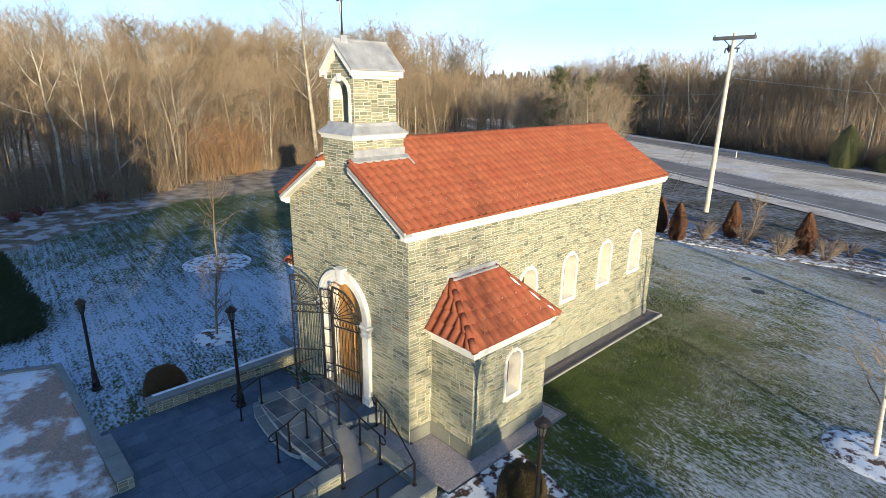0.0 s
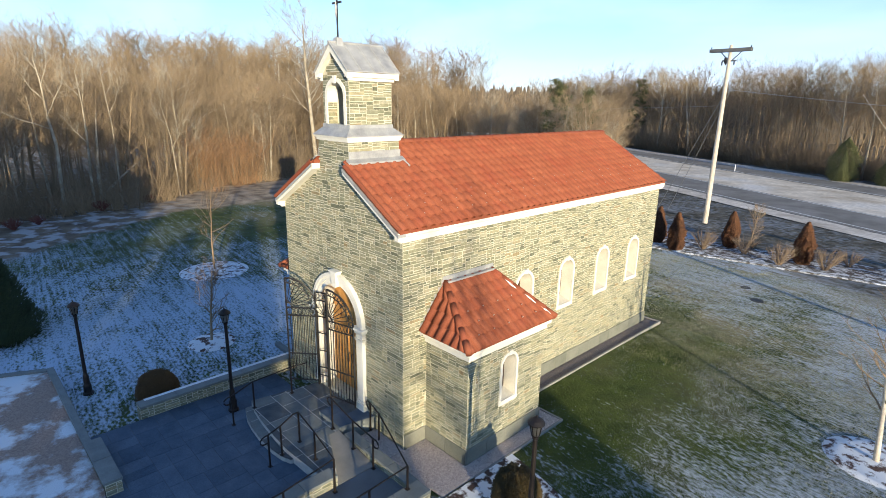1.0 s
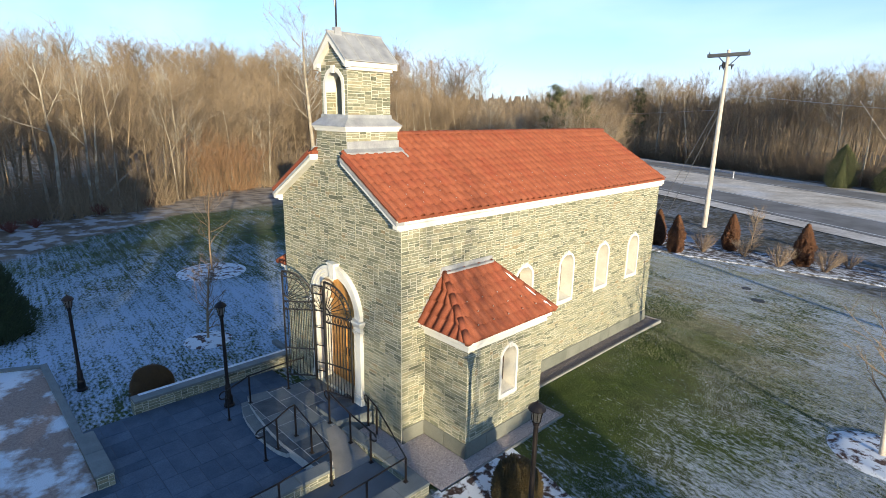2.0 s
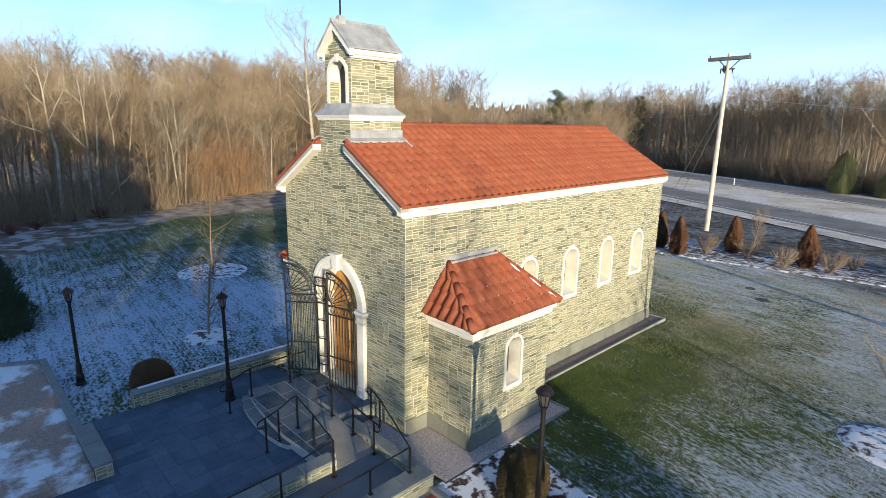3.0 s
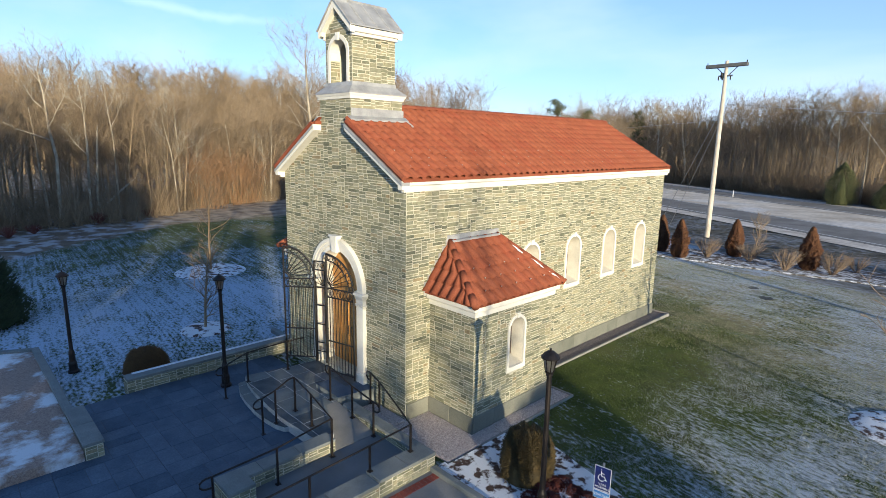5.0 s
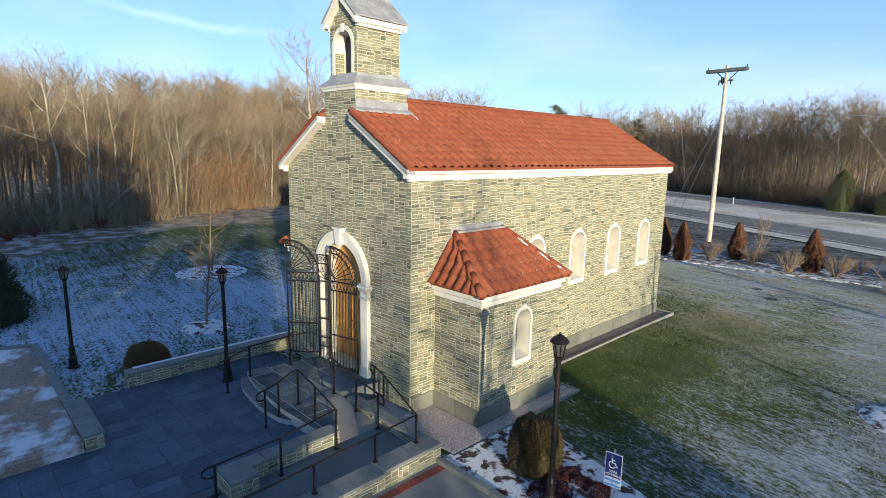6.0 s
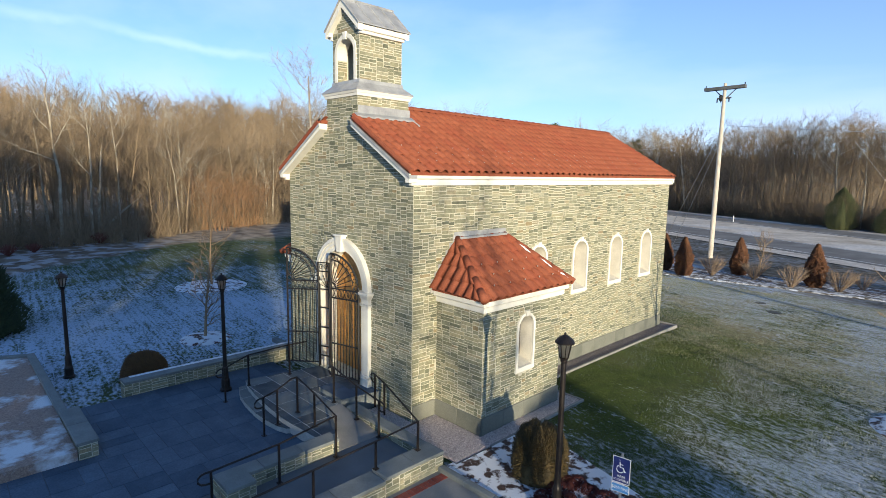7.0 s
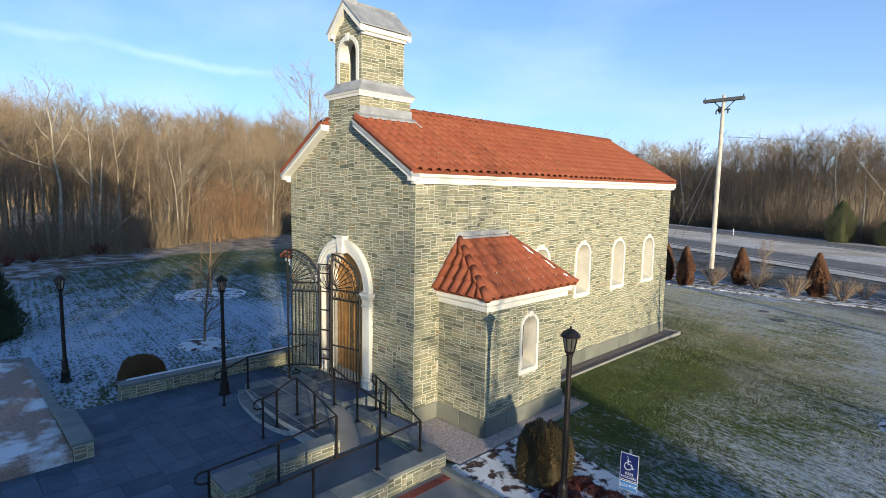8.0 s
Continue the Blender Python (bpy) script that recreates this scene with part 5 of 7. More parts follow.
def clip_convex(poly, hull):
    """The part of a polygon that lies inside a counter-clockwise convex outline."""
    for i in range(len(hull)):
        a, b = hull[i], hull[(i + 1) % len(hull)]
        side = lambda p: (b[0] - a[0]) * (p[1] - a[1]) - (b[1] - a[1]) * (p[0] - a[0])
        def meet(p, q):
            f = side(p) / (side(p) - side(q))
            return (p[0] + (q[0] - p[0]) * f, p[1] + (q[1] - p[1]) * f)
        poly = clipped(poly, lambda p: side(p) >= 0, meet)
        if not poly:
            break
    return poly


def flags(ob, hull, z, rows, seed, mats, j=0.007, turn=0.0):
    """Flagstones with recessed joints over a convex outline; rows: depths of the courses, laid from the front back."""
    rng = random.Random(seed)
    c, sn = math.cos(turn), math.sin(turn)
    y = min(p[1] for p in hull) - 0.3
    k = 0
    while y < max(p[1] for p in hull) + 0.3:
        h = rows[k % len(rows)]
        k += 1
        x = min(p[0] for p in hull) - rng.uniform(0.3, 0.8)
        while x < max(p[0] for p in hull) + 0.5:
            w = rng.uniform(0.55, 0.98)
            cell = [(x + j, y + j), (x + w - j, y + j), (x + w - j, y + h - j), (x + j, y + h - j)]
            cell = clip_convex([(a * c - b * sn, a * sn + b * c) for a, b in cell], hull)
            if len(cell) > 2:
                mx, my = sum(p[0] for p in cell) / len(cell), sum(p[1] for p in cell) / len(cell)
                n = len(cell)
                top = z + rng.uniform(-0.002, 0.002)
                vs = [(a - mx, b - my, -0.014) for a, b in cell] + [(a - mx, b - my, top - z - 0.004) for a, b in cell] + [((a - mx) * 0.985, (b - my) * 0.985, top - z) for a, b in cell]
                fs = [(i + o, (i + 1) % n + o, (i + 1) % n + n + o, i + n + o) for o in (0, n) for i in range(n)] + [tuple(range(2 * n, 3 * n))]
                shared("slab", mesh_from("slab", vs, fs, [rng.choice(mats)]), ob, (mx, my, z))
            x += w
        y += h


flags(landing, LAND[:5] + [(-1.50, -2.45), (-1.50, -0.03), (-4.12, -0.03)], LAND_Z, (0.52, 0.66, 0.46), 4, (M_step, M_flag, M_flag), 0.011)
flags(landing, [(-1.498, -2.45), (-0.95, -2.42), (-0.5, -2.38), (-0.24, -2.36), (-0.24, -1.92), (-1.498, -1.33)], LAND_Z, (0.52, 0.66, 0.46), 5, (M_step, M_flag), 0.011)
flags(lower_step, STEP, STEP_Z, (0.9,), 6, (M_step, M_flag), 0.011)
rng = random.Random(3)
for y0, y1 in ((-1.02, -0.52), (-0.52, -0.003)):
    flags(platform, [(-2.5, y0), (-1.46 + (y0 + 1.02) * 0.2, y0), (-1.46 + (y1 + 1.02) * 0.2, y1), (-2.5, y1)], 0.432, (1.4,), int(-y0 * 100), (M_slate, M_step), 0.005)

# ramp from the landing along the front, then turning towards the road
bm = bmesh.new()
v = [bm.verts.new(p) for p in ((-1.498, -1.33, LAND_Z), (0.10, -2.10, 0.10), (0.10, -1.02, 0.10), (-1.498, -1.02, LAND_Z),
                               (-1.498, -1.33, -0.2), (0.10, -2.10, -0.2), (0.10, -1.02, -0.2), (-1.498, -1.02, -0.2))]
for f in ((0, 1, 2, 3), (4, 7, 6, 5), (0, 4, 5, 1), (1, 5, 6, 2), (2, 6, 7, 3), (3, 7, 4, 0)):
    bm.faces.new([v[i] for i in f])
tagged(part("ramp", bm, M_concrete), "pale concrete ramp beside the door steps", "ramp", kind="structure")
bm = bmesh.new()
v = [bm.verts.new(p) for p in ((0.102, -16, -0.15), (1.498, -16, -0.15), (1.498, -2.4, 0.08), (0.102, -2.4, 0.08), (0.102, -0.62, 0.10), (1.498, -0.62, 0.10))]
bm.faces.new([v[i] for i in (0, 1, 2, 3)])
bm.faces.new([v[i] for i in (3, 2, 5, 4)])
r = bmesh.ops.extrude_face_region(bm, geom=list(bm.faces))
for g in r["geom"]:
    if isinstance(g, bmesh.types.BMVert):
        g.co.z = -0.4
tagged(part("ramp", bm, M_ramp), "smooth blue-grey ramp between two low walls", "ramp", kind="structure")


def low_wall(name, x0, y0, x1, y1, z0, top, seed, label, cap_len=0.95):
    """A low rubble wall with a bluestone coping in lengths."""
    w = empty(name, ((x0 + x1) / 2, (y0 + y1) / 2, z0))
    tagged(w, label, "low wall", kind="structure")
    ox, oy = w.location.x, w.location.y
    bm = bmesh.new()
    box(bm, x0 - ox, y0 - oy, 0, x1 - ox, y1 - oy, top - 0.07 - z0)
    part("wall_core", bm, M_mortar, w)
    H = top - 0.075 - z0
    for o, du, dn, wd in (((x0 - ox, y0 - oy, 0), (1, 0, 0), (0, -1, 0), x1 - x0), ((x1 - ox, y1 - oy, 0), (-1, 0, 0), (0, 1, 0), x1 - x0),
                          ((x1 - ox, y0 - oy, 0), (0, 1, 0), (1, 0, 0), y1 - y0), ((x0 - ox, y1 - oy, 0), (0, -1, 0), (-1, 0, 0), y1 - y0)):
        masonry(w, o, du, dn, wd, H, clear_of([]), seed)
        seed += 1
    long_x = x1 - x0 > y1 - y0
    total = (x1 - x0) if long_x else (y1 - y0)
    n = max(1, round(total / cap_len))
    for i in range(n):
        a, b = total * i / n + 0.004, total * (i + 1) / n - 0.004
        bm = bmesh.new()
        if long_x:
            box(bm, x0 - ox + a, y0 - oy - 0.03, top - z0 - 0.07, x0 - ox + b, y1 - oy + 0.03, top - z0, 0.008)
        else:
            box(bm, x0 - ox - 0.03, y0 - oy + a, top - z0 - 0.07, x1 - ox + 0.03, y0 - oy + b, top - z0, 0.008)
        part("coping_stone", bm, M_cap, w)
    return w


low_wall("court_wall", -6.35, -4.70, -6.0, 0.35, -0.05, 0.45, 71, "low schist wall with bluestone coping beside the frosted lawn")
bm = bmesh.new()
box(bm, -10.7, -6.22, -0.1, -5.25, -6.02, 0.33, 0.012)
for (xa, ya), (xb, yb) in zip(((-10.72, -6.22), (-11.77, -8.5), (-13.67, -12)), ((-11.77, -8.5), (-13.67, -12), (-16.2, -20))):
    prism(bm, [(xa, ya), (xb, yb), (xb + 0.19, yb), (xa + 0.19, ya)], -0.1, 0.33)
tagged(part("terrace_kerb", bm, M_cap), "narrow stone kerb round the gravel terrace", "kerb", kind="structure")
low_wall("terrace_wall", -5.24, -6.20, -3.15, -5.86, -0.05, 0.42, 81, "low schist wall with bluestone coping beside the gravel terrace")
low_wall("ramp_wall", -0.22, -4.62, 0.10, -2.10, -0.1, 0.40, 91, "low schist wall with bluestone coping inside the ramp")
low_wall("ramp_pier", 0.135, -4.62, 0.42, -4.08, -0.1, 0.40, 96, "short schist return with coping at the end of the ramp wall")
low_wall("outer_ramp_wall", 1.53, -2.28, 1.95, -0.80, -0.2, 0.40, 101, "low schist wall with bluestone coping outside the ramp")
low_wall("outer_ramp_wall", 1.53, -9.0, 1.95, -2.286, -0.2, 0.34, 103, "lower length of schist wall with bluestone coping outside the ramp")
low_wall("ramp_curb", -1.24, -0.99, 1.49, -0.76, -0.1, 0.33, 111, "stone curb with coping beside the concrete ramp")

# slate slabs of the court: random rectangles
rng = random.Random(7)
cells = []


def split(x0, y0, x1, y1):
    w, h = x1 - x0, y1 - y0
    if max(w, h) < 0.95 and w * h < 0.5 or max(w, h) < 0.5:
        cells.append((x0, y0, x1, y1))
    elif w > h:
        m = x0 + w * rng.choice((0.4, 0.5, 0.6))
        split(x0, y0, m, y1), split(m, y0, x1, y1)
    else:
        m = y0 + h * rng.choice((0.4, 0.5, 0.6))
        split(x0, y0, x1, m), split(x0, m, x1, y1)


split(-6.0, -9.5, -0.25, -0.6)
for x0, y0, x1, y1 in cells:
    if y0 > -2.2 and x0 > -4.4:
        continue
    w, h, j = x1 - x0, y1 - y0, 0.0035
    z = rng.uniform(0, 0.003)
    vs = [(j, j, -0.02), (w - j, j, -0.02), (w - j, h - j, -0.02), (j, h - j, -0.02), (j + 0.003, j + 0.003, z), (w - j - 0.003, j + 0.003, z), (w - j - 0.003, h - j - 0.003, z), (j + 0.003, h - j - 0.003, z)]
    me = mesh_from("slab", vs, [(0, 1, 5, 4), (1, 2, 6, 5), (2, 3, 7, 6), (3, 0, 4, 7), (4, 5, 6, 7)], [M_slate])
    shared("slab", me, court, (x0, y0, PZ))


# gravel terrace beyond the low wall
bm = bmesh.new()
prism(bm, [(-10.55, -6.22), (-11.6, -8.5), (-13.5, -12), (-16, -20), (-16, -30), (-3.17, -30), (-3.17, -6.22)], -0.2, 0.26)
tagged(part("terrace", bm, M_court), "pinkish gravel terrace with torn patches of snow", "terrace", kind="structure")

# gravel drip strip round the chapel, with stone edging
def gravel(name, poly, z, n, seed, mat=M_gravel):
    ob = slab(name, poly, -0.35, z, mat, "strip of pinkish pea gravel along the chapel wall", "gravel")
    rng = random.Random(seed)
    xs, ys = [p[0] for p in poly], [p[1] for p in poly]
    verts, tris = [], []
    for _ in range(n):
        x, y = rng.uniform(min(xs) + 0.02, max(xs) - 0.02), rng.uniform(min(ys) + 0.02, max(ys) - 0.02)
        r = rng.uniform(0.016, 0.038)
        k = len(verts)
        a = rng.random() * 6.28
        for i in range(4):
            verts.append((x + r * math.cos(a + i * 1.571) * 1.2, y + r * math.sin(a + i * 1.571), z - 0.002))
        verts.append((x + rng.uniform(-0.003, 0.003), y, z + r * 0.9))
        tris += [(k, k + 1, k + 4), (k + 1, k + 2, k + 4), (k + 2, k + 3, k + 4), (k + 3, k, k + 4)]
    peb = new("pebbles", mesh_tris("pebbles", verts, tris, mat, True))
    peb.parent = ob
    peb["kind"] = "stuff"


gravel("gravel_bed", rect_poly(0.032, -0.728, 1.60, AY0 - 0.04), 0.0, 5600, 1)
gravel("gravel_bed", rect_poly(AX1 + 0.036, -0.45, 2.0, 4.30), 0.002, 5000, 2)
gravel("gravel_bed", rect_poly(0.036, AY1 + 0.036, AX1 + 0.034, 4.30), 0.0, 1500, 3)
gravel("gravel_bed", rect_poly(0.036, 4.302, 0.55, LEN + 0.3), -0.02, 4000, 4, M_dark_gravel)
gravel("gravel_bed", rect_poly(-1.23, -0.728, 0.03, -0.012), 0.03, 3200, 5)
for x0, y0, x1, y1 in ((2.0, 0.6, 2.07, 4.37), (0.56, 4.30, 1.998, 4.37), (0.55, 4.372, 0.62, LEN + 0.37), (-0.6, LEN + 0.30, 0.548, LEN + 0.37)):
    bm = bmesh.new()
    box(bm, x0, y0, -0.35, x1, y1, 0.035, 0.008)
    tagged(part("edging", bm, M_concrete), "pale stone edging between gravel and lawn", "edging", kind="structure")

# planting bed by the ramp's corner, kerb and parking bay
bm = bmesh.new()
n = 14
bed_poly = [(2.072, -0.52), (1.96, -0.52), (1.96, -0.80), (3.4, -0.80), (5.0, -0.95), (7.5, -1.2), (7.7, -0.2), (6.6, 0.75), (5.4, 1.25), (4.2, 1.55), (3.2, 1.8), (2.072, 2.0)]
prism(bm, bed_poly, -0.3, 0.03)
tagged(part("planting_bed", bm, M_mulch), "dark mulch bed dusted with snow", "planting bed", kind="structure")
kerb = empty("kerb", (1.96, -0.95, -0.4))
tagged(kerb, "grey stone kerb with pale joints beside the parking bay", "kerb", kind="structure")
KERB = ((1.96, -0.80), (3.4, -0.80), (5.0, -0.95), (7.5, -1.20), (12.0, -1.70))
for (xa, ya), (xb, yb) in zip(KERB, KERB[1:]):
    n = max(1, round((xb - xa) / 0.72))
    for i in range(n):
        bm = bmesh.new()
        f0, f1 = i / n + 0.006 / (xb - xa), (i + 1) / n - 0.006 / (xb - xa)
        p, q = (xa + (xb - xa) * f0, ya + (yb - ya) * f0), (xa + (xb - xa) * f1, ya + (yb - ya) * f1)
        prism(bm, [(p[0], p[1] - 0.15), (q[0], q[1] - 0.15), (q[0], q[1] - 0.002), (p[0], p[1] - 0.002)], -0.4, 0.10)
        bmesh.ops.bevel(bm, geom=[e for e in bm.edges if all(v.co.z > 0 for v in e.verts)], offset=0.012, segments=1, affect="EDGES")
        bmesh.ops.translate(bm, verts=bm.verts, vec=(-1.96, 0.95, 0.4))
        part("kerb_stone", bm, M_cap, kerb)
    bm = bmesh.new()
    prism(bm, [(xa, ya - 0.14), (xb, yb - 0.14), (xb, yb - 0.01), (xa, ya - 0.01)], -0.4, 0.085)
    bmesh.ops.translate(bm, verts=bm.verts, vec=(-1.96, 0.95, 0.4))
    part("kerb_bedding", bm, M_pale_joint, kerb)
bm = bmesh.new()
prism(bm, [(1.952, -30), (30, -30), (30, -3.6), (12, -1.852), (7.5, -1.352), (5.0, -1.102), (3.4, -0.952), (1.952, -0.952)], -0.4, -0.004)
tagged(part("parking_bay", bm, M_concrete), "grey paved parking bay edged with red brick", "pavement", kind="structure")
bricks = empty("brick_band", (2.1, -3.0, -0.004))
tagged(bricks, "narrow band of red bricks in the parking bay", "brick band", kind="structure")
for i in range(40):
    y = 1.95 - i * 0.105
    vs = [(-0.1, y, -0.02), (0.1, y, -0.02), (0.1, y + 0.097, -0.02), (-0.1, y + 0.097, -0.02), (-0.096, y + 0.003, 0.008), (0.096, y + 0.003, 0.008), (0.096, y + 0.094, 0.008), (-0.096, y + 0.094, 0.008)]
    if i == 0:
        brick_me = mesh_from("brick", [(a, b - y, c) for a, b, c in vs], [(0, 1, 5, 4), (1, 2, 6, 5), (2, 3, 7, 6), (3, 0, 4, 7), (4, 5, 6, 7)], [M_brick])
    shared("brick", brick_me, bricks, (0.06, y, 0))


# ---- railings ----
def rail(name, posts, label, ends=(True, True)):
    """A handrail: posts (x, y, foot z, rail z; a foot of None: a bend of the rail alone), its ends bent back in a loop."""
    x0, y0, z0 = posts[0][0], posts[0][1], posts[0][2] or 0.0
    g = empty(name, (x0, y0, z0))
    tagged(g, label, "handrail", group="forecourt handrails")
    o = Vector((x0, y0, z0))
    for x, y, z, top in posts:
        if z is None:
            continue
        bm = bmesh.new()
        px, py, pz = x - o.x, y - o.y, z - o.z
        box(bm, px - 0.02, py - 0.02, pz, px + 0.02, py + 0.02, top - o.z, 0.004)
        post = part("post", bm, M_bronze, g)
        bm = bmesh.new()
        box(bm, px - 0.05, py - 0.05, pz, px + 0.05, py + 0.05, pz + 0.016, 0.003)
        part("base_plate", bm, M_bronze, post)
    pts = [Vector((x, y, top)) - o for x, y, z, top in posts]
    def loop(p, q):
        d = (p - q)
        d.z = 0
        d.normalize()
        dip = lambda a, b: p + d * a - Vector((0, 0, b))
        return [dip(0.10, 0.0), dip(0.17, 0.02), dip(0.22, 0.07), dip(0.22, 0.15), dip(0.17, 0.20), dip(0.10, 0.22), dip(0.0, 0.22)]
    full = list(pts)
    if ends[0]:
        full = loop(pts[0], pts[1])[::-1] + full
    if ends[1]:
        full = full + loop(pts[-1], pts[-2])
    bm = bmesh.new()
    tube(bm, full, 0.020, 8)
    part("handrail_bar", bm, M_bronze, g)
    return g


DARK_RAIL = "dark brown metal handrail on square posts"
rail("handrail", [(-4.0, -2.87, PZ, 0.96), (-4.05, -2.22, LAND_Z, 1.15), (-4.08, -1.02, LAND_Z, 1.17), (-4.02, -0.5, None, 1.17)], DARK_RAIL + " beside the steps", (True, False))
rail("handrail", [(-1.66, -2.94, PZ, 0.96), (-1.72, -2.58, STEP_Z, 1.02), (-1.75, -2.2, None, 1.18), (-1.74, -2.06, LAND_Z, 1.19), (-0.84, -2.13, LAND_Z, 1.10), (0.25, -2.27, 0.09, 1.00),
                  (0.31, -3.57, 0.06, 0.86), (0.2, -4.80, 0.03, 0.74)], DARK_RAIL + " along the inner ramp")
rail("handrail", [(-1.66, -1.11, LAND_Z, 1.22), (-0.67, -1.12, 0.22, 1.05), (0.18, -1.11, 0.09, 0.96)], DARK_RAIL + " beside the concrete ramp")
rail("handrail", [(-1.22, -0.17, 0.03, 0.92), (-0.73, -0.25, 0.03, 0.86), (0.40, -0.70, None, 0.94), (1.60, -1.19, 0.40, 1.02), (1.60, -2.25, 0.40, 0.96), (1.60, -3.59, 0.34, 0.90), (1.60, -4.95, 0.34, 0.84), (1.60, -6.3, 0.34, 0.80)],
     DARK_RAIL + " round the outer ramp wall")


# ---- lamp posts ----
def lamp_post(x, y, z, h=3.35, label=""):
    g = empty("lamp_post", (x, y, z))
    tagged(g, label, "lamp post", group="forecourt lamp posts")
    bm = bmesh.new()
    lathe(bm, [(0.15, 0), (0.15, 0.06), (0.115, 0.09), (0.11, 0.30), (0.085, 0.36), (0.08, 0.62), (0.06, 0.68), (0.05, 0.72)], sides=12)
    part("base", bm, M_bronze, g)
    bm = bmesh.new()
    lathe(bm, [(0.052, 0.70), (0.045, h - 0.52), (0.06, h - 0.50), (0.06, h - 0.47), (0.04, h - 0.45)], sides=12)
    part("shaft", bm, M_bronze, g)
    bm = bmesh.new()
    lathe(bm, [(0.075, h - 0.45), (0.085, h - 0.43), (0.05, h - 0.42)], sides=8)
    part("lantern_floor", bm, M_bronze, g)
    bm = bmesh.new()
    lathe(bm, [(0.068, h - 0.42), (0.115, h - 0.17)], sides=8)
    part("lantern_glass", bm, M_lamp_glass, g, "clouded lantern glass")
    for k in range(8):
        t = 2 * math.pi * k / 8
        bm = bmesh.new()
        tube(bm, [(0.075 * math.cos(t), 0.075 * math.sin(t), h - 0.43), (0.122 * math.cos(t), 0.122 * math.sin(t), h - 0.165)], 0.008, 5)
        part("lantern_bar", bm, M_bronze, g)
    bm = bmesh.new()
    lathe(bm, [(0.165, h - 0.175), (0.165, h - 0.155), (0.12, h - 0.10), (0.06, h - 0.055), (0.02, h - 0.04), (0.02, h - 0.02), (0.012, h)], sides=16)
    part("lantern_roof", bm, M_bronze, g)
    return g


lamp_post(-4.75, -2.56, PZ, 3.24, "dark brown lamp post with glazed lantern on the slate court")
lamp_post(-8.74, -5.46, -0.03, 3.1, "dark brown lamp post with glazed lantern on the lawn")
lamp_post(4.51, -0.52, 0.02, 3.41, "brown lamp post with glazed lantern in the mulch bed")


# ---- parking sign ----
def parking_sign():
    g = empty("parking_sign", (5.5, -0.21, 0.02))
    g.rotation_euler, g.scale = (0, 0, radians(10)), (0.92, 0.92, 0.97)
    tagged(g, "blue accessible parking sign on a steel post", "sign")
    bm = bmesh.new()
    box(bm, -0.02, 0.004, 0, 0.02, 0.03, 1.60, 0.004)
    part("post", bm, M_galv, g)
    def plate(name, z0, z1, w, mat, border):
        bm = bmesh.new()
        box(bm, -w, -0.004, z0, w, 0.003, z1, 0.0)
        p = part(name, bm, M_white, g)
        bm = bmesh.new()
        box(bm, -w + border, -0.006, z0 + border, w - border, -0.0045, z1 - border, 0.0)
        part("plate_field", bm, mat, p)
        return p
    main = plate("sign_plate", 1.07, 1.53, 0.155, M_blue, 0.010)
    fine = plate("fine_plate", 0.90, 1.05, 0.155, M_lightblue, 0.008)
    def words(text, size, z, par):
        cu = bpy.data.curves.new("lettering", "FONT")
        cu.body, cu.size, cu.align_x, cu.extrude = text, size, "CENTER", 0.0008
        cu.materials.append(M_white)
        ob = new("lettering", cu)
        ob.parent = par
        ob.location = (0, -0.0075, z)
        ob.rotation_euler = (radians(90), 0, 0)
    words("VAN", 0.070, 1.165, main)
    words("ACCESSIBLE", 0.053, 1.108, main)
    words("$250 FINE", 0.068, 0.955, fine)
    # wheelchair symbol: head, back, seat, leg and wheel as plain strokes
    bm = bmesh.new()
    y = -0.0085
    tube(bm, [(-0.03, y, 1.470), (-0.028, y, 1.472)], 0.018, 8)
    tube(bm, [(-0.028, y, 1.44), (-0.022, y, 1.35), (0.035, y, 1.35), (0.06, y, 1.285), (0.08, y, 1.292)], 0.010, 6)
    tube(bm, [(-0.025, y, 1.405), (0.03, y, 1.40)], 0.008, 6)
    tube(bm, [(-0.02 + 0.062 * math.cos(t), y, 1.315 + 0.062 * math.sin(t)) for t in (math.radians(110 + 23 * k) for k in range(11))], 0.008, 6)
    bmesh.ops.scale(bm, vec=(1, 0.25, 1), verts=bm.verts, space=Matrix.Translation((0, -y, 0)))
    part("symbol", bm, M_white, main)


parking_sign()


# ---- plants ----
class Sticks:
    """Gathers tapered three-sided sticks into arrays."""
    def __init__(self):
        self.v, self.t = [], []

    def stick(self, p0, p1, r0, r1, sides=3):
        d = p1 - p0
        if d.length < 1e-5:
            return
        a = d.orthogonal().normalized()
        b = d.normalized().cross(a)
        k = len(self.v)
        ring = [math.cos(2 * math.pi * i / sides) * a + math.sin(2 * math.pi * i / sides) * b for i in range(sides)]
        self.v += [tuple(p0 + r0 * q) for q in ring]
        if r1 <= 0:
            self.v.append(tuple(p1))
            self.t += [(k + i, k + (i + 1) % sides, k + sides) for i in range(sides)]
        else:
            self.v += [tuple(p1 + r1 * q) for q in ring]
            for i in range(sides):
                j = (i + 1) % sides
                self.t += [(k + i, k + j, k + sides + j), (k + i, k + sides + j, k + sides + i)]

    def sliver(self, p0, p1, r):
        """A twig too thin to have sides."""
        a = (p1 - p0).orthogonal().normalized() * r
        a.rotate(Matrix.Rotation(len(self.v) * 0.37, 3, (p1 - p0).normalized()))
        k = len(self.v)
        self.v += [tuple(p0 - a), tuple(p0 + a), tuple(p1)]
        self.t.append((k, k + 1, k + 2))

    def arrays(self):
        return np.array(self.v, np.float32).reshape(-1, 3), np.array(self.t, np.int32).reshape(-1, 3)


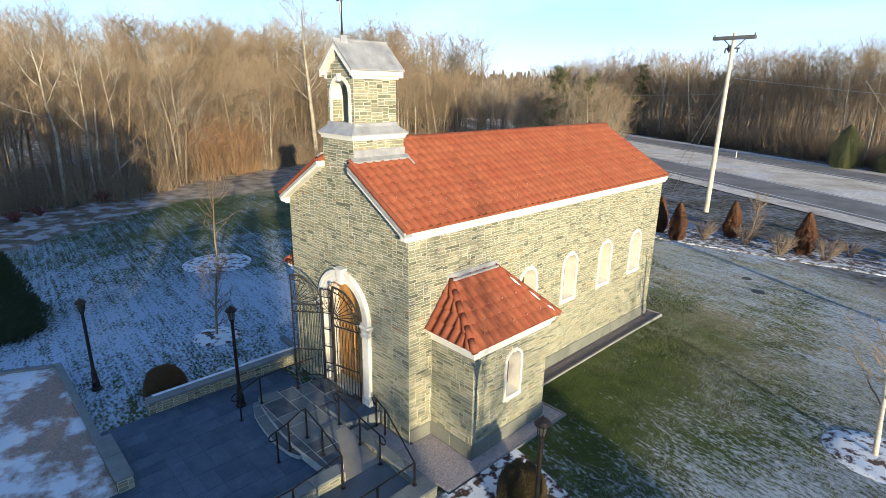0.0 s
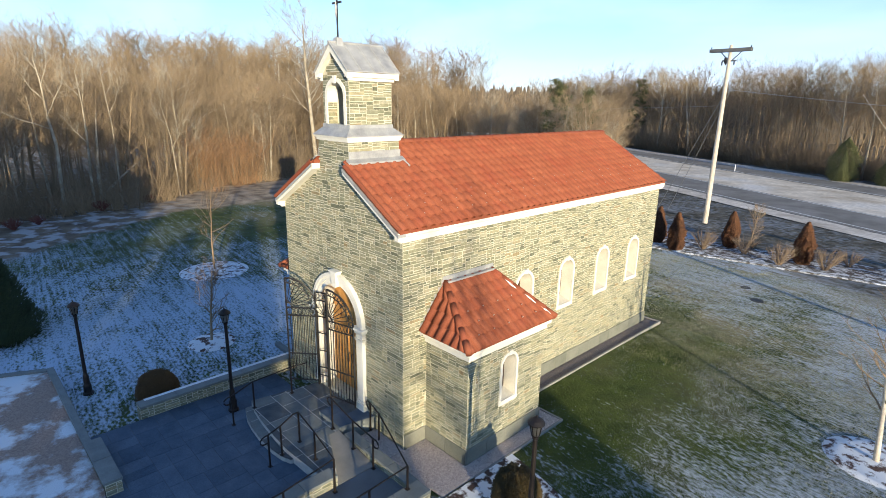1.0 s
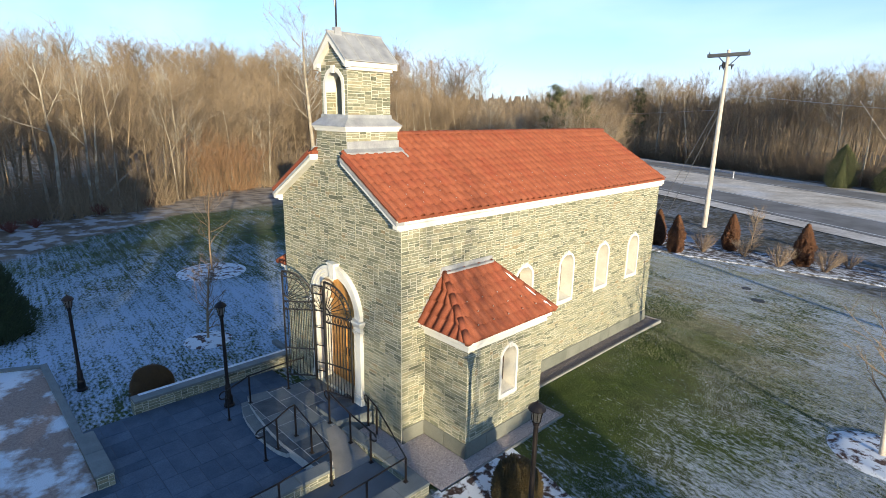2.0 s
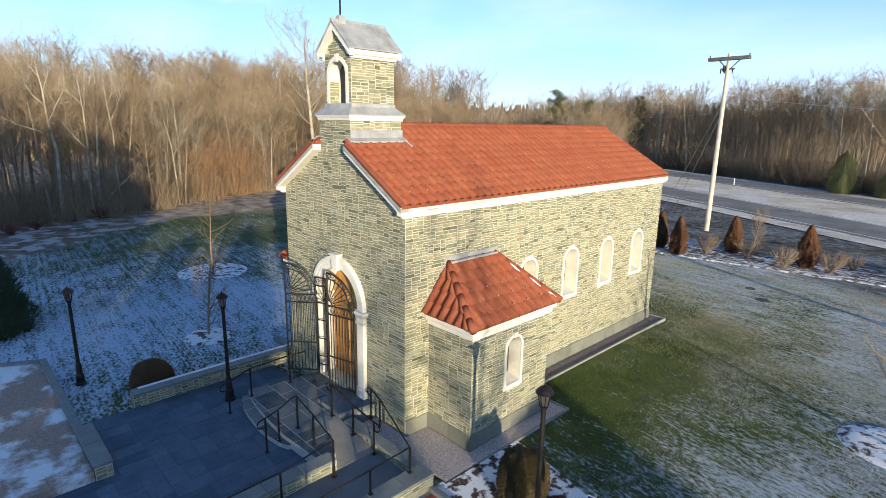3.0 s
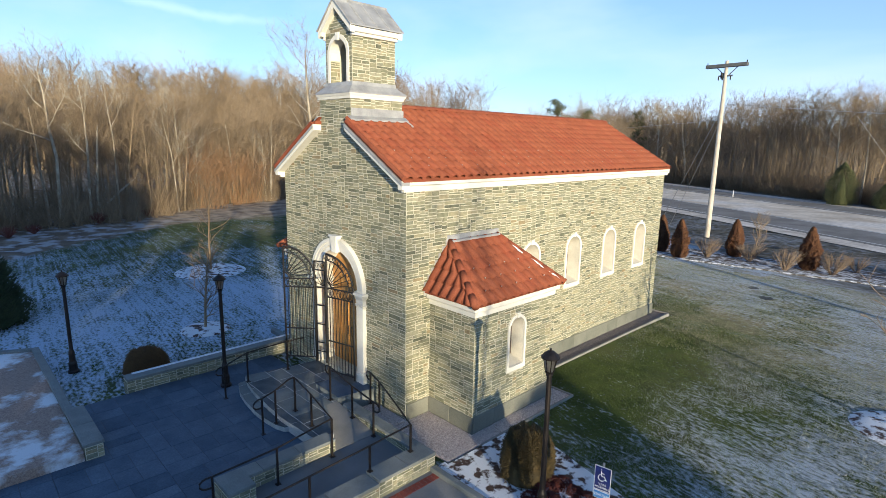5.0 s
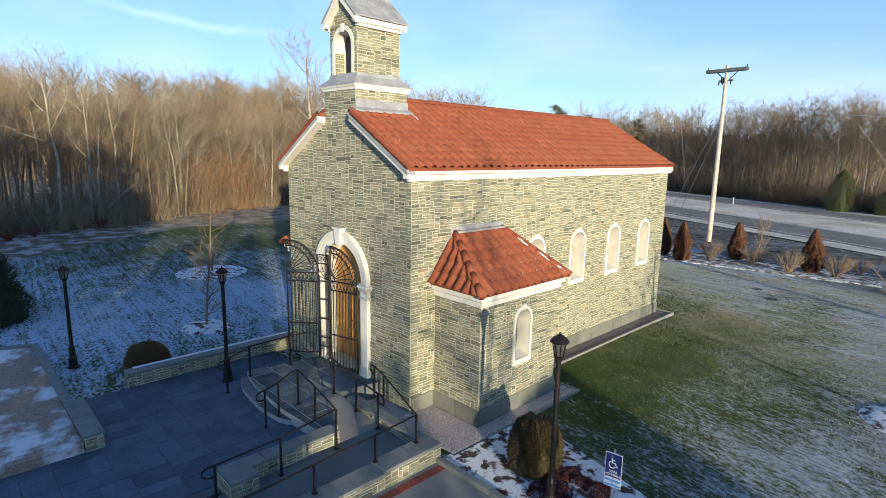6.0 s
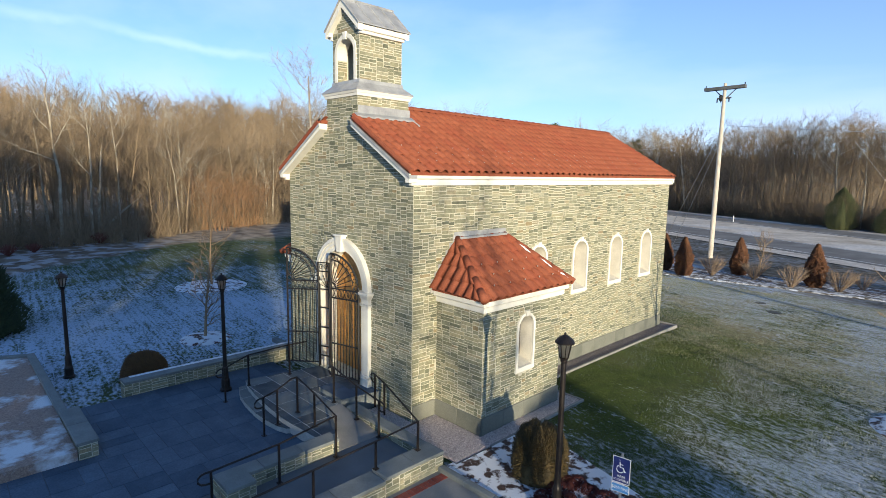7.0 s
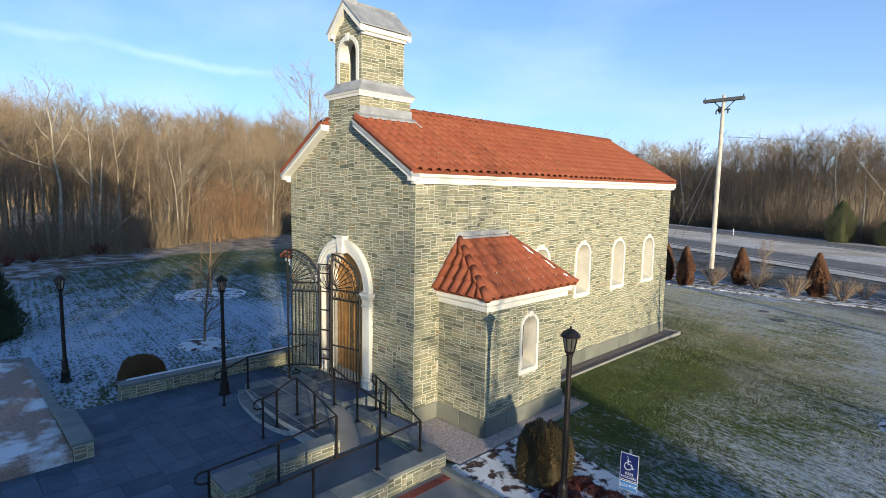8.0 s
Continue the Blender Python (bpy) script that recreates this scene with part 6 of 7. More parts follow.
def bare_tree(seed, h, spread=0.3, trunk_r=0.13, limbs=14, twigs=420, low=0.35, fine=False, thick=1.0):
    """A winter tree: a crooked tapered trunk, limbs that fork, and many fine twigs. Returns trunk and crown sticks."""
    rng = random.Random(seed)
    trunk, crown = Sticks(), Sticks()
    pts = [Vector((0, 0, -0.15))]
    lean = Vector((rng.uniform(-0.06, 0.06), rng.uniform(-0.06, 0.06), 1))
    n = 7
    for i in range(n):
        lean += Vector((rng.uniform(-0.05, 0.05), rng.uniform(-0.05, 0.05), 0))
        pts.append(pts[-1] + lean.normalized() * h * 0.92 / n)
    rad = lambda f: trunk_r * (1 - 0.86 * f) + 0.012
    for i in range(n):
        trunk.stick(pts[i], pts[i + 1], rad(i / n), rad((i + 1) / n), 6)
    def along(f):
        x = f * n
        i = min(int(x), n - 1)
        return pts[i].lerp(pts[i + 1], x - i)
    segs = []
    for k in range(limbs):
        f = low + (0.97 - low) * ((k + rng.random()) / limbs) ** 0.75
        p = along(f)
        az = rng.random() * 6.283
        up = rng.uniform(0.3, 1.2)
        ln = h * spread * (0.42 + 1.7 * f * (1 - f)) * rng.uniform(0.7, 1.25)
        d = Vector((math.cos(az), math.sin(az), up)).normalized()
        q = p
        r = rad(f) * 0.55
        for j in range(3):
            d = (d + Vector((rng.uniform(-0.25, 0.25), rng.uniform(-0.25, 0.25), rng.uniform(0.0, 0.3)))).normalized()
            e = q + d * ln / 3
            crown.stick(q, e, r * (1 - j * 0.28), r * (1 - (j + 1) * 0.28), 3)
            segs.append((q, e, r * (1 - j * 0.28), d))
            if rng.random() < 0.85:
                d2 = (d + Vector((rng.uniform(-0.9, 0.9), rng.uniform(-0.9, 0.9), rng.uniform(-0.1, 0.7)))).normalized()
                e2 = e + d2 * ln * rng.uniform(0.3, 0.55)
                crown.stick(e, e2, r * 0.45, r * 0.14 + 0.003, 3)
                segs.append((e, e2, r * 0.4, d2))
                for _ in range(2):
                    d3 = (d2 + Vector((rng.uniform(-0.8, 0.8), rng.uniform(-0.8, 0.8), rng.uniform(-0.2, 0.7)))).normalized()
                    p3 = e.lerp(e2, rng.uniform(0.3, 0.9))
                    e3 = p3 + d3 * ln * rng.uniform(0.2, 0.4)
                    crown.stick(p3, e3, r * 0.22 + 0.003, 0, 3)
                    segs.append((p3, e3, r * 0.2, d3))
            q = e
    segs.append((along(0.75), pts[-1], 0.02, Vector((0, 0, 1))))
    for _ in range(twigs):
        p0, p1, r, d = rng.choice(segs)
        p = p0.lerp(p1, rng.uniform(0.15, 1.0))
        dd = (d * 0.6 + Vector((rng.uniform(-1, 1), rng.uniform(-1, 1), rng.uniform(-0.35, 0.9)))).normalized()
        ln = h * rng.uniform(0.04, 0.12)
        if fine:
            crown.sliver(p, p + dd * ln, 0.00105 * thick * h ** 0.8 * rng.uniform(0.6, 1.4))
        else:
            crown.stick(p, p + dd * ln, 0.00115 * h ** 0.8 * rng.uniform(0.7, 1.3), 0, 3)
    return trunk.arrays(), crown.arrays()


def plant(name, x, y, trunk_me, crown_me, scale, rot, label, cat, group="", dz=0.0):
    g = empty(name, (x, y, ground_z(x, y) + dz))
    g.rotation_euler = (0, 0, rot)
    g.scale = (scale, scale, scale)
    tagged(g, label, cat, group)
    shared("trunk", trunk_me, g)
    shared("crown", crown_me, g)
    return g


# templates of woodland trees
WOOD = []
for k, (h, sp, tr, li, tw, lo) in enumerate(((13.5, 0.26, 0.11, 24, 1200, 0.30), (12.5, 0.30, 0.10, 24, 1200, 0.24), (14.5, 0.24, 0.12, 22, 1150, 0.34), (11.0, 0.32, 0.08, 24, 1200, 0.14),
                                             (13.5, 0.34, 0.15, 22, 1250, 0.3), (11.5, 0.28, 0.075, 22, 1050, 0.26), (8.5, 0.38, 0.06, 22, 1000, 0.06), (14.5, 0.30, 0.13, 24, 1250, 0.33))):
    WOOD.append(bare_tree(200 + k, h, sp, tr, li, int(tw * 1.05), lo, True))
WOOD_ME = [(mesh_tris("trunk", *t, M_bark), mesh_tris("crown", *c, M_bark)) for t, c in WOOD]
def stout(t, k):
    """The same trunk with k times its girth."""
    v = t[0].copy()
    ring = v.reshape(-1, 6, 3)
    mid = ring.mean(axis=1, keepdims=True)
    return (mid + (ring - mid) * k).reshape(-1, 3), t[1]


PALE_ME = [(mesh_tris("trunk", *stout(t, 1.45), M_pale_bark), mesh_tris("crown", *cr, M_pale_bark if k % 2 else M_bark)) for k, (t, cr) in enumerate(WOOD)]

# sparser ones for the belt on the sun's side
for k, (h, li, tw) in enumerate(((11.5, 18, 900), (11.0, 16, 300), (8.5, 14, 260))):
    WOOD.append(bare_tree(240 + k, h, 0.3, 0.08, li, tw, 0.2))

# tall ones for the depth of the woods, with coarser twigs
FAR0 = len(WOOD)
for k in range(5):
    WOOD.append(bare_tree(260 + k, 20.0, 0.21 + 0.02 * k, 0.22, 26, 620, 0.3, True, 1.5))

PALE_CROWN = {k: mesh_tris("crown", *WOOD[k][1], M_pale_bark) for k in (0, 4)}


def wood_depth(x, y):
    """How deep inside the woods a place lies (below 0: outside)."""
    d = 0.47 * x + 0.88 * y
    s = 0.883 * x - 0.470 * y
    far = d - 75.5 - max(0, s + 60) * 0.05
    edge = -39.3 - 0.42 * min(y, 30) + 1.2 * math.sin(y * 0.35)
    near = min(edge - x, 40 - d) if d < 42 else -1
    az = math.degrees(math.atan2(y + 8.0, x - 9.4))
    behind = min(41 - d, d - 24, (az - 119) * 0.8)      # a wedge of trees behind the chapel, on this side of the road
    return max(far, near, behind)


def in_sight(x, y, m=6.0):
    vx, vy = x - 9.4, y + 8.0
    a = math.degrees(math.atan2(vy, vx))
    return 95 - m < a < 175 + m


def joined_trees(name, items, mat, label):
    """Many trees as one mesh: (template, x, y, scale, turn)."""
    V, T, off = [], [], 0
    for k, x, y, sc, rot in items:
        (tv, tt), (cv, ct) = WOOD[k]
        p0 = np.vstack([tv, cv])
        c, s = math.cos(rot) * sc, math.sin(rot) * sc
        p = np.empty_like(p0)
        p[:, 0] = p0[:, 0] * c - p0[:, 1] * s + x
        p[:, 1] = p0[:, 0] * s + p0[:, 1] * c + y
        p[:, 2] = p0[:, 2] * sc + ground_z(x, y)
        V.append(p)
        T.append(np.vstack([tt, ct + len(tv)]) + off)
        off += len(p)
    ob = new(name, mesh_tris(name, np.vstack(V), np.vstack(T), mat))
    tagged(ob, label, "woods", kind="stuff")


rng = random.Random(77)
batch, singles, placed = [], [], []
tries = 0
while len(placed) < 600 and tries < 40000:
    tries += 1
    if rng.random() < 0.5:
        x, y = rng.uniform(-82, -14), rng.uniform(-16, 70)
    else:
        s, d = rng.uniform(-165, 40), rng.uniform(75, 118)
        x, y = 0.47 * d + 0.883 * s, 0.88 * d - 0.470 * s
    w = wood_depth(x, y)
    if w < 0 or w > 28 or not in_sight(x, y):
        continue
    if rng.random() > math.exp(-w / (20 if x < -30 and 0.47 * x + 0.88 * y < 42 else 12)):
        continue
    if any((x - a) ** 2 + (y - b) ** 2 < (8.0 if y > 60 else 1.6) for a, b in placed):
        continue
    placed.append((x, y))
    k = rng.randrange(len(WOOD_ME))
    across = 0.47 * x + 0.88 * y > 70
    if across:
        k = rng.choice((4, 7, 4, 0, 7, 2, 1))
    sc, rot = rng.uniform(0.85, 1.12) * (1.14 if across else 0.72 + 0.006 * min(w, 22)), rng.uniform(0, 6.28)
    if w < 5.0 and len(singles) < 130:
        singles.append((x, y, k, sc, rot))
    else:
        batch.append((k, x, y, sc, rot))
# the depth of the woods: tall trees far behind, and those past the view's side that shade the road's far edge
tries = 0
deep_count = 0
while deep_count < 360 and tries < 20000:
    tries += 1
    az, R = radians(rng.uniform(88, 179)), rng.uniform(105, 168)
    x, y = 9.4 + R * math.cos(az), -8 + R * math.sin(az)
    d = 0.47 * x + 0.88 * y
    if 36 < d < (80 if az > radians(117) else 112):
        continue
    deep_count += 1
    batch.append((FAR0 + rng.randrange(5), x, y, rng.uniform(0.66, 1.06) * (8.7 + 0.097 * R) / 20 * (1.0 if d < 60 else 0.86), rng.uniform(0, 6.28)))
joined_trees("woods", batch, M_bark_wood, "dense leafless brown winter woods round the chapel grounds")
for i, (x, y, k, sc, rot) in enumerate(singles):
    pale = i % 2 == 0
    plant("tree", x, y, *(PALE_ME if pale else WOOD_ME)[k], sc, rot, "tall bare tree with pale bark at the woods' edge" if pale else "tall leafless brown tree at the woods' edge", "tree", "trees at the woods' edge")

# a tall spreading tree behind the bellcote and a pale sycamore
for x, y, k, sc, rot in ((-52.2, 28.6, 4, 1.42, 0.4), (-47.5, 20.0, 5, 0.85, 0.9)):
    plant("tree", x, y, PALE_ME[k][0], PALE_CROWN[k] if k in PALE_CROWN else WOOD_ME[k][1], sc, rot, "tall spreading bare tree with pale limbs", "tree", "trees at the woods' edge")

def sycamore(seed, path, r, forks):
    """A crooked pale trunk along path with a few stout, wandering limbs: forks are (height share, way, length)."""
    rng = random.Random(seed)
    trunk, crown = Sticks(), Sticks()
    pts = [Vector(p) for p in path]
    n = len(pts) - 1
    for i in range(n):
        trunk.stick(pts[i], pts[i + 1], r * (1 - 0.72 * i / n), r * (1 - 0.72 * (i + 1) / n), 8)

    def limb(p, d, ln, rr, depth):
        steps = 5 if depth < 2 else 3
        for j in range(steps):
            d = (d + Vector((rng.gauss(0, 0.2), rng.gauss(0, 0.2), rng.gauss(0.08, 0.16)))).normalized()
            e = p + d * ln / steps
            crown.stick(p, e, rr * (1 - 0.8 * j / steps), rr * (1 - 0.8 * (j + 1) / steps), 5 if depth == 0 else 3)
            if depth < 3 and j > 0:
                for _ in range(2):
                    side = (d + Vector((rng.gauss(0, 0.6), rng.gauss(0, 0.6), rng.gauss(0.25, 0.4)))).normalized()
                    limb(e, side, ln * rng.uniform(0.28, 0.48), max(rr * (1 - 0.8 * j / steps) * 0.5, 0.008), depth + 1)
            p = e

    for f, way, ln in forks:
        i = min(int(f * n), n - 1)
        limb(pts[i].lerp(pts[i + 1], f * n - i), Vector(way).normalized(), ln, r * (1 - 0.72 * f) * 0.7, 0)
    limb(pts[-1], (pts[-1] - pts[-2]).normalized(), 2.2, r * 0.28, 1)
    return trunk.arrays(), crown.arrays()


for i, (x, y, path, r, forks) in enumerate((
        (-41.0, -0.61, ((0, 0, -0.1), (0, 0, 1.6), (0.1, 0.12, 5.2), (-0.1, -0.11, 7.1), (0, -0.21, 9.8), (0.1, -0.43, 11.4)), 0.15,
         ((0.52, (0, -1, 0.75), 5.0), (0.62, (0.3, 0.7, 0.9), 3.4), (0.78, (0, 0.5, 1), 2.6), (0.7, (-0.5, -0.6, 0.9), 2.8), (0.9, (0, -0.7, 1), 2.2))),
        (-41.2, 1.45, ((0, 0, -0.1), (0, 0.02, 2.4), (0, 0.19, 6.0), (0.1, 0.16, 8.2), (0, 0.07, 10.2)), 0.12,
         ((0.45, (0.2, -0.8, 1.1), 2.0), (0.7, (0, 0.5, 1.2), 2.6), (0.8, (0, -0.6, 1), 2.4), (0.92, (0.3, 0.4, 1), 1.8))),
        (-41.6, 3.55, ((0, 0, -0.1), (0, 0, 3.1), (0.1, 0.02, 6.5), (0, -0.17, 8.9), (0, -0.25, 10.6)), 0.09,
         ((0.6, (0, 0.6, 1.2), 3.0), (0.75, (0.2, 0.4, 1), 2.4), (0.88, (0, -0.5, 1), 2.0))),
        (-42.8, 8.6, ((0, 0, -0.1), (0, -0.1, 2.6), (0.1, -0.3, 5.4), (0, -0.7, 7.6)), 0.085,
         ((0.55, (0, 0.5, 1.2), 2.2), (0.8, (0.2, -0.5, 1), 2.0))))):
    t, cr = sycamore(500 + i, path, r, forks)
    plant("tree", x, y, mesh_tris("trunk", *t, M_pale_bark), mesh_tris("crown", *cr, M_pale_bark), 1.0, 0.0, "crooked bare tree with pale bark and stout limbs", "tree", "trees at the woods' edge")

# belt of unseen bare trees, added on the sun's side to shade court and near lawn
rng = random.Random(21)
belt = []
for q, d, sc in ((-2.3, 52, 1.0), (-0.4, 47, 1.1), (1.1, 55, 1.05), (-6, 58, 0.9), (-11, 57, 0.95), (-17, 58, 0.9)):
    belt.append((8, 0.431 * q + 0.902 * d, 0.902 * q - 0.431 * d, sc, q))
# two taller ones whose branches shade the nave wall
belt.append((9, 0.431 * 1.6 + 0.902 * 26, 0.902 * 1.6 - 0.431 * 26, 0.98, 1.0))
belt.append((10, 0.431 * 11.3 + 0.902 * 30, 0.902 * 11.3 - 0.431 * 30, 0.88, 2.0))
joined_trees("tree_belt", belt, M_bark_wood, "belt of unseen leafless trees beyond the parking bay, added for their shade")

# thicket of saplings and brush under the trees
br = Sticks()
rng = random.Random(5)
cnt = 0
while cnt < 5200:
    if rng.random() < 0.36:
        x, y = rng.uniform(-66, -36), rng.uniform(-12, 55)
    else:
        s, d = rng.uniform(-130, 15), rng.uniform(75, 100)
        x, y = 0.47 * d + 0.883 * s, 0.88 * d - 0.470 * s
    w = wood_depth(x, y)
    if w < -0.5 or w > 22 or not in_sight(x, y) or rng.random() > math.exp(-w / 7):
        continue
    cnt += 1
    h = rng.uniform(0.8, 2.6) * (1.0 if rng.random() < 0.75 else 2.2) * (1.5 if 0.47 * x + 0.88 * y > 70 else 1.0)
    base = Vector((x, y, ground_z(x, y) - 0.05))
    for _ in range(rng.randint(4, 10)):
        d = Vector((rng.uniform(-0.6, 0.6), rng.uniform(-0.6, 0.6), 1)).normalized()
        tip = base + d * h * rng.uniform(0.6, 1.1)
        o = base + Vector((rng.uniform(-0.4, 0.4), rng.uniform(-0.4, 0.4), 0))
        knee = o.lerp(tip, rng.uniform(0.35, 0.6)) + Vector((rng.gauss(0, 0.1), rng.gauss(0, 0.1), 0)) * h
        br.stick(o, knee, 0.022, 0.015)
        br.stick(knee, tip, 0.015, 0)
        o = knee
        for _ in range(5):
            p = o.lerp(tip, rng.uniform(0.25, 0.95))
            br.sliver(p, p + Vector((rng.uniform(-0.8, 0.8), rng.uniform(-0.8, 0.8), rng.uniform(-0.1, 0.8))) * h * 0.3, 0.011)
ob = new("brushwood", mesh_tris("brushwood", *br.arrays(), M_bark_wood))
tagged(ob, "tangle of brown brush and saplings under the trees", "brushwood", kind="stuff")

# willow thicket at the lawn's far edge
wl = Sticks()
for c in range(9):
    bx, by = -43.6 - 0.3 * c + rng.uniform(-2, 1), 11.0 + c * 0.85 + rng.uniform(-0.4, 0.4)
    hh = rng.uniform(6.5, 9.0)
    for _ in range(26):
        o = Vector((bx + rng.gauss(0, 0.45), by + rng.gauss(0, 0.45), ground_z(bx, by)))
        m = o + Vector((rng.gauss(0, 0.13), rng.gauss(0, 0.13), 0.45)) * hh * rng.uniform(0.6, 1.05)
        e = m + Vector((rng.gauss(0, 0.22), rng.gauss(0, 0.22), 0.36)) * hh * rng.uniform(0.6, 1.1)
        wl.stick(o, m, 0.018, 0.010)
        wl.stick(m, e, 0.010, 0)
        for _ in range(26):
            p = (m if rng.random() < 0.7 else o.lerp(m, rng.uniform(0.4, 1))).lerp(e, rng.random())
            wl.sliver(p, p + Vector((rng.gauss(0, 0.4), rng.gauss(0, 0.4), rng.uniform(-0.1, 0.9))), 0.009)
ob = new("willow_thicket", mesh_tris("willow_thicket", *wl.arrays(), M_willow))
tagged(ob, "orange-brown willow thicket at the edge of the lawn", "thicket", kind="stuff")

# a fallen pale trunk that leans in the thicket
bm = bmesh.new()
tube(bm, [(-42.6, 2.0, -0.05), (-42.4, 2.7, 1.0), (-42.2, 3.6, 2.0), (-42.0, 5.1, 3.3)], 0.1, 8, (0.13, 0.11, 0.09, 0.05))
tagged(part("leaning_trunk", bm, M_pale_bark), "pale bare trunk leaning out of the thicket", "tree trunk")

# wooded rise far behind the trees
M_far = material("far_woods", (0.075, 0.06, 0.046), (0.16, 0.13, 0.10), scale=0.25, rough=1.0, fine=1.5, fine_mix=0.6)
verts, faces = [], []
n = 900
for i in range(n + 1):
    a = radians(80 + 110 * i / n)
    R = 185 + 10 * math.sin(i * 0.0133)
    x, y = 9.4 + R * math.cos(a), -8 + R * math.sin(a)
    top = 13.2 + 1.6 * noise.noise(Vector((i * 0.032, 0, 0))) + 1.2 * noise.noise(Vector((i * 0.19, 3, 0))) + rng.uniform(-1.6, 1.2)
    verts += [(x, y, -2), (x + 2 * math.cos(a), y + 2 * math.sin(a), top), (x + 30 * math.cos(a), y + 30 * math.sin(a), top - 2), (x + 30 * math.cos(a), y + 30 * math.sin(a), -2)]
for i in range(n):
    for j in range(3):
        faces.append((4 * i + j, 4 * i + j + 1, 4 * i + j + 5, 4 * i + j + 4))
ob = new("backdrop", mesh_from("backdrop", verts, faces, [M_far]))
tagged(ob, "far wooded rise seen through the bare trees", "backdrop", kind="structure")


def leafy(seed, shape, n, size, flat=0.5):
    """Small leaf sprays on the skin of a form. shape(rng) gives a place and the way out."""
    rng = random.Random(seed)
    s = Sticks()
    for _ in range(n):
        p, d = shape(rng)
        dd = (d + Vector((rng.uniform(-1, 1), rng.uniform(-1, 1), rng.uniform(-0.6, 1.0))) * flat).normalized()
        l = size * rng.uniform(0.6, 1.4)
        s.stick(p - dd * l * 0.3, p + dd * l, l * 0.28, 0)
    return s.arrays()


def dome_shape(rx, ry, h, ex=2.4, folds=0):
    def f(rng):
        t, u = rng.random() * 6.283, rng.random()
        ph = math.asin(u)
        c, s = math.cos(ph) ** (2 / ex), math.sin(ph) ** (2 / ex)
        k = rng.uniform(0.86, 1.0) * (1 + 0.05 * noise.noise(Vector((math.cos(t) * 2, math.sin(t) * 2, u * 3))))
        k *= 1 - (0.13 * abs(math.sin(folds * t / 2 + 0.4)) ** 6 * c if folds else 0)
        p = Vector((rx * c * math.cos(t), ry * c * math.sin(t), h * s)) * k
        return p, Vector((math.cos(t) * math.cos(ph), math.sin(t) * math.cos(ph), math.sin(ph) + 0.15))
    return f


def cone_shape(r, h, belly=0.18):
    def f(rng):
        t, u = rng.random() * 6.283, rng.random() ** 1.5
        rad = r * (1 - u) ** 0.75 * (1 if u > belly else 0.75 + 0.25 * u / belly)
        k = rng.uniform(0.70, 1.10) * (1 + 0.30 * noise.noise(Vector((math.cos(t) * 2.5, math.sin(t) * 2.5, u * 6))))
        return Vector((rad * k * math.cos(t), rad * k * math.sin(t), h * u + 0.05)), Vector((math.cos(t), math.sin(t), 0.9))
    return f


def column_shape(r, h):
    """A ragged bulging column that ends in a point."""
    def f(rng):
        t, u = rng.random() * 6.283, rng.random()
        rad = r * min(1.0, 0.7 + u * 1.5) * (1 - u ** 3.2)
        k = rng.uniform(0.6, 1.08) * (1 + 0.35 * noise.noise(Vector((math.cos(t) * 2, math.sin(t) * 2, u * 5))))
        return Vector((rad * k * math.cos(t), rad * k * math.sin(t), h * u + 0.04)), Vector((math.cos(t) * 0.6, math.sin(t) * 0.6, 1.0))
    return f


def shrub(name, x, y, arrays, mat, label, cat, group="", scale=1.0, rot=0.0, core_size=None, dz=0.0):
    g = empty(name, (x, y, ground_z(x, y) + dz))
    g.rotation_euler = (0, 0, rot)
    g.scale = (scale,) * 3
    tagged(g, label, cat, group)
    shared("foliage", arrays if not isinstance(arrays, tuple) else mesh_tris("foliage", *arrays, mat), g)
    if core_size:
        rx, ry, h, pw = core_size
        bm = bmesh.new()
        bmesh.ops.create_icosphere(bm, subdivisions=3, radius=1)
        for v in bm.verts:
            z = max(v.co.z, -0.15)
            q = 1 + 0.06 * noise.noise(v.co * 4)
            if pw:                       # pointed form
                zz = (v.co.z + 1) / 2
                rr = (1 - zz) ** 0.75
                ln = math.hypot(v.co.x, v.co.y) or 1
                v.co = Vector((v.co.x / ln * rr * rx * q, v.co.y / ln * rr * ry * q, zz * h))
            else:
                v.co = Vector((v.co.x * rx * q, v.co.y * ry * q, z * h * q))
        part("inner_mass", bm, mat, g)
    return g


# clipped domes
shrub("dome_shrub", 3.43, 0.46, leafy(1, dome_shape(0.57, 0.57, 1.08, 3.2, 7), 12000, 0.042), M_dome, "clipped bronze-green dome shrub in the mulch bed", "shrub", core_size=(0.52, 0.52, 0.97, 0), dz=0.05)
shrub("dome_shrub", -7.2, -3.9, leafy(2, dome_shape(0.61, 0.61, 0.80, 2.6), 7000, 0.05), M_brown_dome, "rounded brown shrub behind the low court wall", "shrub", core_size=(0.56, 0.56, 0.73, 0))
# large conifer at the lawn's side
shrub("conifer", -15.5, -7.1, leafy(3, cone_shape(1.55, 3.7), 9000, 0.11), M_green, "dense dark green conical evergreen on the lawn", "tree", core_size=(1.25, 1.25, 3.4, 1))
